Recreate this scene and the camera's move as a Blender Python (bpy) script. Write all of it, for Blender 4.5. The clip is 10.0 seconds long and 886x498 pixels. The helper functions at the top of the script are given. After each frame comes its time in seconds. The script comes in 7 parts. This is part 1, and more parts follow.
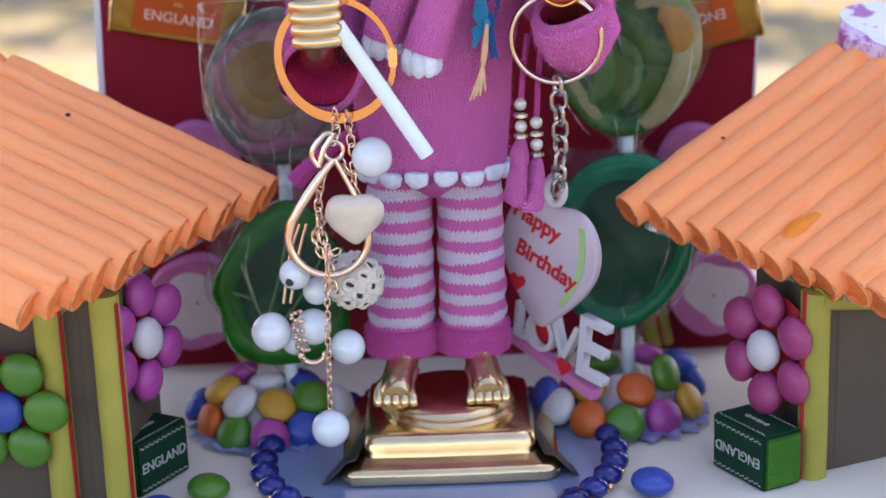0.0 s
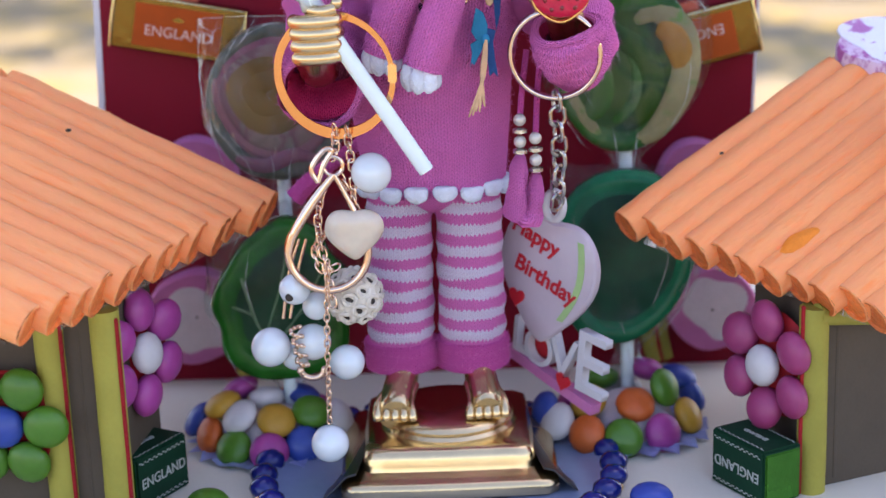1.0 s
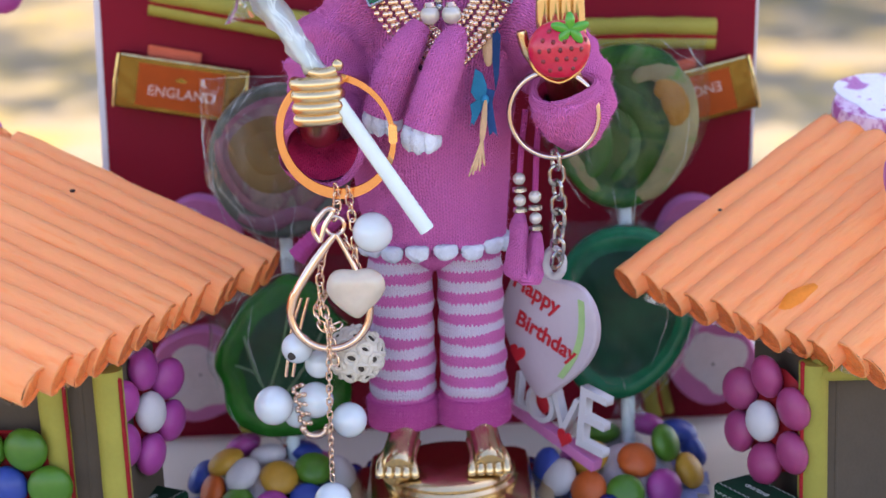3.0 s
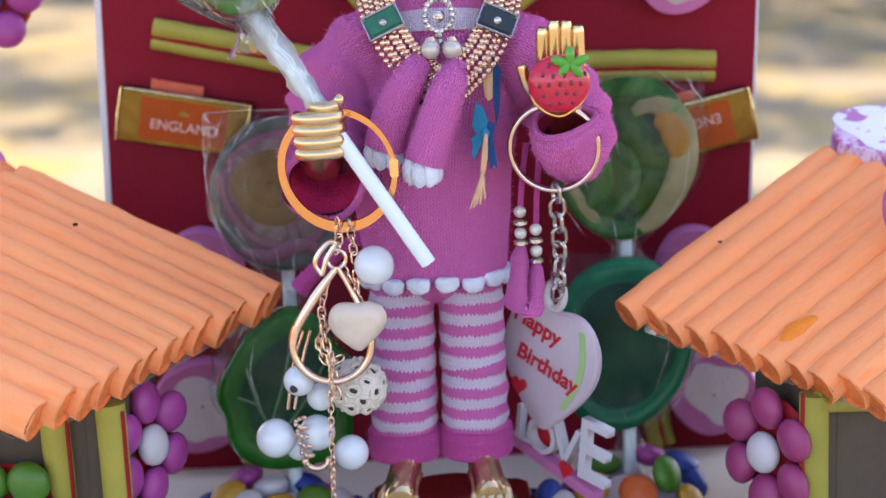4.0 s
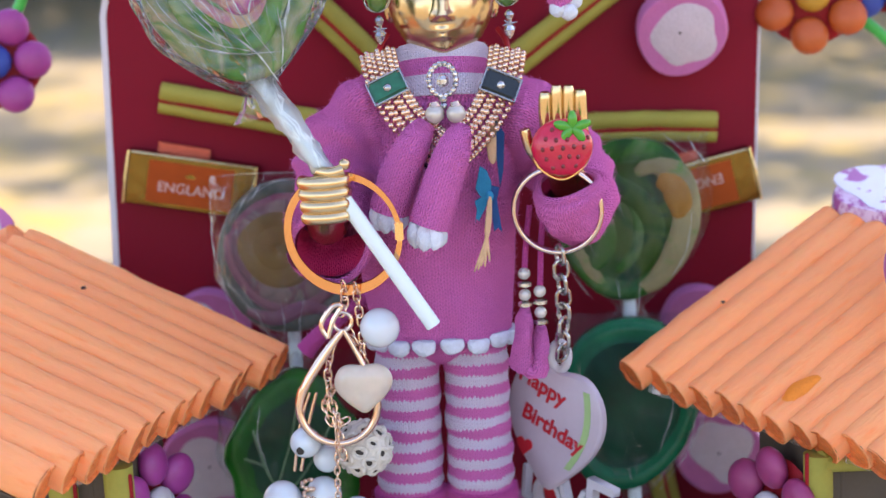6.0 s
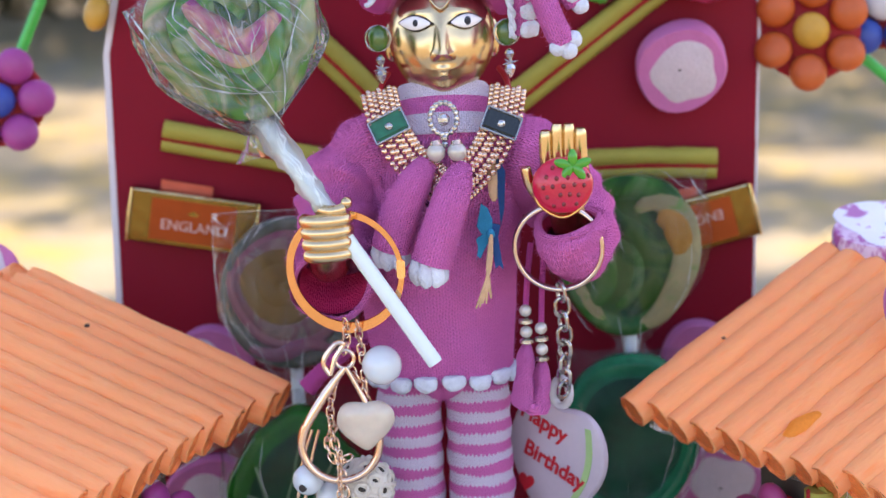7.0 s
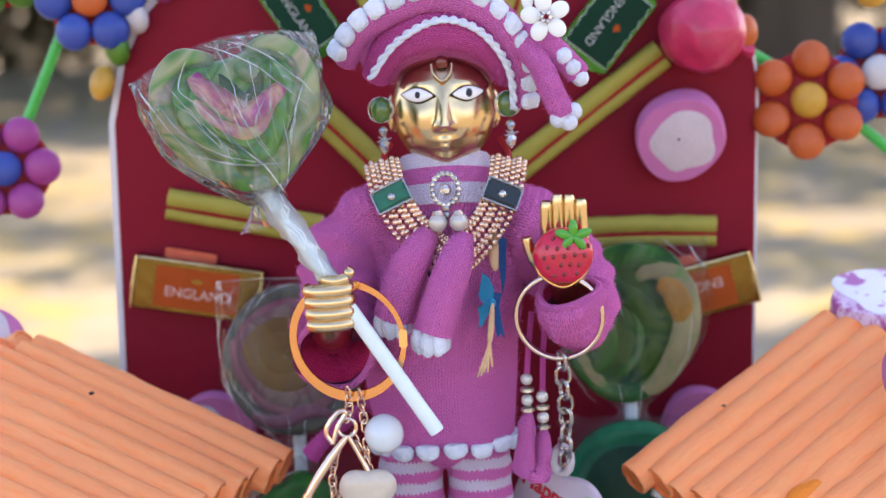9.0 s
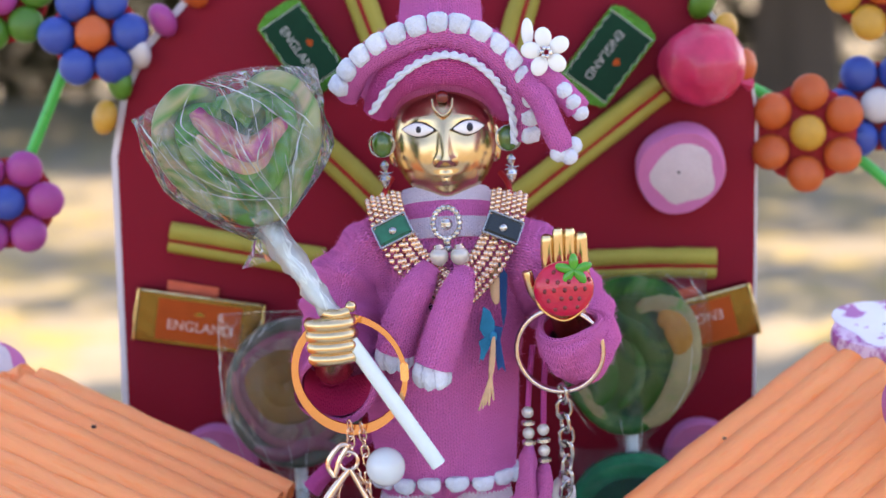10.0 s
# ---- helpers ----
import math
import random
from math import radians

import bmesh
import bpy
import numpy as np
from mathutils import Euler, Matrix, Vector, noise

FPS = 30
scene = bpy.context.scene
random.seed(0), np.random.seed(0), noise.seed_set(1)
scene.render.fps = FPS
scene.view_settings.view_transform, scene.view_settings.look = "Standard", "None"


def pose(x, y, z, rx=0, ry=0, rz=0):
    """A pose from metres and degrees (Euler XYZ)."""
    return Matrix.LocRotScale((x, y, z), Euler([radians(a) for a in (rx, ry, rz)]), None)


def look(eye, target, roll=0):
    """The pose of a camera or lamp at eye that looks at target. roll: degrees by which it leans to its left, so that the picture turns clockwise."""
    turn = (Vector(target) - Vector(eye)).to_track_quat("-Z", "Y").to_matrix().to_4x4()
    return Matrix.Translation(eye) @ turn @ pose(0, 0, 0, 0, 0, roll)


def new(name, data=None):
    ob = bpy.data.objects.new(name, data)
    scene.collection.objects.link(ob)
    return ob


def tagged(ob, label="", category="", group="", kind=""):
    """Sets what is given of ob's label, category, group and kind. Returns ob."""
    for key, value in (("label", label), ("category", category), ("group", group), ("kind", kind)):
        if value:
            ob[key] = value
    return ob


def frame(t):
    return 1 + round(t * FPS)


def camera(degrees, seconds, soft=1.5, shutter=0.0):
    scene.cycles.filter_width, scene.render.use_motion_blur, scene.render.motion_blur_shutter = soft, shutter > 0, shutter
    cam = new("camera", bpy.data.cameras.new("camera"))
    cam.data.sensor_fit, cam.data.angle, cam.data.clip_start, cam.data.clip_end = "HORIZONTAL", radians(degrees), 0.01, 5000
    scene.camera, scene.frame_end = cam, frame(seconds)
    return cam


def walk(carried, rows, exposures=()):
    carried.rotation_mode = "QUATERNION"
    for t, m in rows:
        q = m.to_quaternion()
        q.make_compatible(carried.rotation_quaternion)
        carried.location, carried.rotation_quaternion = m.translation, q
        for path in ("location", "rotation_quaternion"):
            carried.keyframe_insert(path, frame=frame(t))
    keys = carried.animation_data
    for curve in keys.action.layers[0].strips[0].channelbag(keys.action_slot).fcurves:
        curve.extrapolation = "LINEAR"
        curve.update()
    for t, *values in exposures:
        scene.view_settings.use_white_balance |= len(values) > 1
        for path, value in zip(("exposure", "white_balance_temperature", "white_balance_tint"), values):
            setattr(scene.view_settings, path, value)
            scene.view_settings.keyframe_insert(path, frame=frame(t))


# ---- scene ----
# camera on a tripod head that tilts up: seconds, eye x y z in metres, yaw, pitch, lean in degrees
cam = camera(29.3, 10.0)
ROWS = [
    (0, 0.00393, -0.49820, 0.20677, 0.081, -15.988, 2.012),
    (0.5, 0.00402, -0.49855, 0.20725, 0.071, -15.801, 2.037),
    (1, 0.00402, -0.49898, 0.20785, 0.050, -15.572, 2.013),
    (1.5, 0.00416, -0.49955, 0.20865, 0.045, -15.263, 2.064),
    (2, 0.00434, -0.50032, 0.20969, 0.057, -14.856, 2.151),
    (2.5, 0.00453, -0.50113, 0.21077, 0.077, -14.432, 2.244),
    (4, 0.00503, -0.50378, 0.21420, 0.120, -13.070, 2.488),
    (4.5, 0.00506, -0.50457, 0.21519, 0.148, -12.673, 2.527),
    (5, 0.00518, -0.50550, 0.21634, 0.188, -12.208, 2.614),
    (5.5, 0.00530, -0.50630, 0.21732, 0.214, -11.809, 2.688),
    (7, 0.00582, -0.50937, 0.22092, 0.269, -10.322, 2.946),
    (7.5, 0.00587, -0.51043, 0.22214, 0.254, -9.815, 2.948),
    (8, 0.00601, -0.51157, 0.22340, 0.253, -9.283, 3.003),
    (8.5, 0.00600, -0.51247, 0.22440, 0.238, -8.863, 2.983),
    (9, 0.00592, -0.51343, 0.22545, 0.219, -8.418, 2.929),
    (9.5, 0.00603, -0.51431, 0.22639, 0.226, -8.014, 2.978),
    (10, 0.00614, -0.51547, 0.22760, 0.222, -7.490, 3.017),
]
walk(cam, [(t, pose(x, y, z, 0, 0, yaw) @ pose(0, 0, 0, 90 + pitch) @ pose(0, 0, 0, 0, 0, -lean)) for t, x, y, z, yaw, pitch, lean in ROWS],
     [(0.0, 1.85, 7200, 25), (5.0, 1.88, 7200, 25), (10.0, 1.83, 7200, 25)])
cam.data.dof.use_dof, cam.data.dof.focus_distance, cam.data.dof.aperture_fstop = True, 0.48, 11.0

# ---- world and sun: open shade under trees, sunlit ground behind ----
SUN_EL, SUN_AZ = 60.0, 32.0
world = bpy.data.worlds.new("sky")
scene.world = world
world.use_nodes = True
_sky = world.node_tree.nodes.new("ShaderNodeTexSky")
_sky.sky_type, _sky.sun_disc = "NISHITA", False
_sky.sun_elevation, _sky.sun_rotation = radians(SUN_EL), radians(SUN_AZ)
world.node_tree.links.new(_sky.outputs[0], world.node_tree.nodes["Background"].inputs[0])
world.node_tree.nodes["Background"].inputs[1].default_value = 0.15
_sun = bpy.data.lights.new("sun", "SUN")
_sun.energy, _sun.angle, _sun.color = 2.2, radians(0.6), (1.0, 0.91, 0.73)
sun = new("sun", _sun)
SUN_DIR = Vector((math.sin(radians(SUN_AZ)) * math.cos(radians(SUN_EL)), math.cos(radians(SUN_AZ)) * math.cos(radians(SUN_EL)), math.sin(radians(SUN_EL))))
sun.matrix_world = look(SUN_DIR * 20, (0, 0, 0))


# ---- materials ----
def shader(name, rough=0.5, metal=0.0):
    m = bpy.data.materials.new(name)
    m.use_nodes = True
    b = m.node_tree.nodes["Principled BSDF"]
    b.inputs["Roughness"].default_value, b.inputs["Metallic"].default_value = rough, metal
    return m, m.node_tree, b


def add(nt, kind, **values):
    n = nt.nodes.new(kind)
    for key, value in values.items():
        n.inputs[key.replace("_", " ")].default_value = value
    return n


def calc(nt, op, a, b=0.0):
    n = nt.nodes.new("ShaderNodeMath")
    n.operation = op
    for slot, v in ((0, a), (1, b)):
        if isinstance(v, (int, float)):
            n.inputs[slot].default_value = v
        else:
            nt.links.new(v, n.inputs[slot])
    return n.outputs[0]


def blend(nt, fac, a, b):
    n = nt.nodes.new("ShaderNodeMix")
    n.data_type = "RGBA"
    for slot, v in ((0, fac), (6, a), (7, b)):
        if isinstance(v, (int, float)):
            n.inputs[slot].default_value = v
        elif isinstance(v, tuple):
            n.inputs[slot].default_value = (*v, 1)
        else:
            nt.links.new(v, n.inputs[slot])
    return n.outputs[2]


def mat(name, col, rough=0.5, metal=0.0, var=0.15, scale=120.0, bump=0.15, fine=900.0, coat=0.0, sss=0.0, dirt=None, see=0.0, stretch=(1, 1, 1), cover=(0.56, 0.74), spec=None):
    """A surface with broad and fine variation; scales are per metre."""
    m, nt, b = shader(name, rough, metal)
    at = nt.nodes.new("ShaderNodeTexCoord")
    mp = add(nt, "ShaderNodeMapping", Scale=stretch)
    nt.links.new(at.outputs["Object"], mp.inputs[0])
    big = add(nt, "ShaderNodeTexNoise", Scale=scale, Detail=4.0)
    small = add(nt, "ShaderNodeTexNoise", Scale=fine, Detail=3.0)
    for n in (big, small):
        nt.links.new(mp.outputs[0], n.inputs["Vector"])
    info = nt.nodes.new("ShaderNodeObjectInfo")
    lo = tuple(c * (1 - var) for c in col)
    hi = tuple(min(1, c * (1 + var)) for c in col)
    mix = calc(nt, "ADD", calc(nt, "MULTIPLY", big.outputs[0], 0.75), calc(nt, "MULTIPLY", small.outputs[0], 0.25))
    mix = calc(nt, "ADD", mix, calc(nt, "MULTIPLY", calc(nt, "SUBTRACT", info.outputs["Random"], 0.5), 0.35))
    ramp = add(nt, "ShaderNodeMapRange", From_Min=0.25, From_Max=0.75)
    nt.links.new(mix, ramp.inputs[0])
    colour = blend(nt, ramp.outputs[0], lo, hi)
    if dirt:
        spots = add(nt, "ShaderNodeTexNoise", Scale=scale * 2.7, Detail=6.0)
        nt.links.new(mp.outputs[0], spots.inputs["Vector"])
        cut = add(nt, "ShaderNodeMapRange", From_Min=cover[0], From_Max=cover[1])
        nt.links.new(spots.outputs[0], cut.inputs[0])
        colour = blend(nt, cut.outputs[0], colour, dirt)
    nt.links.new(colour, b.inputs["Base Color"])
    rr = add(nt, "ShaderNodeMapRange", To_Min=max(0.02, rough - 0.08), To_Max=min(1, rough + 0.1))
    nt.links.new(big.outputs[0], rr.inputs[0])
    nt.links.new(rr.outputs[0], b.inputs["Roughness"])
    bp = add(nt, "ShaderNodeBump", Strength=bump, Distance=0.0006)
    nt.links.new(small.outputs[0], bp.inputs["Height"])
    nt.links.new(bp.outputs[0], b.inputs["Normal"])
    b.inputs["Coat Weight"].default_value = coat
    b.inputs["Specular IOR Level"].default_value = spec if spec is not None else 0.18 if rough >= 0.5 else 0.4
    b.inputs["Coat Roughness"].default_value = 0.08
    if sss:
        b.inputs["Subsurface Weight"].default_value = sss
        b.inputs["Subsurface Radius"].default_value = (1, 0.6, 0.5)
        b.inputs["Subsurface Scale"].default_value = 0.002
    b.inputs["Transmission Weight"].default_value = see
    return m


def knit(name, col, wale=1.05, course=0.8, depth=1.0, low=0.70, bands=None):
    """Stocking stitch: columns of small v's, from the mesh's uv in millimetres. bands: second colour, start, end and period of stripes."""
    m, nt, b = shader(name, 0.9)
    uv = nt.nodes.new("ShaderNodeUVMap")
    sp = nt.nodes.new("ShaderNodeSeparateXYZ")
    nt.links.new(uv.outputs[0], sp.inputs[0])
    wob = add(nt, "ShaderNodeTexNoise", Scale=0.25, Detail=2.0)
    nt.links.new(uv.outputs[0], wob.inputs["Vector"])
    u = calc(nt, "ADD", calc(nt, "DIVIDE", sp.outputs[0], wale), calc(nt, "MULTIPLY", wob.outputs[0], 0.8))
    v = calc(nt, "DIVIDE", sp.outputs[1], course)
    side = calc(nt, "ABSOLUTE", calc(nt, "SUBTRACT", calc(nt, "FRACT", u), 0.5))
    wave = calc(nt, "SINE", calc(nt, "MULTIPLY", calc(nt, "ADD", v, calc(nt, "MULTIPLY", side, 1.5)), 6.2832))
    ridge = calc(nt, "SUBTRACT", 1.0, calc(nt, "POWER", calc(nt, "ABSOLUTE", calc(nt, "SUBTRACT", calc(nt, "MULTIPLY", side, 4.0), 1.0)), 2.0))
    high = calc(nt, "ADD", calc(nt, "MULTIPLY", wave, 0.35), ridge)
    fuzz = add(nt, "ShaderNodeTexNoise", Scale=3.0, Detail=4.0)
    nt.links.new(uv.outputs[0], fuzz.inputs["Vector"])
    tone = add(nt, "ShaderNodeMapRange", From_Min=-0.4, From_Max=1.4, To_Min=0.0, To_Max=0.8)
    nt.links.new(calc(nt, "ADD", high, calc(nt, "MULTIPLY", calc(nt, "SUBTRACT", fuzz.outputs[0], 0.5), 1.2)), tone.inputs[0])
    # yarn colour darkens between the stitches, where shade would sit
    yarn = blend(nt, tone.outputs[0], tuple(c * low for c in col), tuple(min(1, c * 1.12) for c in col))
    if bands:
        other, start, end, period = bands
        jag = calc(nt, "ADD", calc(nt, "MULTIPLY", calc(nt, "SUBTRACT", side, 0.25), 1.7), calc(nt, "MULTIPLY", calc(nt, "SUBTRACT", wob.outputs[0], 0.5), 1.6))
        at = calc(nt, "ADD", sp.outputs[1], jag)
        half = calc(nt, "FRACT", calc(nt, "DIVIDE", calc(nt, "SUBTRACT", at, start), period))
        on = calc(nt, "MULTIPLY", calc(nt, "LESS_THAN", half, 0.5), calc(nt, "MULTIPLY", calc(nt, "GREATER_THAN", at, start), calc(nt, "LESS_THAN", at, end)))
        second = blend(nt, tone.outputs[0], tuple(c * 0.78 for c in other), tuple(min(1, c * 1.12) for c in other))
        yarn = blend(nt, on, yarn, second)
    nt.links.new(yarn, b.inputs["Base Color"])
    bp = add(nt, "ShaderNodeBump", Strength=min(1.0, 0.7 * depth), Distance=0.00035 * depth)
    nt.links.new(calc(nt, "ADD", high, fuzz.outputs[0]), bp.inputs["Height"])
    nt.links.new(bp.outputs[0], b.inputs["Normal"])
    b.inputs["Specular IOR Level"].default_value = 0.1
    b.inputs["Sheen Weight"].default_value = 0.3
    b.inputs["Sheen Roughness"].default_value = 0.6
    b.inputs["Sheen Tint"].default_value = (*col, 1)
    return m


def film_wrap(name, milk_glint=0.45, base=0.015, crumple=0.006, shine=1.1):
    """Clear crinkled cellophane, with haze and white streaks that stand in for highlights."""
    m = bpy.data.materials.new(name)
    m.use_nodes = True
    nt = m.node_tree
    nt.nodes.remove(nt.nodes["Principled BSDF"])
    clear = nt.nodes.new("ShaderNodeBsdfTransparent")
    clear.inputs[0].default_value = (0.93, 0.94, 0.94, 1)
    gloss = nt.nodes.new("ShaderNodeBsdfGlossy")
    gloss.inputs["Roughness"].default_value = 0.07
    at = nt.nodes.new("ShaderNodeTexCoord")
    wr = add(nt, "ShaderNodeTexNoise", Scale=42.0, Detail=2.5, Distortion=1.2)
    nt.links.new(at.outputs["Object"], wr.inputs["Vector"])
    mp = add(nt, "ShaderNodeMapping", Scale=(1.0, 1.0, 0.22), Rotation=(0.0, 0.35, 0.0))
    nt.links.new(at.outputs["Object"], mp.inputs[0])
    streak = add(nt, "ShaderNodeTexNoise", Scale=190.0, Detail=2.0, Distortion=0.6)
    nt.links.new(mp.outputs[0], streak.inputs["Vector"])
    crease = calc(nt, "ABSOLUTE", calc(nt, "SUBTRACT", streak.outputs[0], 0.5))
    bp = add(nt, "ShaderNodeBump", Strength=1.0, Distance=crumple)
    nt.links.new(calc(nt, "ADD", wr.outputs[0], calc(nt, "MULTIPLY", crease, 0.9)), bp.inputs["Height"])
    fr = add(nt, "ShaderNodeFresnel", IOR=1.45)
    nt.links.new(bp.outputs[0], gloss.inputs["Normal"])
    nt.links.new(bp.outputs[0], fr.inputs["Normal"])
    mx = nt.nodes.new("ShaderNodeMixShader")
    nt.links.new(calc(nt, "ADD", calc(nt, "MULTIPLY", fr.outputs[0], shine), 0.027 * shine), mx.inputs[0])
    nt.links.new(clear.outputs[0], mx.inputs[1])
    nt.links.new(gloss.outputs[0], mx.inputs[2])
    glow = nt.nodes.new("ShaderNodeBsdfTranslucent")
    chalk = nt.nodes.new("ShaderNodeBsdfDiffuse")
    haze = nt.nodes.new("ShaderNodeMixShader")
    for n, slot in ((glow, 1), (chalk, 2)):
        n.inputs[0].default_value = (0.84, 0.88, 0.88, 1)
        nt.links.new(n.outputs[0], haze.inputs[slot])
    fold = add(nt, "ShaderNodeMapRange", From_Min=0.55, From_Max=0.75, To_Min=base, To_Max=base + 0.25 * milk_glint)
    nt.links.new(wr.outputs[0], fold.inputs[0])
    my = nt.nodes.new("ShaderNodeMixShader")
    # whitens thin crease lines in place of sky glints
    line = add(nt, "ShaderNodeMapRange", From_Min=0.0, From_Max=0.045, To_Min=milk_glint, To_Max=0.0)
    nt.links.new(crease, line.inputs[0])
    patch = add(nt, "ShaderNodeMapRange", From_Min=0.45, From_Max=0.62)
    nt.links.new(wr.outputs[0], patch.inputs[0])
    nt.links.new(calc(nt, "ADD", fold.outputs[0], calc(nt, "MULTIPLY", line.outputs[0], patch.outputs[0])), my.inputs[0])
    nt.links.new(mx.outputs[0], my.inputs[1])
    nt.links.new(haze.outputs[0], my.inputs[2])
    nt.links.new(my.outputs[0], nt.nodes["Material Output"].inputs[0])
    return m


def marble(name, tones, scale=60.0, twist=3.0, rough=0.28, spec=0.12):
    """Pulled sugar: bands of several tones drawn out and folded."""
    m, nt, b = shader(name, rough)
    at = nt.nodes.new("ShaderNodeTexCoord")
    n = add(nt, "ShaderNodeTexNoise", Scale=scale, Detail=2.5, Distortion=twist)
    nt.links.new(at.outputs["Object"], n.inputs["Vector"])
    ramp = nt.nodes.new("ShaderNodeValToRGB")
    els = ramp.color_ramp.elements
    for i, c in enumerate(tones):
        e = els[i] if i < 2 else els.new(0.5)
        e.color = (*c, 1)
    for i, e in enumerate(els):
        e.position = 0.35 + 0.30 * i / (len(tones) - 1)
    for i, c in enumerate(tones):
        els[i].color = (*c, 1)
    nt.links.new(n.outputs[0], ramp.inputs[0])
    nt.links.new(ramp.outputs[0], b.inputs["Base Color"])
    bp = add(nt, "ShaderNodeBump", Strength=0.3, Distance=0.001)
    nt.links.new(n.outputs[0], bp.inputs["Height"])
    nt.links.new(bp.outputs[0], b.inputs["Normal"])
    b.inputs["Specular IOR Level"].default_value = spec
    b.inputs["Subsurface Weight"].default_value = 0.25
    b.inputs["Subsurface Scale"].default_value = 0.002
    return m


M_GREEN = marble("green_cream_pulled_sugar", [(0.012, 0.12, 0.01), (0.07, 0.27, 0.04), (0.02, 0.17, 0.012), (0.24, 0.32, 0.13), (0.025, 0.18, 0.015)], 34, 1.5, spec=0.3)
M_RIM = marble("cream_green_pulled_sugar", [(0.06, 0.18, 0.04), (0.30, 0.31, 0.17), (0.09, 0.22, 0.06), (0.36, 0.29, 0.20), (0.12, 0.23, 0.08)], 30, 1.5, spec=0.3)
M_PINK = marble("mauve_cream_pulled_sugar", [(0.34, 0.03, 0.16), (0.52, 0.10, 0.28), (0.66, 0.36, 0.28), (0.40, 0.05, 0.20)], 60, 1.4)
M_PEACH = marble("peach_cream_pulled_sugar", [(0.58, 0.30, 0.20), (0.62, 0.46, 0.28), (0.50, 0.20, 0.26), (0.60, 0.40, 0.20)], 60, 1.4)
M_ROSE = marble("grey_mauve_pulled_sugar", [(0.17, 0.05, 0.09), (0.22, 0.11, 0.13), (0.19, 0.07, 0.11)], 45, 1.2)
M_MIST = marble("grey_green_pulled_sugar", [(0.05, 0.065, 0.05), (0.12, 0.12, 0.10), (0.07, 0.08, 0.06)], 35, 1.2)
M_DARK = marble("deep_green_pulled_sugar", [(0.005, 0.03, 0.004), (0.018, 0.07, 0.010), (0.04, 0.09, 0.02), (0.008, 0.05, 0.018)], 45, 1.6)
M_GREEN_DIM = marble("leaf_green_pulled_sugar", [(0.008, 0.055, 0.010), (0.024, 0.11, 0.018), (0.07, 0.14, 0.05), (0.014, 0.085, 0.024)], 45, 1.6)
M_AMBER = marble("amber_grey_pulled_sugar", [(0.11, 0.065, 0.02), (0.17, 0.10, 0.03), (0.14, 0.095, 0.05)], 30, 1.0)
M_GREY = marble("grey_rose_pulled_sugar", [(0.10, 0.085, 0.07), (0.20, 0.14, 0.13), (0.14, 0.06, 0.08), (0.17, 0.16, 0.13)], 45, 2.0)
PINK = knit("pink_knit", (0.98, 0.215, 0.60), 1.45, 1.2, 2.2, 0.68)
PINK_DEEP = knit("pink_knit_rib", (0.76, 0.11, 0.40), 1.3, 1.1, 2.0)
YARN_FUZZ = mat("pink_yarn_fuzz", (0.97, 0.24, 0.60), 0.95, 0, 0.15, 200, 0.0, 900)
LINING = knit("crimson_pink_lining", (0.80, 0.045, 0.19), 1.3, 1.1, 1.2)
WHITE_KNIT = knit("white_knit", (0.86, 0.77, 0.99), 1.45, 1.2, 1.5, 0.80)
STRIPED = knit("pink_and_white_striped_knit", (0.98, 0.215, 0.57), 1.45, 1.2, 2.0, 0.68, ((0.93, 0.83, 1.0), 9.8, 52.5, 6.52))
FLUFF = mat("white_fluff", (0.616, 0.664, 0.748), 0.95, 0, 0.14, 400, 1.0, 1300)
BRASS = mat("polished_brass", (0.736, 0.543, 0.304), 0.23, 1.0, 0.10, 60, 0.05, 300)
GOLD = mat("gold_plate", (0.85, 0.56, 0.28), 0.18, 1.0, 0.08, 90, 0.05, 500)
COPPER = mat("rose_gold_ring", (0.80, 0.40, 0.18), 0.14, 1.0, 0.06, 90, 0.05, 400)
ROSE = mat("rose_gold", (0.80, 0.57, 0.42), 0.2, 1.0, 0.08, 90, 0.05, 400)
SILVER = mat("dull_silver", (0.42, 0.40, 0.37), 0.25, 1.0, 0.2, 200, 0.05, 700)
PEARL = mat("milky_bead", (0.60, 0.66, 0.68), 0.1, 0, 0.05, 80, 0.02, 300, 0.9, 0.3)
CREAM_STONE = mat("cream_stone", (0.62, 0.53, 0.42), 0.14, 0, 0.14, 140, 0.05, 400, 0.6, 0.6)
EYE_W = mat("eye_white", (0.85, 0.86, 0.88), 0.3, 0, 0.02)
EYE_D = mat("eye_dark", (0.015, 0.018, 0.03), 0.3, 0, 0.05)
EYE_G = mat("eye_grey", (0.12, 0.16, 0.2), 0.3, 0, 0.05)
RUBY = mat("dark_red_stone", (0.18, 0.012, 0.01), 0.15, 0, 0.2, 300, 0.05, 900, 0.6)
RED_BOARD = mat("crimson_card", (0.2, 0.0032, 0.0152), 0.6, 0, 0.10, 25, 0.12, 1200)
CARD_EDGE = mat("white_foam_edge", (0.637, 0.629, 0.646), 0.8, 0, 0.06, 90, 0.2, 900)
WAFER = mat("yellow_candy_tube", (0.318, 0.284, 0.0516), 0.55, 0, 0.14, 70, 0.25, 700, stretch=(1, 1, 1))
STRIPE = mat("red_candy_stripe", (0.306, 0.0127, 0.017), 0.5, 0, 0.2, 150, 0.1, 700)
ORANGE_TUBE = mat("orange_candy_tube", (0.99, 0.352, 0.142), 0.75, 0, 0.05, 170, 0.5, 1100, sss=0.5, dirt=(0.99, 0.295, 0.095), stretch=(1, 1, 0.22))
ORANGE_END = mat("orange_tube_mouth", (0.82, 0.19, 0.045), 0.4, 0, 0.35, 500, 1.0, 1500, dirt=(0.60, 0.06, 0.02))
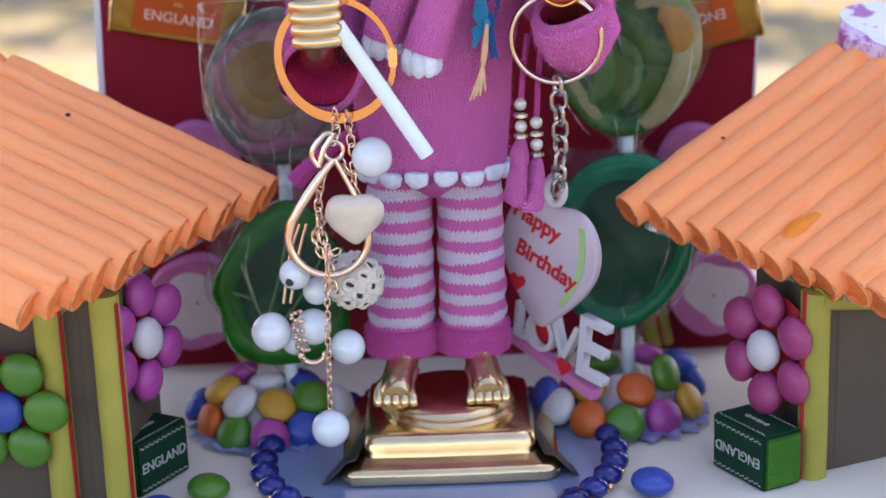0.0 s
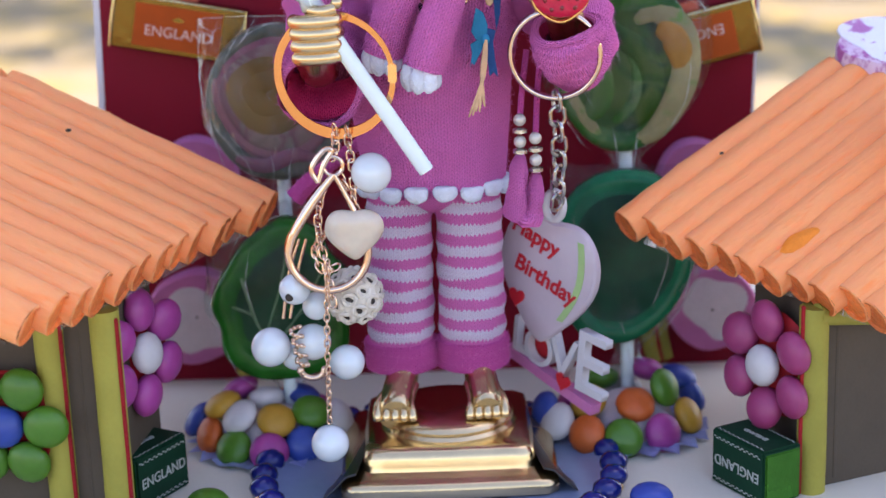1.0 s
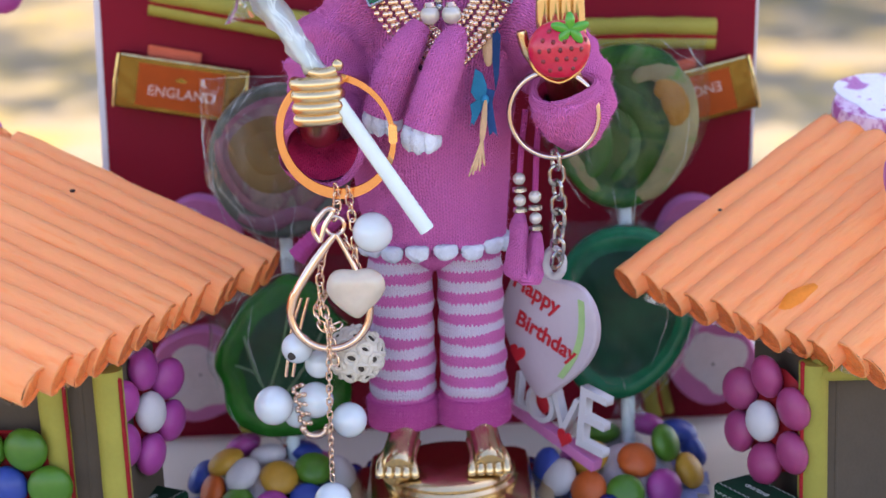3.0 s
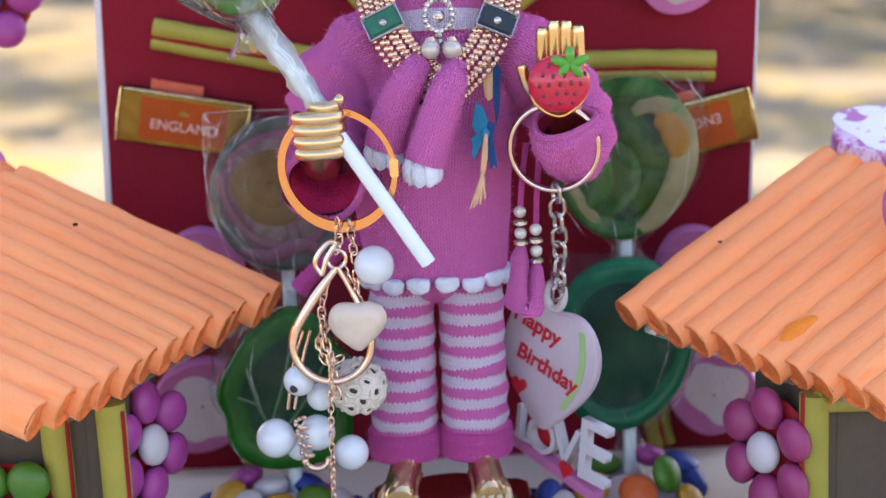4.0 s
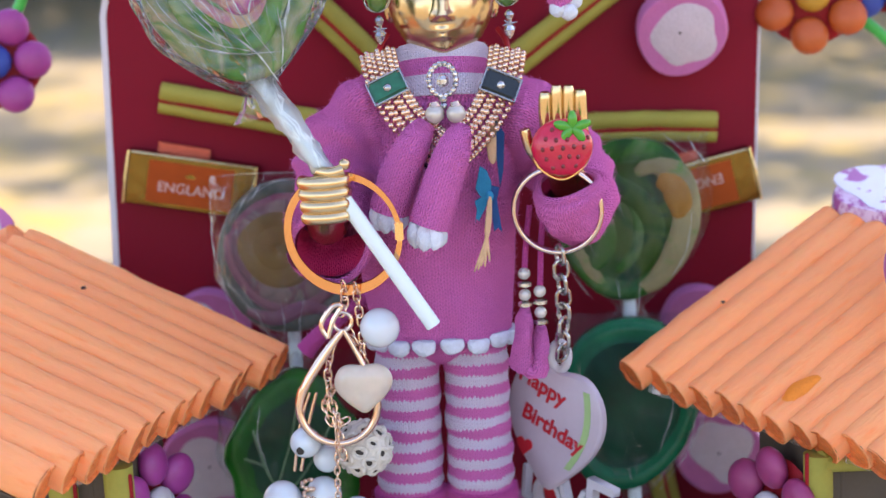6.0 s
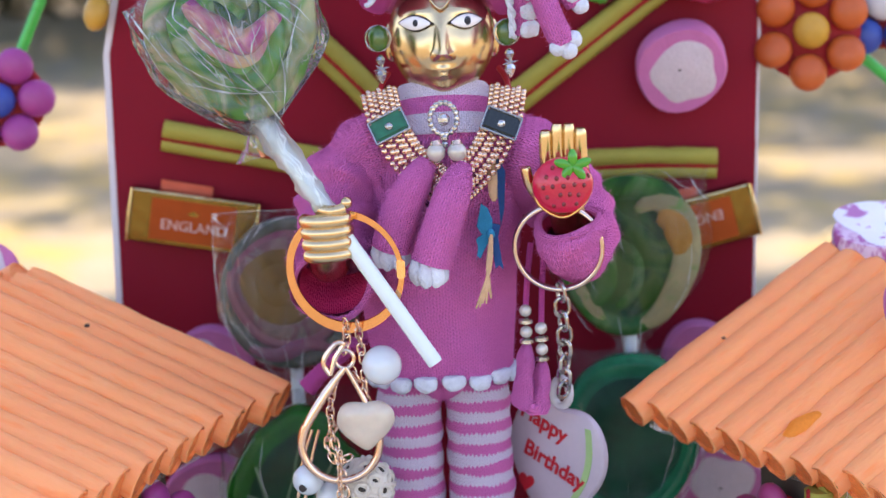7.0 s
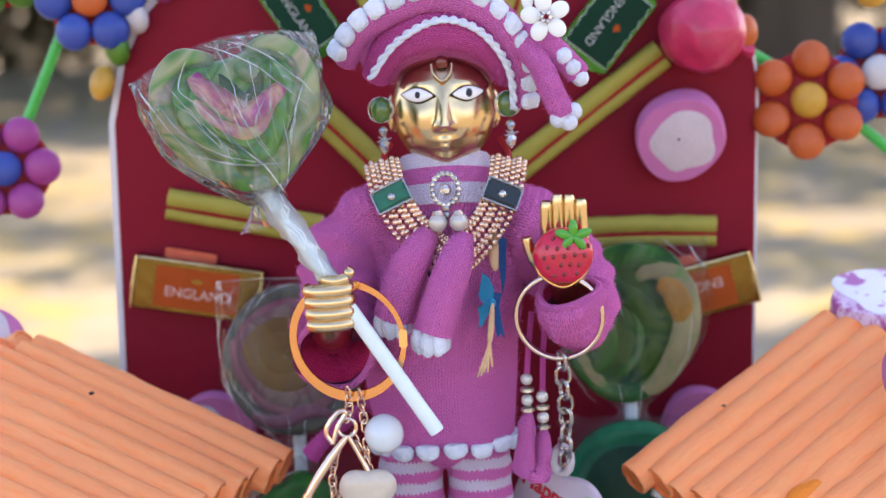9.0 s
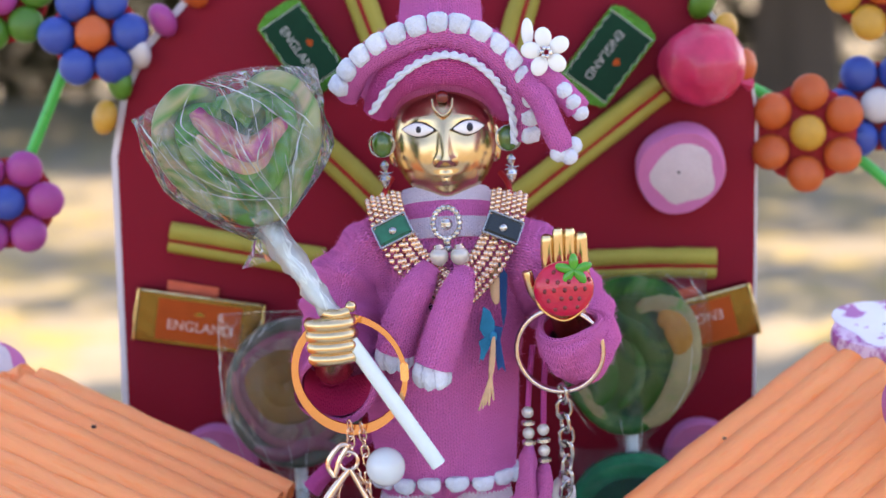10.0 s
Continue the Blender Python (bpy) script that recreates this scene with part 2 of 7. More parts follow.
ORANGE_CHIP = mat("broken_orange_patch", (0.95, 0.26, 0.03), 0.55, 0, 0.15, 300, 0.5, 1200)
NICKEL = mat("warm_nickel", (0.66, 0.53, 0.45), 0.16, 1.0, 0.1, 90, 0.05, 400)
# white top made paler and bluer for sky light; its pink patches are real
MARSH_SKY = mat("white_marshmallow_sky_tint", (0.80, 0.80, 0.84), 0.8, 0, 0.06, 50, 0.5, 800, 0, 0.2, dirt=(0.50, 0.20, 0.42), cover=(0.57, 0.61))
MARSH_S = mat("streaked_marshmallow_side", (0.66, 0.50, 0.62), 0.7, 0, 0.12, 110, 0.5, 800, 0, 0.2, dirt=(0.42, 0.12, 0.33), stretch=(1.6, 0.5, 1.6), cover=(0.46, 0.60))
WALL_GREY = mat("grey_brown_card", (0.088, 0.068, 0.049), 0.8, 0, 0.15, 60, 0.2, 900)
CLOTH_WHITE = mat("off_white_board", (0.65, 0.61, 0.50), 0.65, 0, 0.07, 25, 0.15, 900)
MARSH_P = mat("pink_marshmallow", (0.487, 0.151, 0.319), 0.85, 0, 0.10, 150, 0.4, 900, 0, 0.2)
MARSH_W = mat("white_marshmallow", (0.554, 0.479, 0.504), 0.9, 0, 0.07, 200, 0.6, 800, 0, 0.2)
RED_FOIL = mat("bright_pink_red_wrapper", (0.612, 0.0298, 0.102), 0.35, 0, 0.25, 90, 0.6, 260, 0.3)
GREEN_FOIL = mat("bright_green_foil", (0.0298, 0.145, 0.0153), 0.25, 0.6, 0.25, 120, 0.5, 300)
GREEN_BOX = mat("dark_green_paper", (0.0042, 0.035, 0.0175), 0.5, 0, 0.2, 120, 0.1, 600, spec=0.08)
GOLD_FOIL = mat("gold_foil", (0.175, 0.112, 0.03), 0.22, 1.0, 0.2, 120, 0.45, 220)
# the gold foil made much lighter, so crease highlights sit in the colour
GOLD_GLINT = mat("gold_foil_highlight", (0.92, 0.74, 0.36), 0.22, 1.0, 0.1, 200, 0.2, 600)
ORANGE_PAPER = mat("orange_paper", (0.40, 0.07, 0.012), 0.5, 0, 0.12, 120, 0.1, 600, 0.0, spec=0.08)
PRINT = mat("pale_print", (0.372, 0.396, 0.36), 0.5, 0, 0.05)
PRINT_PINK = mat("faded_pink_print", (0.60, 0.40, 0.34), 0.5, 0, 0.1)
STRIPE_PALE = mat("reddish_foil_flap", (0.50, 0.09, 0.05), 0.35, 0.3, 0.2, 150, 0.2, 600)
PRINT_RED = mat("red_print", (0.50, 0.02, 0.03), 0.5, 0, 0.1)
PLASTIC_W = mat("white_plastic", (0.512, 0.496, 0.512), 0.35, 0, 0.04, 60, 0.05, 500, 0.1)
TAG_W = mat("pinkish_white_plastic", (0.44, 0.37, 0.41), 0.35, 0, 0.08, 60, 0.05, 500, 0.1)
STICK_W = mat("white_paper_stick", (0.681, 0.791, 0.8), 0.5, 0, 0.03, 200, 0.1, 900)
LIME = mat("lime_print", (0.30, 0.46, 0.19), 0.5, 0, 0.15)
STRAW_G = mat("green_straw", (0.02, 0.42, 0.06), 0.3, 0, 0.08, 200, 0.05, 500, 0.2)
JELLY = mat("dark_green_candy", (0.005, 0.065, 0.024), 0.3, 0, 0.5, 60, 0.15, 200, 0.0, spec=0.06)
JELLY_B = mat("deep_sea_green_candy", (0.005, 0.085, 0.042), 0.3, 0, 0.5, 60, 0.15, 200, 0.0, spec=0.06)
JELLY_V = mat("pale_green_vein", (0.10, 0.22, 0.10), 0.3, 0, 0.2)
JELLY_L = mat("bright_green_candy_rim", (0.010, 0.15, 0.016), 0.2, 0, 0.4, 90, 0.12, 250, 0.0, spec=0.15)
JELLY_R = mat("sea_green_candy_rim", (0.004, 0.17, 0.075), 0.2, 0, 0.35, 90, 0.12, 250, 0.0, spec=0.15)
C_CREAM = mat("cream_candy", (0.25, 0.22, 0.11), 0.3, 0, 0.25, 70, 0.15, 400, 0.0, dirt=(0.10, 0.20, 0.05), spec=0.1)
C_AMBER = mat("amber_candy", (0.30, 0.15, 0.03), 0.25, 0, 0.25, 120, 0.1, 300, 0.0, spec=0.1)
WRAP = film_wrap("cellophane", 0.36, 0.004, 0.007, 0.95)
WRAP_M = film_wrap("gathered_cellophane", 0.8, 0.30)
WRAP_B = film_wrap("smooth_cellophane", 0.12, 0.0, 0.003, 0.22)
WRAP_N = film_wrap("milky_cellophane", 0.7, 0.16)
# whitish ridges along film folds, standing in for streak highlights
FOLD_GLINT = mat("pinched_film_glint", (0.80, 0.86, 0.86), 0.08, 0, 0.08, 300, 0.3, 700, 0.6, see=0.45)
PEARL_S = mat("grey_pearl", (0.558, 0.522, 0.468), 0.22, 0.35, 0.15, 300, 0.05, 700)
BERRY = mat("strawberry_enamel", (0.48, 0.01, 0.04), 0.12, 0, 0.2, 200, 0.8, 320, 0.4)
SEED = mat("dark_red_seed", (0.16, 0.004, 0.01), 0.15, 0, 0.2, 300, 0.05, 900, 0.4)
LEAF_E = mat("green_enamel", (0.04, 0.32, 0.016), 0.15, 0, 0.1, 120, 0.03, 300, 0.5)
TEAL_CARD = mat("teal_felt", (0.01, 0.20, 0.36), 0.8, 0, 0.25, 200, 0.4, 1500)
NAVY_CARD = mat("navy_felt", (0.015, 0.06, 0.18), 0.8, 0, 0.3, 200, 0.4, 1500)
PEACH = mat("peach_straw", (0.62, 0.40, 0.24), 0.8, 0, 0.2, 300, 0.4, 1500)
GEM_G = mat("green_enamel_panel", (0.0, 0.16, 0.07), 0.15, 0, 0.5, 200, 0.02, 300, 0.6)
GEM_K = mat("dark_enamel_panel", (0.006, 0.012, 0.010), 0.15, 0, 0.3, 90, 0.02, 300, 0.6)
RHINE = mat("rhinestone", (0.55, 0.55, 0.55), 0.08, 0.9, 0.4, 900, 0.3, 1500)
CROCHET = mat("crochet_cotton", (0.66, 0.60, 0.50), 0.95, 0, 0.12, 400, 0.8, 1800)
# dark colour for the shade in holes and pits; roof specks are truly dark
HOLE_SHADE_SPECK = mat("hole_shade_and_speck", (0.05, 0.042, 0.035), 0.9, 0, 0.1)
PLATE_B = mat("blue_glazed_plate", (0.18, 0.234, 0.36), 0.18, 0, 0.12, 50, 0.05, 300, 0.5)
BEAD_B = mat("cobalt_bead", (0.006, 0.014, 0.13), 0.15, 0, 0.4, 200, 0.05, 400, 0.15)
DARK_STEEL = mat("dark_steel_sheet", (0.16, 0.15, 0.13), 0.35, 1.0, 0.25, 60, 0.1, 300)
STAR = mat("dark_green_jewel", (0.05, 0.13, 0.02), 0.15, 0, 0.4, 500, 0.2, 900, 0.8)
BROOCH_W = mat("white_enamel", (0.78, 0.80, 0.78), 0.2, 0, 0.04, 200, 0.05, 500, 0.4)
FLAG_B = mat("blue_foil_bit", (0.30, 0.36, 0.62), 0.3, 0.3, 0.3, 200, 0.5, 400)
GEMS = {
    "pink": mat("magenta_sugar_shell", (0.335, 0.0447, 0.224), 0.42, 0, 0.10, 180, 0.12, 700, 0.10),
    "rose": mat("dark_rose_sugar_shell", (0.31, 0.0387, 0.129), 0.45, 0, 0.10, 180, 0.12, 700, 0.10),
    "blue": mat("blue_sugar_shell", (0.0189, 0.0559, 0.292), 0.4, 0, 0.12, 180, 0.12, 700, 0.15),
    "orange": mat("orange_sugar_shell", (0.499, 0.0946, 0.0155), 0.45, 0, 0.10, 180, 0.14, 700, 0.08),
    "yellow": mat("yellow_sugar_shell", (0.473, 0.249, 0.0258), 0.45, 0, 0.12, 180, 0.14, 700, 0.08),
    "green": mat("green_sugar_shell", (0.05, 0.165, 0.013), 0.4, 0, 0.12, 180, 0.12, 700, 0.12),
    "white": mat("white_sugar_shell", (0.516, 0.499, 0.499), 0.45, 0, 0.05, 180, 0.12, 700, 0.08),
}
GROUND_M = mat("dry_sandy_ground", (0.27, 0.235, 0.165), 0.95, 0, 0.4, 1.6, 0.6, 14, dirt=(0.43, 0.33, 0.11), cover=(0.50, 0.66))
BARK = mat("grey_bark", (0.12, 0.09, 0.07), 0.95, 0, 0.35, 6, 1.0, 40, stretch=(1, 1, 0.2))
LEAVES = mat("leaves", (0.06, 0.11, 0.025), 0.6, 0, 0.5, 3, 0.1, 40)
HEDGE = mat("dry_hedge", (0.10, 0.085, 0.045), 0.8, 0, 0.5, 2, 0.1, 30)
TABLE_W = mat("table_wood", (0.22, 0.13, 0.07), 0.5, 0, 0.3, 12, 0.2, 200)


# ---- building helpers; everything on the table is in millimetres ----
MM = 0.001
V = Vector


def mesh_of(bm, materials, smooth=True, unit=MM):
    me = bpy.data.meshes.new("mesh")
    bmesh.ops.recalc_face_normals(bm, faces=bm.faces)
    bmesh.ops.scale(bm, vec=(unit, unit, unit), verts=bm.verts)
    bm.to_mesh(me)
    bm.free()
    for m in materials if isinstance(materials, (list, tuple)) else [materials]:
        me.materials.append(m)
    if smooth:
        me.shade_smooth()
        me.set_sharp_from_angle(angle=radians(42))
    return me


def thing(name, label, category, at=(0, 0, 0), group="", m=None, kind=""):
    """An empty at the thing's base, in millimetres, or at the pose m."""
    ob = tagged(new(name), label, category, group, kind)
    ob.empty_display_size = 0.005
    ob.matrix_basis = m if m is not None else Matrix.Translation(V(at) * MM)
    return ob


def origin(ob):
    p = V((0, 0, 0))
    while ob:
        p += ob.matrix_basis.translation
        ob = ob.parent
    return p


def part(name, bm, material, parent, label="", local=False, smooth=True):
    """One mesh under a thing. Its points are in table millimetres, or in the parent's own with local."""
    if not local:
        bmesh.ops.translate(bm, vec=-origin(parent) / MM, verts=bm.verts)
    ob = new(name, mesh_of(bm, material, smooth))
    ob.parent = parent
    return tagged(ob, label)


def shared(name, me, parent, m, label=""):
    ob = new(name, me)
    ob.parent = parent
    ob.matrix_basis = m
    return tagged(ob, label)


def curve(points, k=6, closed=False):
    """A smooth line through the points."""
    p = [V(q) for q in points]
    n = len(p)
    out = []
    for i in range(n if closed else n - 1):
        a, b, c, d = (p[(i + j) % n] if closed else p[min(max(i + j, 0), n - 1)] for j in (-1, 0, 1, 2))
        for s in range(k):
            t = s / k
            out.append(0.5 * ((2 * b) + (c - a) * t + (2 * a - 5 * b + 4 * c - d) * t * t + (3 * b - a - 3 * c + d) * t ** 3))
    if not closed:
        out.append(p[-1])
    return out


def sweep(bm, pts, rad, n=12, closed=False, cap=True, flat=1.0, up=(0, 0, 1), mi=0, rough=0.0):
    """A tube along pts. rad: one radius, or one for each point. flat: the second radius over the first."""
    pts = [V(p) for p in pts]
    m = len(pts)
    uv = bm.loops.layers.uv.verify()
    rings, lengths, run = [], [], 0.0
    side = None
    for i, p in enumerate(pts):
        a, b = pts[(i - 1) % m] if closed or i else p, pts[(i + 1) % m] if closed or i < m - 1 else p
        d = (b - a).normalized()
        if side is None:
            side = V(up).cross(d)
            if side.length < 0.05:
                side = V((1, 0, 0)).cross(d)
        side = (side - d * side.dot(d)).normalized()
        top = d.cross(side)
        r = rad[i] if isinstance(rad, (list, tuple)) else rad
        ring = []
        for j in range(n):
            t = 2 * math.pi * j / n
            k = 1 + (rough * noise.noise(p * 0.25 + V((math.cos(t), math.sin(t), 0)) * 1.3) if rough else 0)
            ring.append(bm.verts.new(p + k * r * (math.cos(t) * side + flat * math.sin(t) * top)))
        if i:
            run += (p - pts[i - 1]).length
        lengths.append(run)
        rings.append(ring)
    mean = sum(rad) / len(rad) if isinstance(rad, (list, tuple)) else rad
    girth = 2 * math.pi * mean
    for i in range(m if closed else m - 1):
        k = (i + 1) % m
        v0, v1 = lengths[i], lengths[k] if k else run
        for j in range(n):
            q = (j + 1) % n
            f = bm.faces.new((rings[i][j], rings[i][q], rings[k][q], rings[k][j]))
            f.material_index = mi(i) if callable(mi) else mi
            for loop, u, v in zip(f.loops, (j, j + 1, j + 1, j), (v0, v0, v1, v1)):
                loop[uv].uv = (girth * u / n, v)
    if cap and not closed:
        for ring, i in ((rings[0][::-1], 0), (rings[-1], m - 2)):
            bm.faces.new(ring).material_index = mi(i) if callable(mi) else mi
    return rings


def blob(bm, c, r, nu=16, nv=10, rot=None, mi=0, bend=None):
    """An ellipsoid, with uv; bend changes a point of the unit ball."""
    r = (r, r, r) if isinstance(r, (int, float)) else r
    uv = bm.loops.layers.uv.verify()
    rot = rot or Matrix.Identity(3)
    grid = []
    for i in range(nv + 1):
        b = math.pi * (i / nv - 0.5)
        row = []
        for j in range(nu):
            a = 2 * math.pi * j / nu
            p = V((math.cos(a) * math.cos(b), math.sin(a) * math.cos(b), math.sin(b)))
            if bend:
                p = bend(p)
            row.append(V(c) + rot @ V((p.x * r[0], p.y * r[1], p.z * r[2])))
        grid.append(row)
    low, high = bm.verts.new(grid[0][0]), bm.verts.new(grid[-1][0])
    rows = [[bm.verts.new(p) for p in row] for row in grid[1:-1]]
    g = 2 * math.pi * max(r[0], r[1])
    for i, row in enumerate(rows):
        for j in range(nu):
            k = (j + 1) % nu
            if i == 0:
                bm.faces.new((low, row[k], row[j])).material_index = mi
            if i == len(rows) - 1:
                bm.faces.new((high, row[j], row[k])).material_index = mi
            else:
                f = bm.faces.new((row[j], row[k], rows[i + 1][k], rows[i + 1][j]))
                f.material_index = mi
                for loop, u, v in zip(f.loops, (j, j + 1, j + 1, j), (i, i, i + 1, i + 1)):
                    loop[uv].uv = (g * u / nu, math.pi * r[2] * v / nv)


def lathe(bm, profile, n=32, c=(0, 0, 0), square=0.0, mi=0):
    """profile: (radius, height). square pulls the round towards a square."""
    rows = []
    for r, z in profile:
        row = []
        for j in range(n):
            a = 2 * math.pi * (j + 0.5) / n
            x, y = math.cos(a), math.sin(a)
            k = 1 / max(abs(x), abs(y)) if square else 1
            k = 1 + (k - 1) * square
            row.append(bm.verts.new(V(c) + V((r * x * k, r * y * k, z))))
        rows.append(row)
    for a, b in zip(rows, rows[1:]):
        for j in range(n):
            k = (j + 1) % n
            bm.faces.new((a[j], a[k], b[k], b[j])).material_index = mi
    for row in (rows[0][::-1], rows[-1]):
        bm.faces.new(row).material_index = mi


def rbox(bm, c, size, edge=0.6, rot=None, mi=0, seg=2):
    """A box with rounded edges."""
    made = bmesh.ops.create_cube(bm, size=1)["verts"]
    bmesh.ops.scale(bm, vec=size, verts=made)
    if edge:
        es = list({e for v in made for e in v.link_edges})
        out = bmesh.ops.bevel(bm, geom=es, offset=edge, segments=seg, affect="EDGES")
        made = list({v for f in out["faces"] for v in f.verts} | {v for v in made if v.is_valid})
    if rot:
        bmesh.ops.rotate(bm, cent=(0, 0, 0), matrix=rot, verts=made)
    bmesh.ops.translate(bm, vec=c, verts=made)
    for f in {f for v in made for f in v.link_faces}:
        f.material_index = mi


def slab(bm, outline, thick, m=None, edge=0.0, mi=0):
    """A flat outline (x, z) given a thickness along y, from y = 0 to y = thick, then placed by m."""
    m = m or Matrix.Identity(4)
    n = len(outline)
    cx, cz = sum(p[0] for p in outline) / n, sum(p[1] for p in outline) / n
    rings = []
    for y, s in ((0, 1 - edge), (thick * 0.2, 1), (thick * 0.8, 1), (thick, 1 - edge)) if edge else ((0, 1), (thick, 1)):
        rings.append([bm.verts.new(m @ V((cx + (x - cx) * s, y, cz + (z - cz) * s))) for x, z in outline])
    for a, b in zip(rings, rings[1:]):
        for j in range(n):
            k = (j + 1) % n
            bm.faces.new((a[j], a[k], b[k], b[j])).material_index = mi
    for row in (rings[0][::-1], rings[-1]):
        bm.faces.new(row).material_index = mi


def letters(text, size, m, material, parent, name="lettering", depth=0.12, bold=0.0):
    """Raised lettering on the local xz plane of m (millimetres), as one mesh under parent."""
    c = bpy.data.curves.new("lettering", "FONT")
    c.body, c.size, c.align_x, c.align_y, c.extrude = text, size, "CENTER", "CENTER", depth
    c.offset = bold * size
    tmp = bpy.data.objects.new("lettering", c)
    scene.collection.objects.link(tmp)
    me = bpy.data.meshes.new_from_object(tmp.evaluated_get(bpy.context.evaluated_depsgraph_get()))
    bpy.data.objects.remove(tmp)
    me.transform(m @ pose(0, 0, 0, 90))
    me.transform(Matrix.Scale(MM, 4))
    me.materials.clear()
    me.materials.append(material)
    ob = new(name, me)
    ob.parent = parent
    return ob


def bm_new():
    return bmesh.new()


def ring_points(c, r, n=40, tilt=(0, 0, 0), a0=0, a1=360, sx=1.0):
    """Points on a circle that stands in the xz plane, then turned."""
    rot = Euler([radians(a) for a in tilt]).to_matrix()
    return [V(c) + rot @ V((sx * r * math.cos(radians(a0 + (a1 - a0) * i / n)), 0, r * math.sin(radians(a0 + (a1 - a0) * i / n)))) for i in range(n + (0 if a1 - a0 == 360 else 1))]


def facing(c, n, roll=0):
    """A pose, in millimetres, whose z points along n."""
    q = V(n).to_track_quat("Z", "Y").to_matrix().to_4x4()
    return Matrix.Translation(V(c) * MM) @ q @ pose(0, 0, 0, 0, 0, roll)


# ---- setting ----
TOP = 2.5  # the table top's height


def plane_mesh(size, z, cx=0.0, cy=0.0, n=40):
    bm = bm_new()
    bmesh.ops.create_grid(bm, x_segments=n, y_segments=n, size=size)
    for v in bm.verts:
        v.co.z = z + 0.03 * noise.noise(v.co * 0.35)
        v.co.x += cx
        v.co.y += cy
    return mesh_of(bm, GROUND_M, True, 1.0)


GROUND_Z = -0.62
ground = tagged(new("ground", plane_mesh(300, GROUND_Z, 0, 200, 120)), "dry sandy ground with dappled sunlight", "ground", kind="structure")


def leaf_cloud(rng, spots, size, up=0.6):
    """Many small bent leaves, one mesh; spots yields centre and radius."""
    verts, faces = [], []
    for c, r, n in spots:
        for _ in range(n):
            while True:
                p = V((rng.uniform(-1, 1), rng.uniform(-1, 1), rng.uniform(-1, 1)))
                if p.length < 1:
                    break
            p = V(c) + V((p.x * r, p.y * r, p.z * r * 0.6))
            a = rng.uniform(0, 6.28)
            d = V((math.cos(a), math.sin(a), rng.uniform(-up, up))).normalized()
            s = d.cross(V((rng.uniform(-0.5, 0.5), rng.uniform(-0.5, 0.5), 1))).normalized()
            k = size * rng.uniform(0.6, 1.3)
            i = len(verts)
            verts += [p - d * k, p + s * k * 0.45, p + d * k, p - s * k * 0.45]
            faces.append((i, i + 1, i + 2, i + 3))
    me = bpy.data.meshes.new("leaves")
    me.from_pydata(verts, [], faces)
    return me


def tree(rng, x, y, height, label, spots, size=0.11, girth=0.24):
    ob = tagged(new("tree"), label, "tree", "shade trees")
    ob.location = (x, y, GROUND_Z)
    bm = bm_new()
    base = V((0, 0, -0.05))
    line = curve([base, base + V((0.05, 0.05, height * 0.35)), base + V((-0.05, 0.1, height * 0.7)), base + V((0.1, 0, height))], 5)
    sweep(bm, line, [girth * (1 - 0.66 * (i / (len(line) - 1)) ** 1.5) for i in range(len(line))], 10, rough=0.2)
    t = new("trunk", mesh_of(bm, BARK, True, 1.0))
    t.parent = ob
    for c, r, n in spots[::max(7, len(spots) // 30)]:
        bm = bm_new()
        a, b = V((0, 0, height * rng.uniform(0.45, 0.9))), V(c) - V((x, y, GROUND_Z))
        line = curve([a, a.lerp(b, 0.5) + V((0, 0, 0.25)), b], 4)
        sweep(bm, line, [0.07 - 0.05 * i / (len(line) - 1) for i in range(len(line))], 6)
        t = new("limb", mesh_of(bm, BARK, True, 1.0))
        t.parent = ob
    me = leaf_cloud(rng, [(V(c) - V((x, y, GROUND_Z)), r, n) for c, r, n in spots], size)
    me.materials.append(LEAVES)
    t = tagged(new("crown", me), kind="stuff")
    t.parent = ob
    return ob


def shade_spots(rng, x0, x1, y0, y1, keep, step=0.55, r=0.5, n=26, z=(2.6, 3.6)):
    """Leaf clumps whose shadows fall on the ground between x0..x1 and y0..y1."""
    out = []
    for i in range(int((x1 - x0) / step)):
        for j in range(int((y1 - y0) / step)):
            px, py = x0 + (i + rng.random()) * step, y0 + (j + rng.random()) * step
            if rng.random() > keep(px, py):
                continue
            h = rng.uniform(*z)
            k = (h - GROUND_Z) / SUN_DIR.z
            out.append((V((px, py, GROUND_Z)) + SUN_DIR * k, r * rng.uniform(0.7, 1.2), n))
    return out


def dapple(x, y):
    """How much of the ground lies in shade at a distance behind the display."""
    if x > 0:
        share = 0.95 if y > 8.8 else 0.6 if y > 7.2 else 0.85 if y > 6.0 else 0.35 if y > 5.2 else 0.65
    else:
        share = 0.9 if y > 11.5 else 0.15 if y > 6.5 else 0.42 if y > 5.2 else 0.3
    return 1.0 if noise.noise(V((x * 2.1, y * 1.0, 3.1))) > 0.8 * (0.5 - share) else 0.03


RNG = random.Random(4)
# first three trees stand out of view, added to shade table and dapple ground
tree(RNG, -2.4, 1.6, 3.2, "shade tree with small green leaves beside the table", shade_spots(RNG, -0.9, 0.9, -0.9, 1.3, lambda x, y: 1.0, 0.30, 0.42, 80))
tree(RNG, 2.9, 6.5, 3.4, "shade tree with small green leaves and thin crown", shade_spots(RNG, 0.0, 5.5, 2.4, 12.0, dapple, 0.36, 0.34, 34), 0.11)
tree(RNG, -3.6, 7.5, 3.4, "shade tree with small green leaves and gappy crown", shade_spots(RNG, -5.5, 0.0, 2.4, 12.0, dapple, 0.36, 0.34, 34), 0.11)
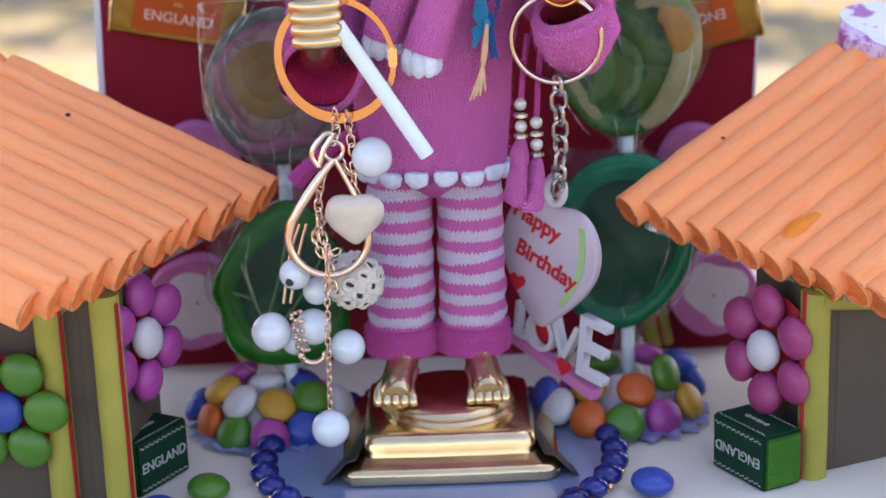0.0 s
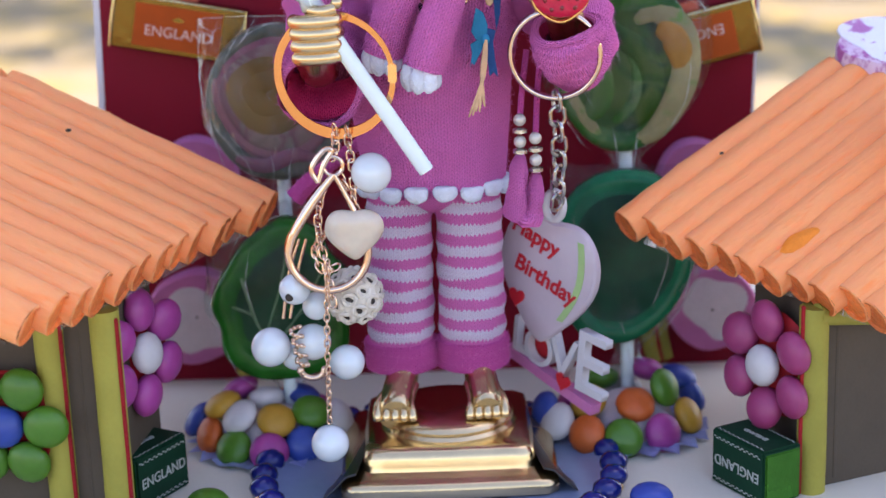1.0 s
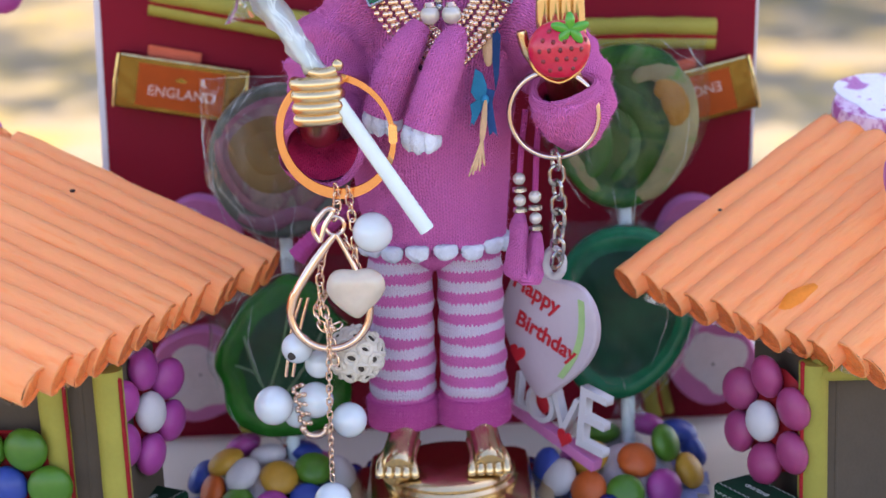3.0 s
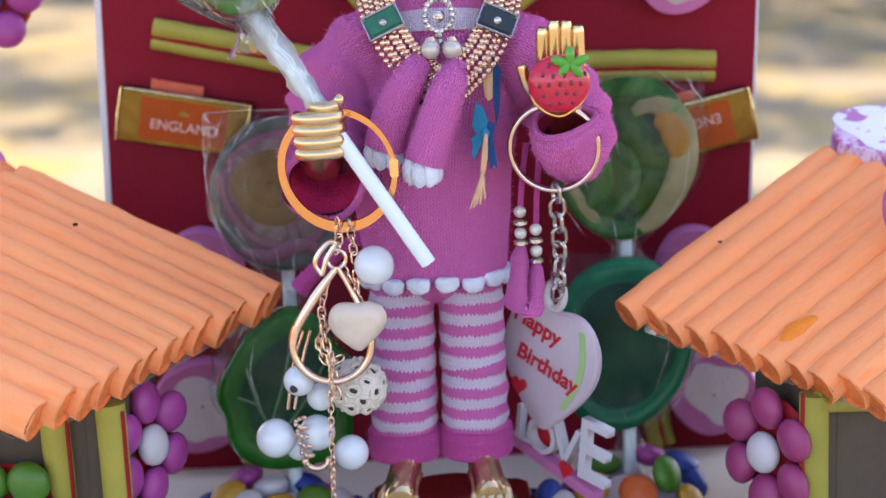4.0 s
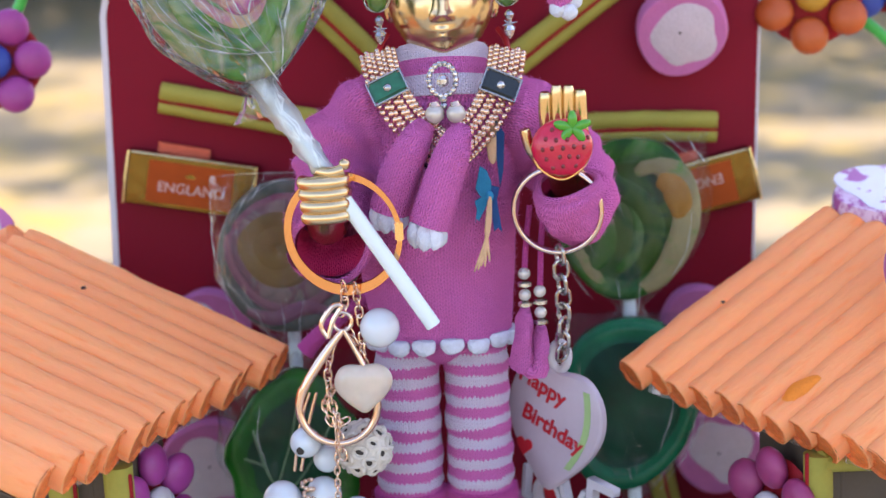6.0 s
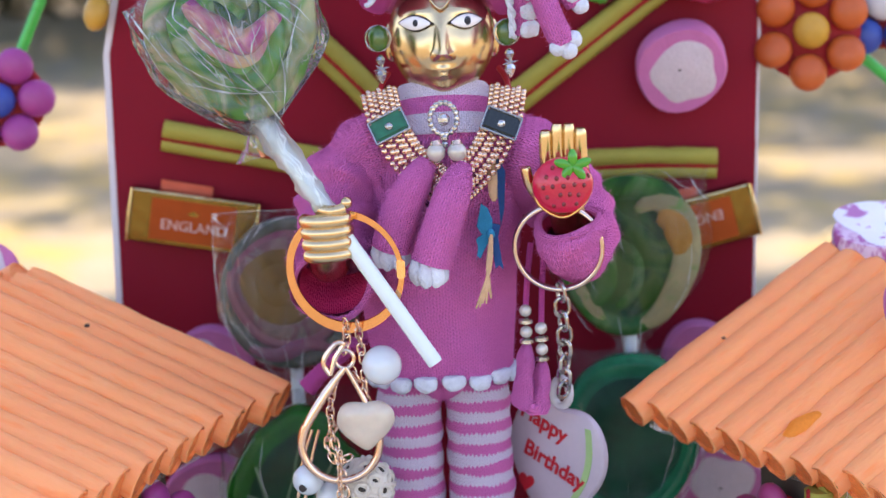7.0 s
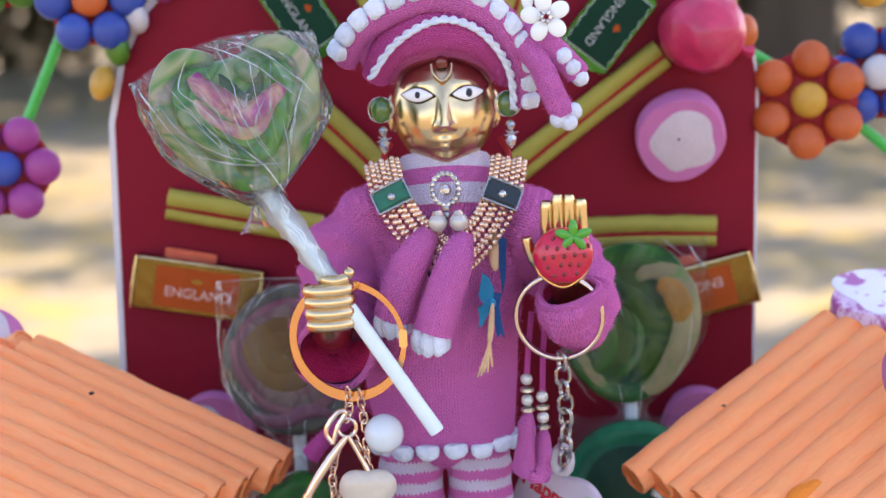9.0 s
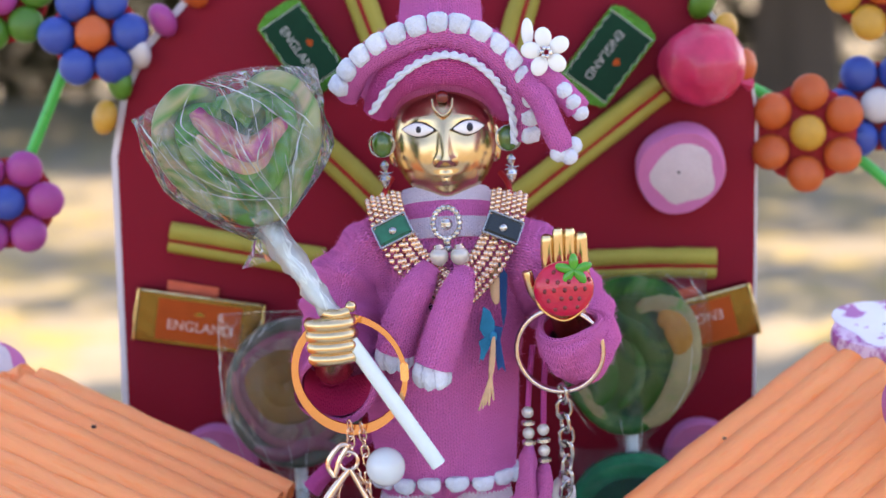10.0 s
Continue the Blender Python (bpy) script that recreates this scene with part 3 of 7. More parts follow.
tree(RNG, 3.32, 15.5, 3.6, "dense shade tree with a grey trunk", shade_spots(RNG, -9, 9, 11.0, 27.0, lambda x, y: 1.0, 0.9, 1.0, 50), 0.32, 0.44)

HEDGE_RNG = random.Random(8)
hedge_me = leaf_cloud(HEDGE_RNG, [(V((HEDGE_RNG.uniform(-16, 16), 27 + HEDGE_RNG.uniform(-1, 1), GROUND_Z + HEDGE_RNG.uniform(0, 4.5))), 0.9, 40) for _ in range(900)], 0.22, 1.0)
hedge_me.materials.append(HEDGE)
tagged(new("hedge", hedge_me), "dark dry hedge far behind the display", "hedge", kind="stuff")

table = thing("table", "low table with a white painted top", "table", (0, 0, -620))
bm = bm_new()
rbox(bm, (0, -40, TOP - 9), (620, 420, 18), 2)
part("tabletop", bm, CLOTH_WHITE, table, "off-white painted board")
for sx in (-1, 1):
    for sy in (-1, 1):
        bm = bm_new()
        rbox(bm, (sx * 280, -40 + sy * 180, -316), (36, 36, 612), 2)
        part("leg", bm, TABLE_W, table, "dark wooden leg")

# ---- the back panel ----
ARCH = [(-113.5, TOP), (-110.8, 96), (-107.8, 188), (-102.5, 209), (-94.4, 224.4), (-80, 239), (-60, 252), (-30, 262), (3, 265), (36, 262), (66, 252), (86, 239.5), (99.5, 227), (108.3, 214.8), (113.3, 204), (114.9, 192), (111.2, 92), (109, TOP)]
panel = thing("display_panel", "upright crimson card panel with an arched top and white edge", "panel", (0, 78, TOP))
bm = bm_new()
slab(bm, [(x + (-2.3 if x < -20 else (1.0 if x > 20 else 0)), z + (1.5 if z > 200 else 0)) for x, z in ARCH], 4, Matrix.Translation((0, 75.6, 0)))
part("backing", bm, CARD_EDGE, panel, "white foam board", smooth=False)
bm = bm_new()
slab(bm, ARCH, 0.5, Matrix.Translation((0, 75, 0)))
part("facing", bm, RED_BOARD, panel, "crimson paper", smooth=False)


def candy_stick(a, b, s=1.0, y=74.8):
    """A yellow candy tube with a red stripe, glued on the panel from a to b (x, z)."""
    a, b = V((a[0], 0, a[1])), V((b[0], 0, b[1]))
    long = (b - a).length
    ang = math.degrees(math.atan2(b.z - a.z, b.x - a.x))
    ob = thing("candy_stick", "yellow candy stick with a red stripe on the panel", "candy", group="candy sticks on the panel", m=pose(a.x * MM, y * MM, a.z * MM, 0, -ang, 0))
    bm = bm_new()
    bow = RNG.uniform(-0.7, 0.7)
    mid = [V((long * i / 8, 0, bow * math.sin(math.pi * i / 8))) for i in range(9)]
    sweep(bm, [p + V((0, -3.1 * s, 2.0 * s)) for p in mid], 3.1 * s, 16, rough=0.15)
    part("tube", bm, WAFER, ob, local=True)
    bm = bm_new()
    sweep(bm, [p + V((0, -2.4 * s, -3.3 * s)) for p in mid], 2.4 * s, 14, rough=0.15)
    part("lower_tube", bm, WAFER, ob, local=True)
    bm = bm_new()
    sweep(bm, [p + V((0, -3.6 * s, -1.0 * s)) for p in mid], 1.25 * s, 8)
    part("stripe", bm, STRIPE, ob, "red candy stripe", local=True)
    return ob


candy_stick((-91, 160), (-38, 148))
candy_stick((52, 142.3), (99, 140.8))
candy_stick((-40, 192), (-12, 162))
candy_stick((22, 160), (82, 203))
candy_stick((-21, 243), (-8, 205), 0.95)
candy_stick((27, 205), (39, 243), 0.95)
candy_stick((-67, 5), (-60, 40), 0.9)
candy_stick((79, 5), (74, 40), 0.9)


def wrapped_bar(c, size, ang, foil, paper, label, turn=0, text=6.0, ends=0.16):
    """A small wrapped chocolate: foil body, paper label, print; its long side along x, turned by ang."""
    long, high, deep = size
    ob = thing("wrapped_chocolate", label, "chocolate", group="chocolates on the panel", m=pose(c[0] * MM, c[1] * MM, c[2] * MM, 0, -ang, 0))
    bm = bm_new()
    rbox(bm, (0, -deep / 2, 0), (long, deep, high), 0.9)
    part("foil", bm, foil, ob, local=True)
    for s in (-1, 1):
        bm = bm_new()
        slab(bm, [(s * (long / 2 - 0.4), high * 0.46), (s * (long / 2 - 0.4), -high * 0.46), (s * (long / 2 + 1.6), -high * 0.2), (s * (long / 2 + 1.2), high * 0.3)], deep * 0.5, Matrix.Translation((0, -deep * 0.8, 0)))
        part("folded_end", bm, foil, ob, local=True, smooth=False)
    w = long * (1 - 2 * ends)
    bm = bm_new()
    wave = [(-w / 2 + w * i / 12, high * (0.44 if paper is GREEN_BOX else 0.36) + (0.35 if paper is GREEN_BOX else 0.05) * (-1) ** i) for i in range(13)]
    slab(bm, wave + [(x, -z) for x, z in reversed(wave)], 0.35, Matrix.Translation((0, -deep - 0.25, 0)))
    part("paper_label", bm, paper, ob, local=True, smooth=False)
    bm = bm_new()
    slab(bm, [(x * 1.03, z * 1.035) for x, z in wave + [(x, -z) for x, z in reversed(wave)]], 0.3, Matrix.Translation((0, -deep - 0.12, 0)))
    part("printed_border", bm, PRINT if paper is GREEN_BOX else GOLD_FOIL, ob, "pale printed border", local=True, smooth=False)
    m = Matrix.Translation((0, -deep - 0.35, 0)) @ pose(0, 0, 0, 0, turn, 0)
    letters("ENGLAND", text, m @ Matrix.Translation((0.5, 0, -1.6)), PRINT, ob)
    bm = bm_new()
    slab(bm, [(-1.6, 2.6), (0, 4.2), (1.6, 2.6), (0.8, 1.8), (-0.8, 1.8)], 0.15, m @ Matrix.Translation((0, -0.05, 0.6)))
    part("emblem", bm, ORANGE_PAPER if paper is GREEN_BOX else GOLD_FOIL, ob, local=True, smooth=False)
    return ob


def gold_bar(c, ang, turn):
    """A foil-wrapped bar on the panel: flat-topped foil body with pleated ends, creases coloured as highlights and an
    inset paper label.
    """
    ob = thing("wrapped_chocolate", "gold-foil chocolate with an orange paper label", "chocolate", group="chocolates on the panel", m=pose(c[0] * MM, c[1] * MM, c[2] * MM, 0, -ang, 0))
    L, H, D = 22.0, 9.2, 8.0
    bm = bm_new()
    back = [(-L, -H), (L, -H), (L, H), (-L, H)]
    rows = [[bm.verts.new((x * k, y, z * k2)) for x, z in back] for y, k, k2 in ((0, 1, 1), (-D + 1.2, 1.0, 1.0), (-D, 0.965, 0.93))]
    for p, q in zip(rows, rows[1:]):
        for j in range(4):
            bm.faces.new((p[j], p[(j + 1) % 4], q[(j + 1) % 4], q[j]))
    for row in (rows[0][::-1], rows[-1]):
        bm.faces.new(row)
    part("foil", bm, GOLD_FOIL, ob, local=True, smooth=False)
    for s in (-1, 1):
        for tri in ([(L, H), (L - 7.5, H * 0.80), (L - 1.0, 0.5)], [(L, -H), (L - 6.5, -H * 0.82), (L - 1.0, -0.5)], [(L + 0.6, H * 0.7), (L - 4.5, 0), (L + 0.6, -H * 0.7)]):
            bm = bm_new()
            slab(bm, [(s * x, z) for x, z in tri], 0.8, Matrix.Translation((0, -D - 0.35, 0)) @ pose(0, 0, 0, 6 * tri[0][1] / H, 0, s * 7))
            part("folded_pleat", bm, GOLD_FOIL, ob, local=True, smooth=False)
        bm = bm_new()
        sweep(bm, [(s * L, -D + 0.6, -H), (s * (L + 0.3), -D + 0.2, 0), (s * L, -D + 0.6, H)], 0.4, 8)
        part("end_crease", bm, GOLD_GLINT, ob, "gold foil crease with its highlight in the colour", local=True)
    bm = bm_new()
    sweep(bm, [(-L + 1 + (2 * L - 2) * i / 12, -D + 0.45 + 0.25 * noise.noise(V((i, 1, 0))), H - 0.35) for i in range(13)], [0.5 + 0.2 * noise.noise(V((i * 0.7, 5, 0))) for i in range(13)], 8)
    part("top_crease", bm, GOLD_GLINT, ob, "gold foil crease with its highlight in the colour", local=True)
    bm = bm_new()
    slab(bm, [(-15.3, -7.9), (15.3, -7.9), (15.3, 7.7), (-15.3, 7.7)], 0.3, Matrix.Translation((0, -D - 0.2, 0)))
    part("printed_border", bm, GOLD_FOIL, ob, "gold printed border", local=True, smooth=False)
    bm = bm_new()
    slab(bm, [(-14.6, -7.3), (14.6, -7.3), (14.6, 7.1), (-14.6, 7.1)], 0.3, Matrix.Translation((0, -D - 0.38, 0)))
    part("paper_label", bm, ORANGE_PAPER, ob, "orange paper label", local=True, smooth=False)
    m = Matrix.Translation((0, -D - 0.42, 0)) @ pose(0, 0, 0, 0, turn, 0)
    letters("ENGLAND", 4.9, m @ Matrix.Translation((0.5, 0, -1.8)), PRINT_PINK, ob)
    bm = bm_new()
    slab(bm, [(-2.2, 2.4), (0, 3.6), (2.2, 2.4), (1.0, 1.8), (-1.0, 1.8)], 0.15, m @ Matrix.Translation((0, -0.05, 0.4)))
    part("emblem", bm, GOLD_FOIL, ob, local=True, smooth=False)
    bm = bm_new()
    slab(bm, [(-13, H - 0.5), (5, H - 0.5), (5, H + 3.0), (-13, H + 3.4)], 0.4, Matrix.Translation((0, -2.0, 0)))
    part("loose_flap", bm, STRIPE_PALE, ob, "loose reddish foil flap", local=True, smooth=False)
    return ob


gold_bar((-82.5, 74.6, 129.6), -10.8, 0)
gold_bar((89.8, 74.6, 119.6), 12.5, 180)
wrapped_bar((-40.6, 74.6, 222.6), (30, 17.5, 8), -58.5, GREEN_FOIL, GREEN_BOX, "chocolate in green foil with a dark green label", 0, 4.2, 0.08)
wrapped_bar((63.8, 74.6, 214.3), (31, 19, 8), 50.5, GREEN_FOIL, GREEN_BOX, "chocolate in green foil with a dark green label", 180, 4.2, 0.08)


def marshmallow(c, r, deep, m=None, seed=0, label="slice of pink marshmallow with a white middle", skin=None, heart=0.70):
    """A drum with a pink rind and an uneven white heart; its face looks along -y."""
    ob = thing("marshmallow_slice", label, "marshmallow", group="marshmallow slices", m=m or Matrix.Translation(V(c) * MM))
    rng = random.Random(seed)

    def edge(k, amp, n=36, o=0.0):
        return [(k * r * (1 + amp * noise.noise(V((math.cos(6.2832 * i / n) + seed * 3 + o, math.sin(6.2832 * i / n), seed)))) * math.cos(6.2832 * i / n), k * r * (1 + amp * noise.noise(V((math.cos(6.2832 * i / n) + seed * 3 + o, math.sin(6.2832 * i / n), seed)))) * math.sin(6.2832 * i / n)) for i in range(n)]

    bm = bm_new()
    slab(bm, edge(1, 0.10), deep, Matrix.Translation((0, -deep, 0)), 0.05)
    part("rind", bm, skin or MARSH_P, ob, local=True)
    bm = bm_new()
    slab(bm, edge(heart, 0.45, 36, 5), 1.0, Matrix.Translation((0, -deep - 0.35, 0)), 0.05)
    part("white_middle", bm, MARSH_SKY if skin else MARSH_W, ob, local=True)
    bm = bm_new()
    blob(bm, (rng.uniform(-1, 1), -deep - 0.35, rng.uniform(-1, 1)), (0.5, 0.25, 0.5), 8, 6)
    part("pit", bm, HOLE_SHADE_SPECK, ob, local=True)
    return ob


marshmallow((88, 74.6, 176.5), 15.3, 12, seed=1, m=pose(0.0875, 0.0720, 0.1765, 15, 0, -6))
marshmallow((-84, 74.6, 28), 17, 9, seed=2)
marshmallow((97.5, 74.6, 25), 15.5, 9, seed=3)
marshmallow((-80, 74.6, 78), 14.5, 10, seed=4)
marshmallow((92, 74.6, 71), 14.5, 10, seed=5)

ball = thing("wrapped_sweet", "round sweet in a crumpled pink-red wrapper on the panel", "sweet", (95.3, 62, 210))
bm = bm_new()
blob(bm, (95.3, 62, 210), (14.6, 13.2, 13.6), 44, 28, bend=lambda p: p * (1 + 0.09 * noise.noise(p * 1.7) + 0.045 * abs(noise.noise(p * 4.5)) + 0.02 * noise.noise(p * 11)))
part("wrapper", bm, RED_FOIL, ball)
bm = bm_new()
sweep(bm, curve([(106, 60, 204), (108.5, 59, 203), (110.5, 60, 202.5)], 4), [2.6, 1.6, 1.3, 1.2, 1.4, 1.7, 2.0, 2.3, 2.5], 12, rough=0.5)
part("twisted_end", bm, RED_FOIL, ball)


# ---- sugar-shelled sweets ----
def gem_mesh(colour, r=6.3, t=3.7):
    bm = bm_new()
    blob(bm, (0, 0, 0), (r, r, t), 16, 10)
    return mesh_of(bm, GEMS[colour])


GEM = {k: gem_mesh(k) for k in GEMS}
GEM_WORD = {"pink": "magenta", "rose": "dark rose"}


def gem_flower(c, n, petal, heart, r=13.0, roll=30, count=6, label="", thin=1.0):
    """Sweets glued in a ring on a domed red backing; z of its pose looks along n."""
    ob = thing("candy_flower", label, "candy flower", group="candy flowers", m=facing(c, n, roll))
    bm = bm_new()
    lathe(bm, [(0.5, -6), (5, -5.5), (r * 0.75, -3.4), (r * 1.22, -2.0), (r * 1.16, -1.2), (0.5, -0.3)], 20)
    part("backing", bm, STRIPE, ob, "dark red card", local=True)
    for i in range(count):
        a = 2 * math.pi * i / count
        shared("petal", GEM[petal], ob, pose(r * math.cos(a) * MM, r * math.sin(a) * MM, 1.6 * MM, RNG.uniform(-14, 14), RNG.uniform(-14, 14), RNG.uniform(0, 360)) @ Matrix.Scale(1.04 * thin, 4))
    shared("flower_centre", GEM[heart], ob, pose(0, 0, 3.0 * MM, RNG.uniform(-8, 8), RNG.uniform(-8, 8), 20) @ Matrix.Scale(thin, 4))
    return ob


FRONT = (0.0, -1.0, 0.08)
gem_flower((-148, 78, 174), (0.1, -1, 0.1), "pink", "blue", 13.2, 0, 6, "flower of magenta sugar sweets round a blue one")
gem_flower((-111.5, 70, 231), (0.0, -1, 0.1), "blue", "orange", 12.6, 0, 6, "flower of blue sugar sweets round an orange one")
gem_flower((-144, 78, 245), (0.0, -1, 0.1), "green", "pink", 12.6, 10, 6, "flower of green sugar sweets round a magenta one")
gem_flower((132.5, 74, 184), (-0.1, -1, 0.1), "orange", "yellow", 14.2, 25, 6, "flower of orange sugar sweets round a yellow one")
gem_flower((159, 80, 192), (-0.25, -1, 0.1), "blue", "white", 13.0, 0, 6, "flower of blue sugar sweets round a white one")
gem_flower((160, 80, 233), (0, -1, 0.1), "yellow", "orange", 13.0, 10, 6, "flower of yellow sugar sweets round an orange one")

garland = thing("candy_garland", "row of coloured sugar sweets along the panel's edge", "candy garland", (0, 72, 230))
for x, z, col, a in ((-110.3, 202.5, "yellow", 5), (-104.3, 214, "green", -18), (-97.3, 224.5, "white", -30), (-88, 234.5, "pink", -42), (-77, 243.5, "orange", -55), (97, 231, "green", 40), (104.5, 221, "yellow", 25), (110.8, 208.5, "orange", 15), (86, 241, "pink", 45)):
    shared("candy", GEM[col], garland, Matrix.Translation((x * MM, -0.001, (z - 230) * MM)) @ pose(0, 0, 0, 0, a, 0) @ facing((0, 0, 0), (-0.8 if x < 0 else 0.8, -0.6, 0.15)))


def straw(a, b, label="thin bright green plastic straw between candy flowers"):
    ob = thing("straw", label, "straw", a, group="green straws")
    bm = bm_new()
    sweep(bm, curve([a, V(a).lerp(V(b), 0.5) + V((0.4, 0, 0.3)), b], 4), 2.0, 12)
    part("stem", bm, STRAW_G, ob)
    bm = bm_new()
    sweep(bm, [V(b), V(b) + (V(b) - V(a)).normalized() * 0.8], 2.15, 12)
    part("rim", bm, STRAW_G, ob)


straw((-121, 80, 228), (-143, 80, 183))
straw((109, 82, 203.5), (124, 82, 195))
straw((148, 82, 177), (168, 82, 159))
straw((141, 82, 233), (160, 82, 217))


def gem_heap(name_at, rows, label):
    """Sweets heaped round the foot of a lolly stick on crumpled foil."""
    ob = thing("candy_heap", label, "candy heap", (*name_at, TOP), group="candy heaps round the lollipops")
    bm = bm_new()
    rim = []
    for i in range(40):
        a = 6.2832 * i / 40
        rim.append((25 + 2.5 * math.sin(i * 2.9)) * V((math.cos(a), math.sin(a), 0)) + V((name_at[0], name_at[1], TOP + 0.6 + 1.6 * abs(math.sin(i * 1.7)))))
    mid = bm.verts.new((name_at[0], name_at[1], TOP + 1.5))
    vs = [bm.verts.new(p) for p in rim]
    for i in range(40):
        bm.faces.new((mid, vs[i], vs[(i + 1) % 40]))
    part("foil_base", bm, FLAG_B, ob, "pale blue crumpled foil", smooth=False)
    bm = bm_new()
    lathe(bm, [(15, TOP + 1), (13, TOP + 7), (8, TOP + 12), (3, TOP + 13)], 20, (name_at[0], name_at[1], 0))
    part("core", bm, MARSH_W, ob, "pale fondant core")
    for x, y, z, col, flat in rows:
        out = V((x - name_at[0], y - name_at[1], 0)).normalized()
        n = (out + V((0, -0.25, 2.2 if flat else 0.55))).normalized()
        p = facing((x - name_at[0], y - name_at[1], max(z, 6.8 if not flat else 4.5) - TOP), n, RNG.uniform(0, 90))
        shared("candy", GEM[col], ob, p @ pose(0, 0, 0, RNG.uniform(-10, 10), RNG.uniform(-10, 10), 0))
    return ob


HEAP_L = [(-77.4, 16.0, 10, "blue", 0), (-72.7, 6.0, 8.1, "orange", 0), (-64.2, -3.0, 7, "green", 0), (-52.5, -8.0, 7.3, "pink", 0), (-41.9, -3.0, 7.4, "blue", 0), (-31.8, 12.0, 11, "white", 0),
          (-68.5, 10.0, 17.0, "yellow", 1), (-62.4, 3.0, 15.3, "white", 1), (-50.6, 0.0, 14.8, "yellow", 1), (-39.8, 4.0, 15.9, "green", 1), (-64.0, 20.0, 18.5, "pink", 1), (-55.3, 14.0, 17.2, "white", 1), (-44.2, 20.0, 15.7, "blue", 1), (-52, 32, 9, "orange", 0), (-68, 29, 9, "green", 0), (-38, 26, 9, "pink", 0)]
HEAP_R = [(34.4, 8.0, 12.0, "blue", 0), (37.8, 2.0, 10.4, "white", 0), (46.4, -6.0, 9.0, "orange", 0), (57.5, -9.0, 8.4, "green", 0), (70.5, -3.0, 7.4, "pink", 0), (80.1, 8.0, 8.5, "yellow", 0), (83.1, 22.0, 10.4, "blue", 0),
          (62.5, 2.0, 15.2, "orange", 1), (72.5, 8.0, 18.3, "green", 0), (79.2, 24.0, 16.1, "blue", 1), (69.0, 27.0, 18.0, "pink", 1), (48, 6, 15, "yellow", 1), (54, 28, 15, "green", 1), (44, 26, 9, "pink", 0), (62, 33, 9, "white", 0)]
gem_heap((-54, 12), HEAP_L, "heap of mixed sugar sweets round a lollipop's foot")
gem_heap((62, 12), HEAP_R, "heap of mixed sugar sweets round a lollipop's foot")
for x, y, col in ((-67.5, -41.5, "green"), (61.2, -48.2, "blue"), (-80, -56, "blue"), (-42, 2, "blue")):
    ob = tagged(new("sugar_sweet", GEM[col]), "%s sugar-shelled sweet lying on the table" % col, "sweet", "loose sweets")
    ob.matrix_basis = pose(x * MM, y * MM, (TOP + 3.6) * MM, 4, 3, 20)


# ---- lollipops ----
def heart_line(k, n=40):
    return [(k * 1.02 * math.sin(t) ** 3 * 16 / 16, k * (13 * math.cos(t) - 5 * math.cos(2 * t) - 2 * math.cos(3 * t) - math.cos(4 * t)) / 15) for t in (6.2832 * i / n for i in range(n))]


def soft_heart(k, n=48, cx=0.0, cz=0.0, seed=0.0):
    """A heart outline with rounded lobes and a blunt foot."""
    out = []
    for (x, z), i in zip(heart_line(k, n), range(n)):
        t = 6.2832 * i / n
        r = k * 0.98
        w = 1 + 0.05 * noise.noise(V((math.cos(t) * 1.5, math.sin(t) * 1.5, seed)))
        out.append((cx + w * (0.4 * x * 1.06 + 0.6 * r * math.sin(t) * 1.06), cz + w * (0.4 * z + 0.6 * r * math.cos(t))))
    return out


def disc(bm, r, thick, n=36, squash=1.0, lobes=0, amp=0.0):
    line = [(r * (1 + amp * math.cos(lobes * t)) * math.cos(t), squash * r * (1 + amp * math.cos(lobes * t)) * math.sin(t)) for t in (6.2832 * i / n for i in range(n))]
    slab(bm, line, thick, Matrix.Translation((0, -thick / 2, 0)), 0.10)


def wrapper_bag(bm, w, h, foot, seed, deep=7.5, flare=5.0):
    """A loose film bag round a lolly: pillow with uneven straight edges, gathered at the foot."""
    rows, n = [], 40
    for i in range(17):
        s = i / 16
        z = h - (h + foot) * s
        half = w * (1 if s < 0.45 else max(0.16, 1 - ((s - 0.45) / 0.42) ** 1.6 * 0.86)) if s < 0.9 else w * (0.16 + (s - 0.9) * flare * 0.4)
        d = deep * math.sin(math.pi * min(1, s * 1.12 + 0.02)) ** 0.5 if s < 0.88 else 2.2
        row = []
        for j in range(n):
            a = 6.2832 * j / n
            k = 1 + 0.09 * noise.noise(V((math.cos(a) * 2 + seed, math.sin(a) * 2, s * 5)))
            wr = 1.1 * noise.noise(V((j * 0.45, s * 7, seed))) + 0.5 * noise.noise(V((j * 1.3, s * 15, seed + 3)))
            c, q = math.cos(a), math.sin(a)
            row.append(bm.verts.new((half * k * math.copysign(abs(c) ** 0.55, c), d * k * math.copysign(abs(q) ** 1.2, q) + wr, z)))
        rows.append(row)
    for a, b in zip(rows, rows[1:]):
        for j in range(n):
            bm.faces.new((a[j], a[(j + 1) % n], b[(j + 1) % n], b[j]))


def lolly_root(c, ang, label, lean=0, yaw=0):
    return thing("lollipop", label, "lollipop", group="lollipops", m=pose(c[0] * MM, c[1] * MM, c[2] * MM, lean, 0, yaw) @ pose(0, 0, 0, 0, -ang, 0))


def stick(ob, z0, z1, r=2.2):
    bm = bm_new()
    sweep(bm, [(0, 0, z0), (0, 0, z0 + 0.4), (0, 0, z1)], [r * 0.9, r, r], 14)
    part("stick", bm, STICK_W, ob, "white paper stick", local=True)


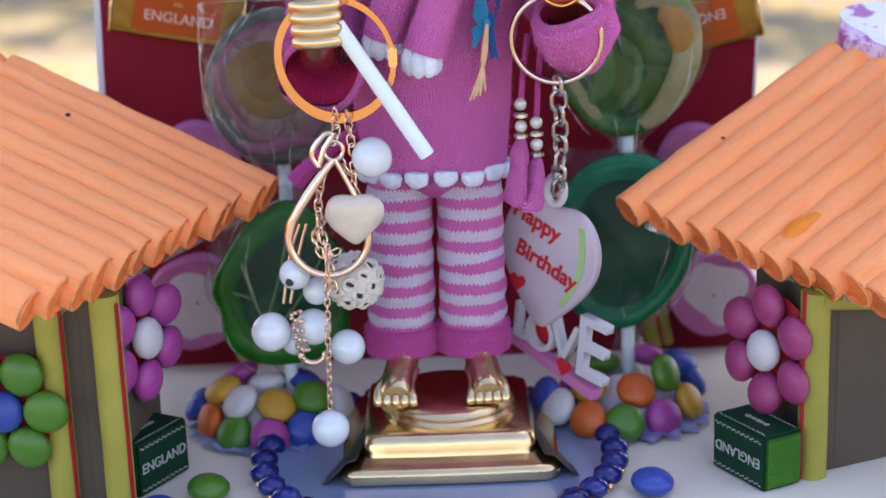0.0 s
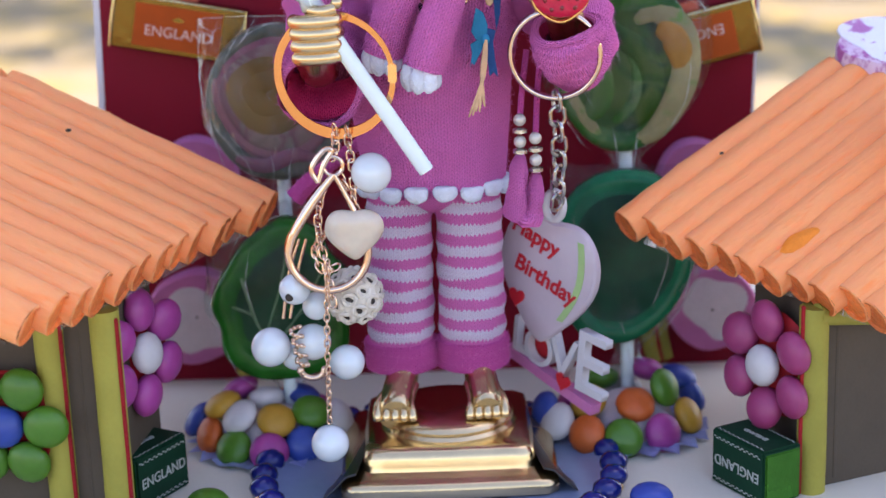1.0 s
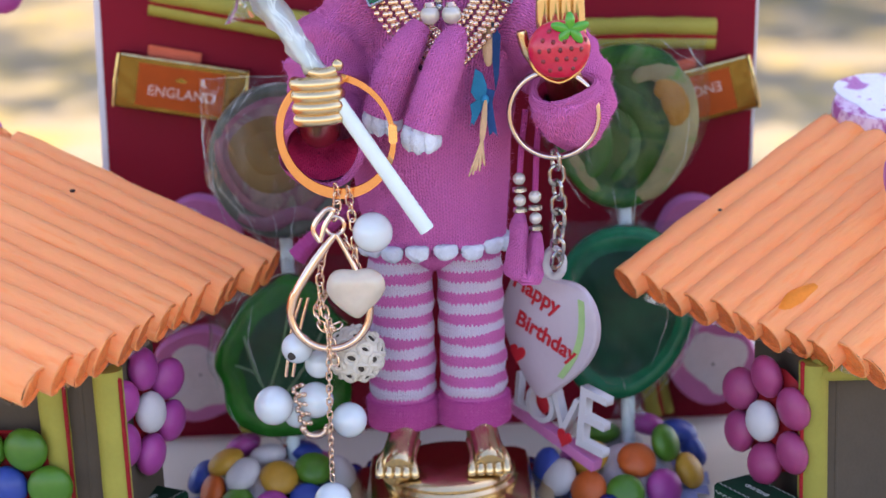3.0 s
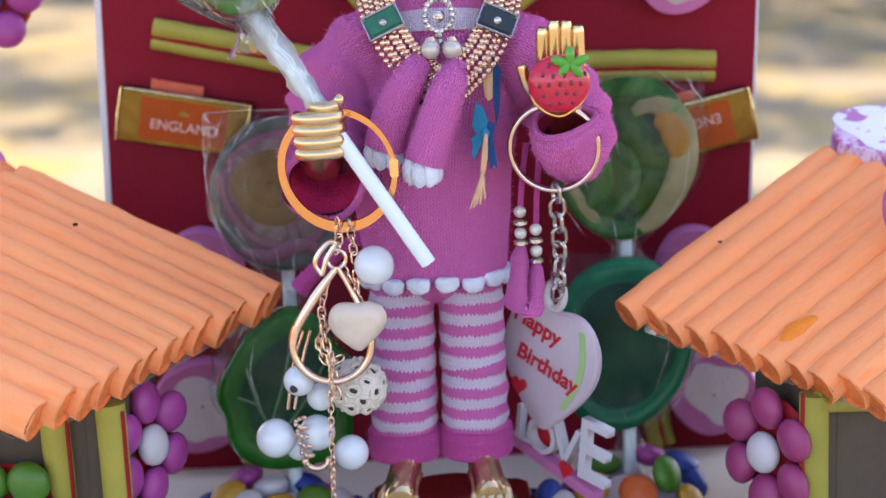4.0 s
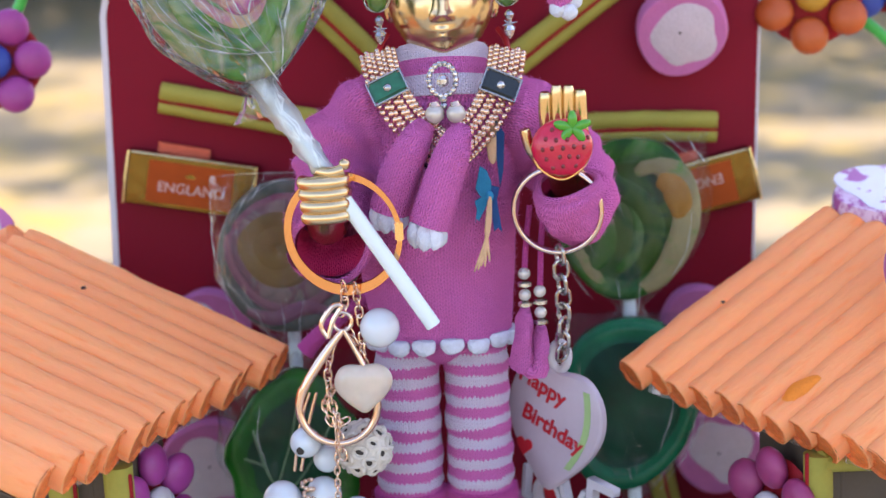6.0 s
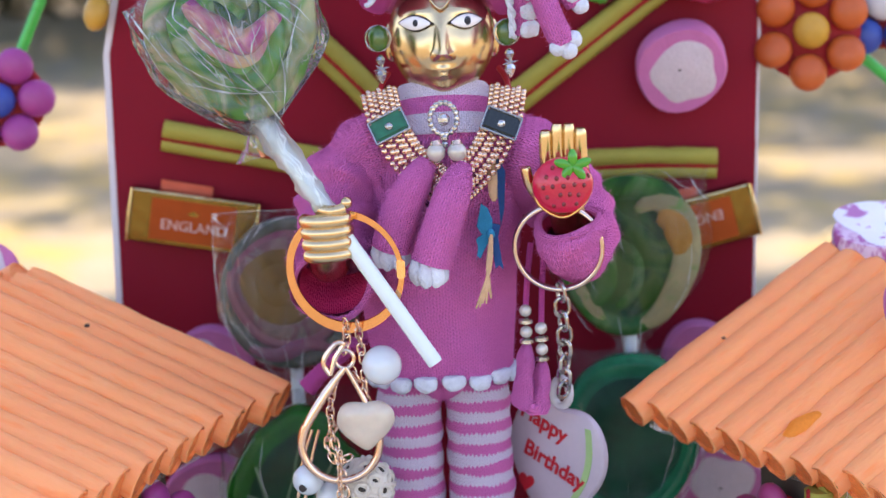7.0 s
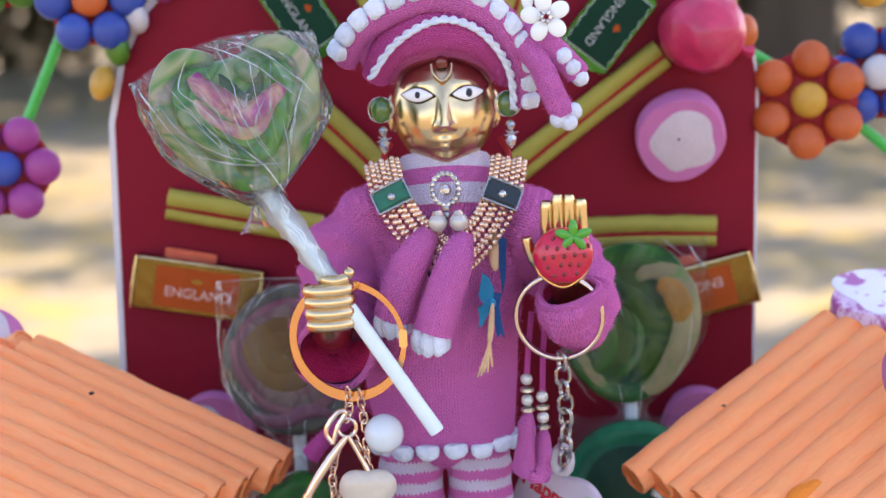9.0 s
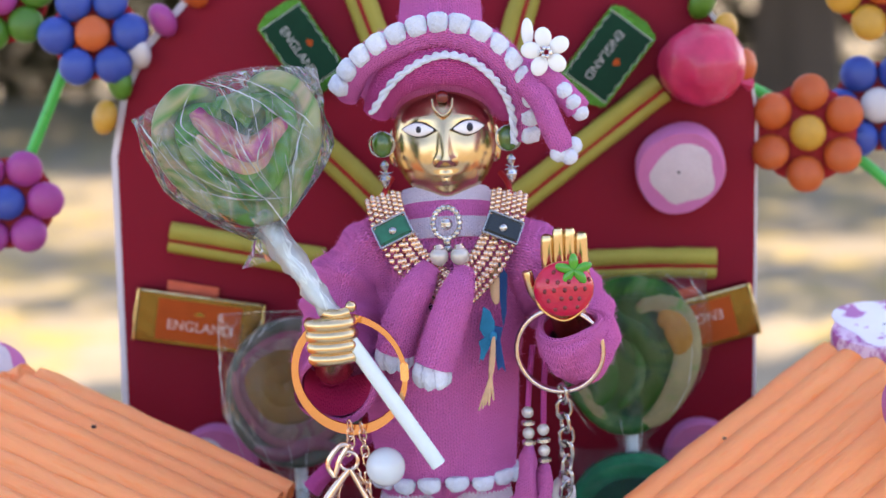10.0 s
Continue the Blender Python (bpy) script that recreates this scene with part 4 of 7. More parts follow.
def twist(ob, z0, z1, r0, r1):
    bm = bm_new()
    line = [V((0, 0, z0 + (z1 - z0) * i / 12)) for i in range(13)]
    sweep(bm, line, [r0 + (r1 - r0) * (i / 12) + 0.25 * math.sin(i * 2.1) for i in range(13)], 16, rough=0.5)
    part("twisted_film", bm, WRAP_M, ob, "twisted clear film", local=True).visible_shadow = False


def rope(ob, pts, r, m, name="candy_rope", flat=0.5, y=-3.8):
    bm = bm_new()
    sweep(bm, [V((x, y, z)) for x, z in pts], r, 12, closed=True, up=(0, 1, 0), flat=flat)
    return part(name, bm, m, ob, local=True)


# the one in the statue's fist
lol = lolly_root((-27.2, -36, 145), 32.5, "striped green and pink heart lollipop wrapped in clear film", -7)


TURNED = Matrix.Translation((7.0, 0, 57)) @ pose(0, 0, 0, 0, 20, 0)
bm = bm_new()
slab(bm, soft_heart(21.5), 9, Matrix.Translation((0, -4.5, 0)), 0.1)
bm.transform(TURNED)
part("candy", bm, M_GREEN, lol, "green and cream swirled candy", local=True)
for line, rr, mm in (
    ([(-3, 15), (-12, 18), (-19, 12), (-20, 2), (-15, -9), (-6, -17), (3, -20), (12, -14), (19, -4), (21, 7), (15, 15), (7, 15)], 4.0, M_RIM),
    ([(-2, 9), (-8, 13), (-14, 9), (-14, 0), (-9, -8), (0, -14), (9, -9), (15, 0), (15, 8), (9, 10)], 3.6, M_GREEN),
    ([(-3, 12), (0, 6), (3, 2), (7, 5), (9, 10)], 2.6, M_DARK),
    ([(3, 13), (6, 9), (10, 11)], 3.0, M_RIM),
    ([(16, -2), (15, -7), (10, -11)], 2.8, M_DARK),
    ([(-11, 6), (-7, -1), (-1, -6), (5, -6), (11, -3), (15, -1)], 2.9, M_PEACH),
    ([(-9.5, 13), (-8, 9), (-4.5, 5), (-1, 1), (2.5, -2), (6, -1), (10.5, 1), (14.6, 3)], 3.5, M_PINK),
    ([(-17, -7), (-11, -13), (-4, -18)], 2.6, M_PEACH)):
    bm = bm_new()
    pts = curve([(x, (-4.9 if mm is M_PINK else -3.6) - 0.5 * math.sin(x), z) for x, z in line], 6)
    sweep(bm, pts, [rr * math.sin(math.pi * (i + 0.5) / len(pts)) ** (0.2 if rr > 3 else 0.4) * (1 + 0.15 * noise.noise(p * 0.2)) for i, p in enumerate(pts)], 12, up=(0, 1, 0), flat=0.7)
    bm.transform(TURNED)
    part("candy_rope", bm, mm, lol, local=True)
bm = bm_new()
wrapper_bag(bm, 25.5, 21.5, 34, 3.3, 9.5)
for v in bm.verts:
    f = max(0, v.co.z) / 23
    v.co.x -= 8.0 * f * (v.co.x < -14) * (1 - 0.5 * f)
    v.co.z -= 6.0 * f * min(1.0, (v.co.x / 26) ** 2)
bm.transform(TURNED)
film = part("wrapper", bm, WRAP, lol, "clear crinkled film", local=True)
film.visible_shadow = False
# pale ridges laid on the folds as highlight streaks
for line in ([(-4, 20), (6, 13), (13, 5), (20, -4)], [(3, 19), (11, 14), (19, 4), (22, -1)], [(-21, 7), (-16, -3), (-6, -12), (5, -17)], [(-17, -8), (-4, -15), (10, -18)], [(-26, 14), (-21, 2), (-15, -10)], [(-10, 17), (-14, 10), (-9, 3)], [(0, 3), (3, -8), (8, -20)], [(9, 1), (4, -6), (6, -14)], [(12, -6), (11, -16), (8, -24)], [(-2, -10), (4, -18), (7, -27)]):
    bm = bm_new()
    pts = curve([(x, -9.3 + 0.006 * (x * x + z * z) + 0.5 * noise.noise(V((x, z, 1.7))), z) for x, z in line], 6)
    pts = [p + 0.35 * noise.noise_vector(p * 0.3) for p in pts]
    sweep(bm, pts, [0.03 + 0.2 * math.sin(math.pi * i / (len(pts) - 1)) * (0.3 + abs(noise.noise(p * 0.25 + V((5, 0, 0)))) * 2.2) for i, p in enumerate(pts)], 6, up=(0, 1, 0), flat=0.35)
    bm.transform(TURNED)
    part("pinched_fold", bm, FOLD_GLINT, film, local=True)
FOLD_RNG = random.Random(17)
for k in range(14):
    a = FOLD_RNG.uniform(0.15, 3.0)
    x0, z0 = 24 * math.cos(a) * FOLD_RNG.uniform(0.5, 1.0), 21 * math.sin(a) * FOLD_RNG.uniform(0.2, 1.0)
    f = FOLD_RNG.uniform(0.3, 0.75)
    x1, z1 = x0 + (5 - x0) * f, z0 + (-30 - z0) * f
    bm = bm_new()
    pts = curve([(x, -9.6 + 0.006 * (x * x + z * z), z) for x, z in ((x0, z0), ((x0 + x1) / 2 + FOLD_RNG.uniform(-2, 2), (z0 + z1) / 2), (x1, z1))], 7)
    pts = [p + 0.45 * noise.noise_vector(p * 0.35) for p in pts]
    sweep(bm, pts, [0.015 + 0.12 * math.sin(math.pi * i / (len(pts) - 1)) * (0.2 + abs(noise.noise(p * 0.3)) * 2.0) for i, p in enumerate(pts)], 6, up=(0, 1, 0), flat=0.35)
    bm.transform(TURNED)
    part("pinched_fold", bm, FOLD_GLINT, film, local=True)
twist(lol, 2, 34, 2.7, 4.2)
bm = bm_new()
sweep(bm, [V((1.5 * (i / 10) ** 2, 0, 26 + 1.6 * i)) for i in range(11)], [3.6 + 4.6 * (i / 10) ** 1.6 + 0.3 * math.sin(i * 2.3) for i in range(11)], 22, cap=False, rough=0.9, flat=0.75)
part("gathered_neck", bm, WRAP_N, lol, "gathered milky film", local=True).visible_shadow = False
stick(lol, -50.5, 40, 2.25)

# the four behind the statue
def candy_body(ob, outline, body, rim, deep=9.0, band=0.17, puff=1.4):
    """Cast candy: a raised soft rim round a shallow face, from an outline (x, z)."""
    n = len(outline)
    bm = bm_new()
    rows = []
    for y, k in ((deep / 2, 0.9), (deep / 2 - 1.5, 1.0), (-deep / 2 + 2.2, 1.0), (-deep / 2 + 0.4, 0.985), (-deep / 2 - puff * 0.6, 0.95), (-deep / 2 - puff, 1 - band * 0.55), (-deep / 2 - puff * 0.5, 1 - band), (-deep / 2 + 0.6, 1 - band * 1.35), (-deep / 2 + 0.2, 0.5), (-deep / 2 - 0.1, 0.25)):
        rows.append([bm.verts.new((x * k + 0.3 * noise.noise(V((x * 0.2, z * 0.2, k * 5))), y + 0.5 * noise.noise(V((x * 0.15, z * 0.15, k * 3))), z * k)) for x, z in outline])
    for g, (p, q) in enumerate(zip(rows, rows[1:])):
        for j in range(n):
            bm.faces.new((p[j], p[(j + 1) % n], q[(j + 1) % n], q[j])).material_index = 1 if 1 <= g <= 6 else 0
    for row in (rows[0][::-1], rows[-1]):
        bm.faces.new(row)
    return part("candy", bm, [body, rim], ob, local=True)


def round_line(points, k=5):
    return [(p.x, p.z) for p in curve([(x, 0, z) for x, z in points], k, True)]


def film_bag(ob, w, h, foot, seed, deep, folds):
    bm = bm_new()
    wrapper_bag(bm, w, h, foot, seed, deep)
    film = part("wrapper", bm, WRAP_B, ob, "clear crinkled film", local=True)
    film.visible_shadow = False
    for line in folds:
        bm = bm_new()
        pts = [p + 0.4 * noise.noise_vector(p * 0.3) for p in curve([(x, -deep - 0.6 + 0.005 * (x * x + z * z), z) for x, z in line], 6)]
        sweep(bm, pts, [0.015 + 0.13 * math.sin(math.pi * i / (len(pts) - 1)) * (0.1 + 2.0 * abs(noise.noise(p * 0.25))) for i, p in enumerate(pts)], 6, up=(0, 1, 0), flat=0.35)
        part("pinched_fold", bm, FOLD_GLINT, film, local=True)
    return film


lol = lolly_root((-48, 44, 108), 0, "round amber and grey-rose lollipop in clear film", -4, 6)
candy_body(lol, [(23.5 * math.cos(6.2832 * i / 40), 25.5 * math.sin(6.2832 * i / 40)) for i in range(40)], M_GREY, M_MIST, 8, 0.16, 0.6)
for k, rr, mm, cx, cz in ((18.0, 2.0, M_ROSE, -0.5, 1.5), (14.5, 3.4, M_GREY, -1.0, 2.0), (9.8, 4.2, M_AMBER, -4, 3), (4.4, 4.4, M_AMBER, -4, 3.5)):
    rope(lol, [(cx + k * math.cos(6.2832 * i / 36) * (1 + 0.08 * math.sin(i * 0.5)), cz + k * math.sin(6.2832 * i / 36)) for i in range(36)], rr, mm, flat=0.14, y=-4.3)
bm = bm_new()
sweep(bm, curve([(-15, -4.6, -17), (-6, -4.8, -20), (4, -4.8, -17), (12, -4.6, -19)], 6), [1.0 + 1.6 * math.sin(math.pi * i / 18) for i in range(19)], 10, up=(0, 1, 0), flat=0.3)
part("candy_rope", bm, M_ROSE, lol, local=True)
film_bag(lol, 24.5, 28, 40, 1.1, 8.5, ([(-18, 27), (-20, 22), (-21, 20)], [(-9, 27), (-14, 19), (-17, 14)], [(-6, 27.5), (-9, 23), (-13, 18)], [(2, 26), (-4, 25), (-10, 22)], [(-22, 6), (-22, -8), (-18, -20)], [(-4, -14), (-3, -22), (-4, -28)], [(4, -12), (2, -22), (1, -30)], [(-14, -12), (-9, -24), (-4, -32)], [(-24, 28), (-8, 28.3), (10, 27.6)], [(-24, 28), (-24.6, 10), (-23, -6), (-18, -21)], [(-24, 27), (-20, 24), (-17, 25.5)]))
stick(lol, -103, -18)

lol = lolly_root((64.5, 44, 113), 0, "green and amber swirled lollipop in clear film", -4, -6)
candy_body(lol, round_line([(-23, 6), (-19, 19), (-8, 27), (5, 28.5), (15, 25), (21, 15), (22, 5), (19.5, -6), (14.5, -15), (8, -22), (-1, -25), (-11, -22), (-19, -13), (-23, -3)], 3), M_DARK, M_GREEN_DIM, 9, 0.2, 0.7)
for line, rr, mm in (([(-15, 19), (-6, 24), (4, 25), (12, 21)], 3.6, M_GREEN_DIM), ([(3, 17), (9, 20), (16, 17), (19, 10), (19, 0), (15, -10), (9, -18), (3, -21)], 4.6, C_CREAM), ([(10, 15), (15, 13), (17.5, 7), (17, 2)], 4.6, C_AMBER), ([(-5, 19), (-3.5, 14), (4.5, 8), (8.5, -1), (6, -11), (0, -17)], 4.0, M_DARK), ([(-1, 12), (4, 3), (3, -8), (-4, -15)], 2.4, M_GREEN_DIM), ([(-17, 8), (-10, 4), (-8, -6), (-12, -14)], 4.4, M_GREEN_DIM), ([(-20, -2), (-16, -10), (-8, -20)], 2.6, C_CREAM)):
    bm = bm_new()
    pts = curve([(x, -4.7 - (0.5 if mm is C_AMBER else 0), z) for x, z in line], 6)
    sweep(bm, pts, [rr * math.sin(math.pi * (i + 0.6) / (len(pts) + 0.2)) ** 0.5 for i in range(len(pts))], 12, up=(0, 1, 0), flat=0.25)
    part("candy_rope", bm, mm, lol, local=True)
film_bag(lol, 27, 30, 36, 2.2, 8.5, ([(20, 29), (23, 24), (26, 20)], [(12, 30), (18, 25), (24, 22)], [(-10, 20), (-4, 12), (-1, 2)], [(21, 6), (19, -8), (12, -20)], [(-4, -16), (-3, -24), (-2, -32)], [(4, -18), (3, -25), (2, -33)], [(-22, 2), (-20, -12), (-12, -24)], [(-12, 10), (-15, 0), (-10, -10)]))
stick(lol, -108, -18)

lol = lolly_root((-47.5, 20, 49.5), 0, "dark green leaf-shaped lollipop in clear film", -5, 6)
LEAF = [(2, 26), (-4.5, 23.2), (-12.8, 18), (-16.5, 12.5), (-22.5, 3), (-23.6, -3), (-21.3, -8.5), (-20.8, -16), (-17, -22), (-10, -26), (-1.5, -27)]
candy_body(lol, round_line(LEAF + [(9, -25.5), (17, -21), (20, -14), (20, -7), (23, 0), (21, 7), (15, 14), (12, 21)], 3), JELLY, JELLY_L, 8, 0.25, 1.1)
for line in ([(-14, 9), (-10, -6), (-7, -12), (-3, -20)], [(-19, -1), (-14, -3), (-10, -5)], [(2, 18), (-2, 2), (-7, -12)], [(12, 8), (5, -4), (-3, -14)]):
    bm = bm_new()
    sweep(bm, curve([(x, -3.9, z) for x, z in line], 5), 0.45, 8)
    part("vein", bm, JELLY_V, lol, "pale green vein", local=True)
film_bag(lol, 25, 31, 38, 4.2, 7.5, ([(-2, 30), (-8, 25), (-14, 19)], [(-9, 27), (-14, 20), (-17, 14)], [(2, 27), (-3, 26), (-7, 23)], [(-22, 8), (-24, -2), (-22, -12)], [(-20, -14), (-16, -24), (-8, -30)], [(-10, 18), (-12, 6), (-9, -6)]))
stick(lol, TOP + 1 - 49.5, -18)

lol = lolly_root((63.0, 28, 56.5), 0, "dark green heart-shaped lollipop in clear film", -5, -8)
candy_body(lol, round_line([(-23, 9), (-18.5, 20), (-10, 26.5), (0, 28.4), (9.5, 26.5), (16, 20), (21.5, 8), (21, -4), (14, -18), (3, -27), (-7, -28.7), (-15, -26), (-21, -16), (-24, -3)], 3), JELLY_B, JELLY_R, 9, 0.20, 1.3)
film_bag(lol, 24.5, 30, 40, 5.7, 8.0, ([(12, 14), (13, 0), (8, -16)], [(21, 4), (18, -14), (8, -28)], [(-2, -20), (0, -28), (1, -36)]))
stick(lol, TOP + 1 - 56.5, -20)

# ---- the two candy houses ----
def house(corner, side, depth, front, eave, eave_dir, slope, tubes, step, sign, label, top=66.0):
    """A card house under a roof of orange candy tubes. corner: its front post; side, front: unit ways along its two seen walls;
    eave: the rear end of the eave; eave_dir: the way the tubes follow; slope: from eave to ridge."""
    ob = thing("candy_house", label, "candy house", (corner[0], corner[1], TOP), group="candy houses")
    c, side, front = V((*corner, 0)), V((*side, 0)), V((*front, 0))

    def wall(name, a, b, thick=2.0):
        bm = bm_new()
        d = b - a
        rbox(bm, a.lerp(b, 0.5) + V((0, 0, (TOP + top) / 2)), (d.length, thick, top - TOP), 0.3, Matrix.Rotation(math.atan2(d.y, d.x), 3, "Z"))
        part(name, bm, WALL_GREY, ob, "grey-brown card wall")

    wall("side_wall", c + side * 3, c + side * depth)
    wall("front_wall", c + front * 3, c + front * 62)
    wall("back_wall", c + side * depth, c + side * depth + front * 62)
    wall("far_wall", c + front * 62, c + front * 62 + side * depth)
    for s in ((0.0, 17.0, 50.0) if sign < 0 else (0.0,)):
        p = c + front * s - side * 1.5 + V((0, 0, 0))
        bm = bm_new()
        sweep(bm, [p + V((0, 0, TOP + (top + (2 if sign < 0 else -1) - TOP) * i / 6)) for i in range(7)], 4.3, 16, rough=0.05)
        post = part("post", bm, WAFER, ob, "yellow candy post with a red stripe")
        q = p + V((-sign * 4.0 * 0.92, -2.2, 0))
        bm = bm_new()
        rbox(bm, q + V((0, 0, (TOP + top) / 2)), (1.1, 1.6, top - TOP), 0.3)
        part("stripe", bm, STRIPE, post, "red candy stripe").parent = post
    a, b = c - side * 3 + V((0, 0, top - 3)), c + front * 62 - side * 3 + V((0, 0, top - 12))
    if sign > 0:
        bm = bm_new()
        sweep(bm, [a.lerp(b, i / 6) for i in range(7)], 3.2, 12, rough=0.05)
        part("beam", bm, WAFER, ob, "yellow candy beam")
    bm = bm_new()
    sweep(bm, [c + front * 8.5 - side * 0.2 + V((0, 0, TOP + 2)), c + front * 8.5 - side * 0.2 + V((0, 0, top))], 1.1, 8)
    part("batten", bm, WALL_GREY, ob)
    e0, ed, sl = V(eave), V(eave_dir).normalized(), V(slope)
    d = sl.normalized()
    n = d.cross(ed).normalized()
    if n.z < 0:
        n = -n
    # card under the tubes
    far = e0 + ed * (tubes - 0.5) * step
    bm = bm_new()
    lift = n * -(step * 0.68)
    quad = [e0 + d * 2.0, far + d * 2.0, far + sl, e0 + sl]
    lo = [bm.verts.new(p + lift - n * 0.8) for p in quad]
    hi = [bm.verts.new(p + lift) for p in quad]
    bm.faces.new(lo)
    bm.faces.new(hi)
    for i in range(4):
        bm.faces.new((lo[i], lo[(i + 1) % 4], hi[(i + 1) % 4], hi[i]))
    part("roof_card", bm, WALL_GREY, ob, "grey card under the roof", smooth=False)
    # soft tubes, lying side by side, with a spongy core at their mouths
    long = sl.length
    meshes = []
    for k in range(5):
        bm = bm_new()
        r = step * (0.70, 0.76, 0.72, 0.80, 0.68)[k]
        line = [V((0, 0, long * i / 14)) + V((0.3 * noise.noise(V((i * 0.6, k, 1))), 0.3 * noise.noise(V((i * 0.6, k, 7))), 0)) for i in range(15)]
        sweep(bm, line, [r * (0.955 if i in (0, 14) else 1 + 0.035 * noise.noise(V((i * 1.3, k, 3)))) for i in range(15)], 20, cap=False, rough=0.07)
        for z, way in ((0.0, -1), (long, 1)):
            rings = []
            for f, dz in ((0.955, 0), (0.90, 0.3), (0.82, 0.2), (0.74, -0.5), (0.35, -0.15)):
                rings.append([bm.verts.new((f * r * math.cos(6.2832 * j / 20) * (1 + 0.08 * noise.noise(V((j * 0.7, k, f * 4)))), f * r * math.sin(6.2832 * j / 20), z + way * (dz + 0.35 * noise.noise(V((j * 0.9, f * 9, k)))))) for j in range(20)])
            for g, (p, q) in enumerate(zip(rings, rings[1:])):
                for j in range(20):
                    bm.faces.new((p[j], p[(j + 1) % 20], q[(j + 1) % 20], q[j])).material_index = 0 if g == 0 or way > 0 else 1
            bm.faces.new(rings[-1]).material_index = 0 if way > 0 else 1
        meshes.append(mesh_of(bm, [ORANGE_TUBE, ORANGE_END]))
    q = d.to_track_quat("Z", "Y").to_matrix().to_4x4()
    base = V((*corner, TOP))
    for i in range(tubes):
        p = e0 + ed * step * i - d * RNG.uniform(0, 2.2) + n * (RNG.uniform(-0.5, 0.5) - step * 0.14) - base
        shared("roof_tube", meshes[(i * 2) % 5], ob, Matrix.Translation(p * MM) @ q @ pose(0, 0, 0, RNG.uniform(-0.8, 0.8), RNG.uniform(-0.8, 0.8), RNG.uniform(0, 360)))
    # a strip of clear tape showing below the eave
    bm = bm_new()
    for i in range(13):
        p = e0 + ed * step * (0.4 + i * (tubes - 3) / 12) + d * 1.5 - n * step * 0.75
        w = 2.6 + 0.8 * noise.noise(V((i * 0.8, 2, sign)))
        row = [bm.verts.new(p + V((0, 0, 0.3))), bm.verts.new(p - d * 1.2 - V((0, 0, w * 0.6))), bm.verts.new(p - d * 0.2 - V((0, 0, w)))]
        if i:
            for j in range(2):
                bm.faces.new((last[j], last[j + 1], row[j + 1], row[j]))
        last = row
    part("clear_tape", bm, WRAP_N, ob, "strip of clear tape under the eave").visible_shadow = False
    # the slope beyond the ridge
    flat = V((d.x, d.y, 0)).normalized()
    down = (flat * 0.85 - V((0, 0, 0.5))).normalized()
    q2 = (-down).to_track_quat("Z", "Y").to_matrix().to_4x4()
    for i in range(tubes):
        p = e0 + sl + ed * step * i + down * (long * 0.8) - base
        shared("roof_tube", meshes[(i + 1) % 5], ob, Matrix.Translation(p * MM) @ q2 @ Matrix.Diagonal((1, 1, 0.79, 1)))
    return ob


house((-91.5, -46), (0.12, 0.99), 40, (-0.98, 0.18), (-50.5, 12, 81.5), (-0.49, -0.87, -0.05), (-82, 18, 38.5), 13, 9.0, -1, "small candy house with an orange tube roof and yellow posts")
house((108.5, -38), (-0.25, 0.97), 36, (0.92, 0.39), (60.5, -1, 75.5), (0.765, -0.63, -0.17), (70, 31, 40.5), 12, 8.3, 1, "small candy house with an orange tube roof and yellow posts", 60.0)
chip = thing("broken_patch", "bright orange broken patch on a roof tube", "candy crumb", (107, -29.5, 77))
bm = bm_new()
sweep(bm, curve([(100.4, -32.2, 72.2), (103.6, -30.9, 74.9), (107.6, -29.2, 76.9), (112.2, -28.0, 78.6)], 6), [0.4 + 2.0 * math.sin(math.pi * (i + 0.6) / 20) ** 0.7 for i in range(19)], 12, up=(-0.245, -0.52, 0.82), flat=0.35, rough=0.3)
part("crumb", bm, ORANGE_CHIP, chip)
for c, r in (((-108.2, 4.4, 108.9), 0.9), ((89.2, 4.0, 94.8), 0.7)):
    ob = thing("speck", "small dark speck stuck on the orange roof", "speck", c, group="specks on the roofs")
    bm = bm_new()
    blob(bm, c, (r, r, r * 0.6), 8, 6)
    part("crumb", bm, HOLE_SHADE_SPECK, ob)
gem_flower((-86.5, -28, 48.5), (0.90, -0.44, 0.02), "pink", "white", 13.2, 30, 6, "flower of magenta sugar sweets round a white one")
gem_flower((98.5, -29, 38.5), (-0.86, -0.5, 0.02), "rose", "white", 13.4, 30, 6, "flower of dark rose sugar sweets round a white one")
gem_flower((-122, -47, 35), (-0.2, -0.98, 0.0), "green", "blue", 12.6, 0, 6, "flower of green sugar sweets round a blue one")
marshmallow((0, 0, 0), 13.5, 11, pose(-0.1500, 0.038, 0.1165, -35, 0, 15), 6)
marshmallow((0, 0, 0), 17.5, 11, pose(0.1480, 0.034, 0.1130, -72, 0, -12), 7, "pale marshmallow drum with magenta streaks and a white top", MARSH_S, 0.84)
marshmallow((0, 0, 0), 12.5, 10, pose(0.1430, -0.020, 0.1070, -15, 0, 20), 8)


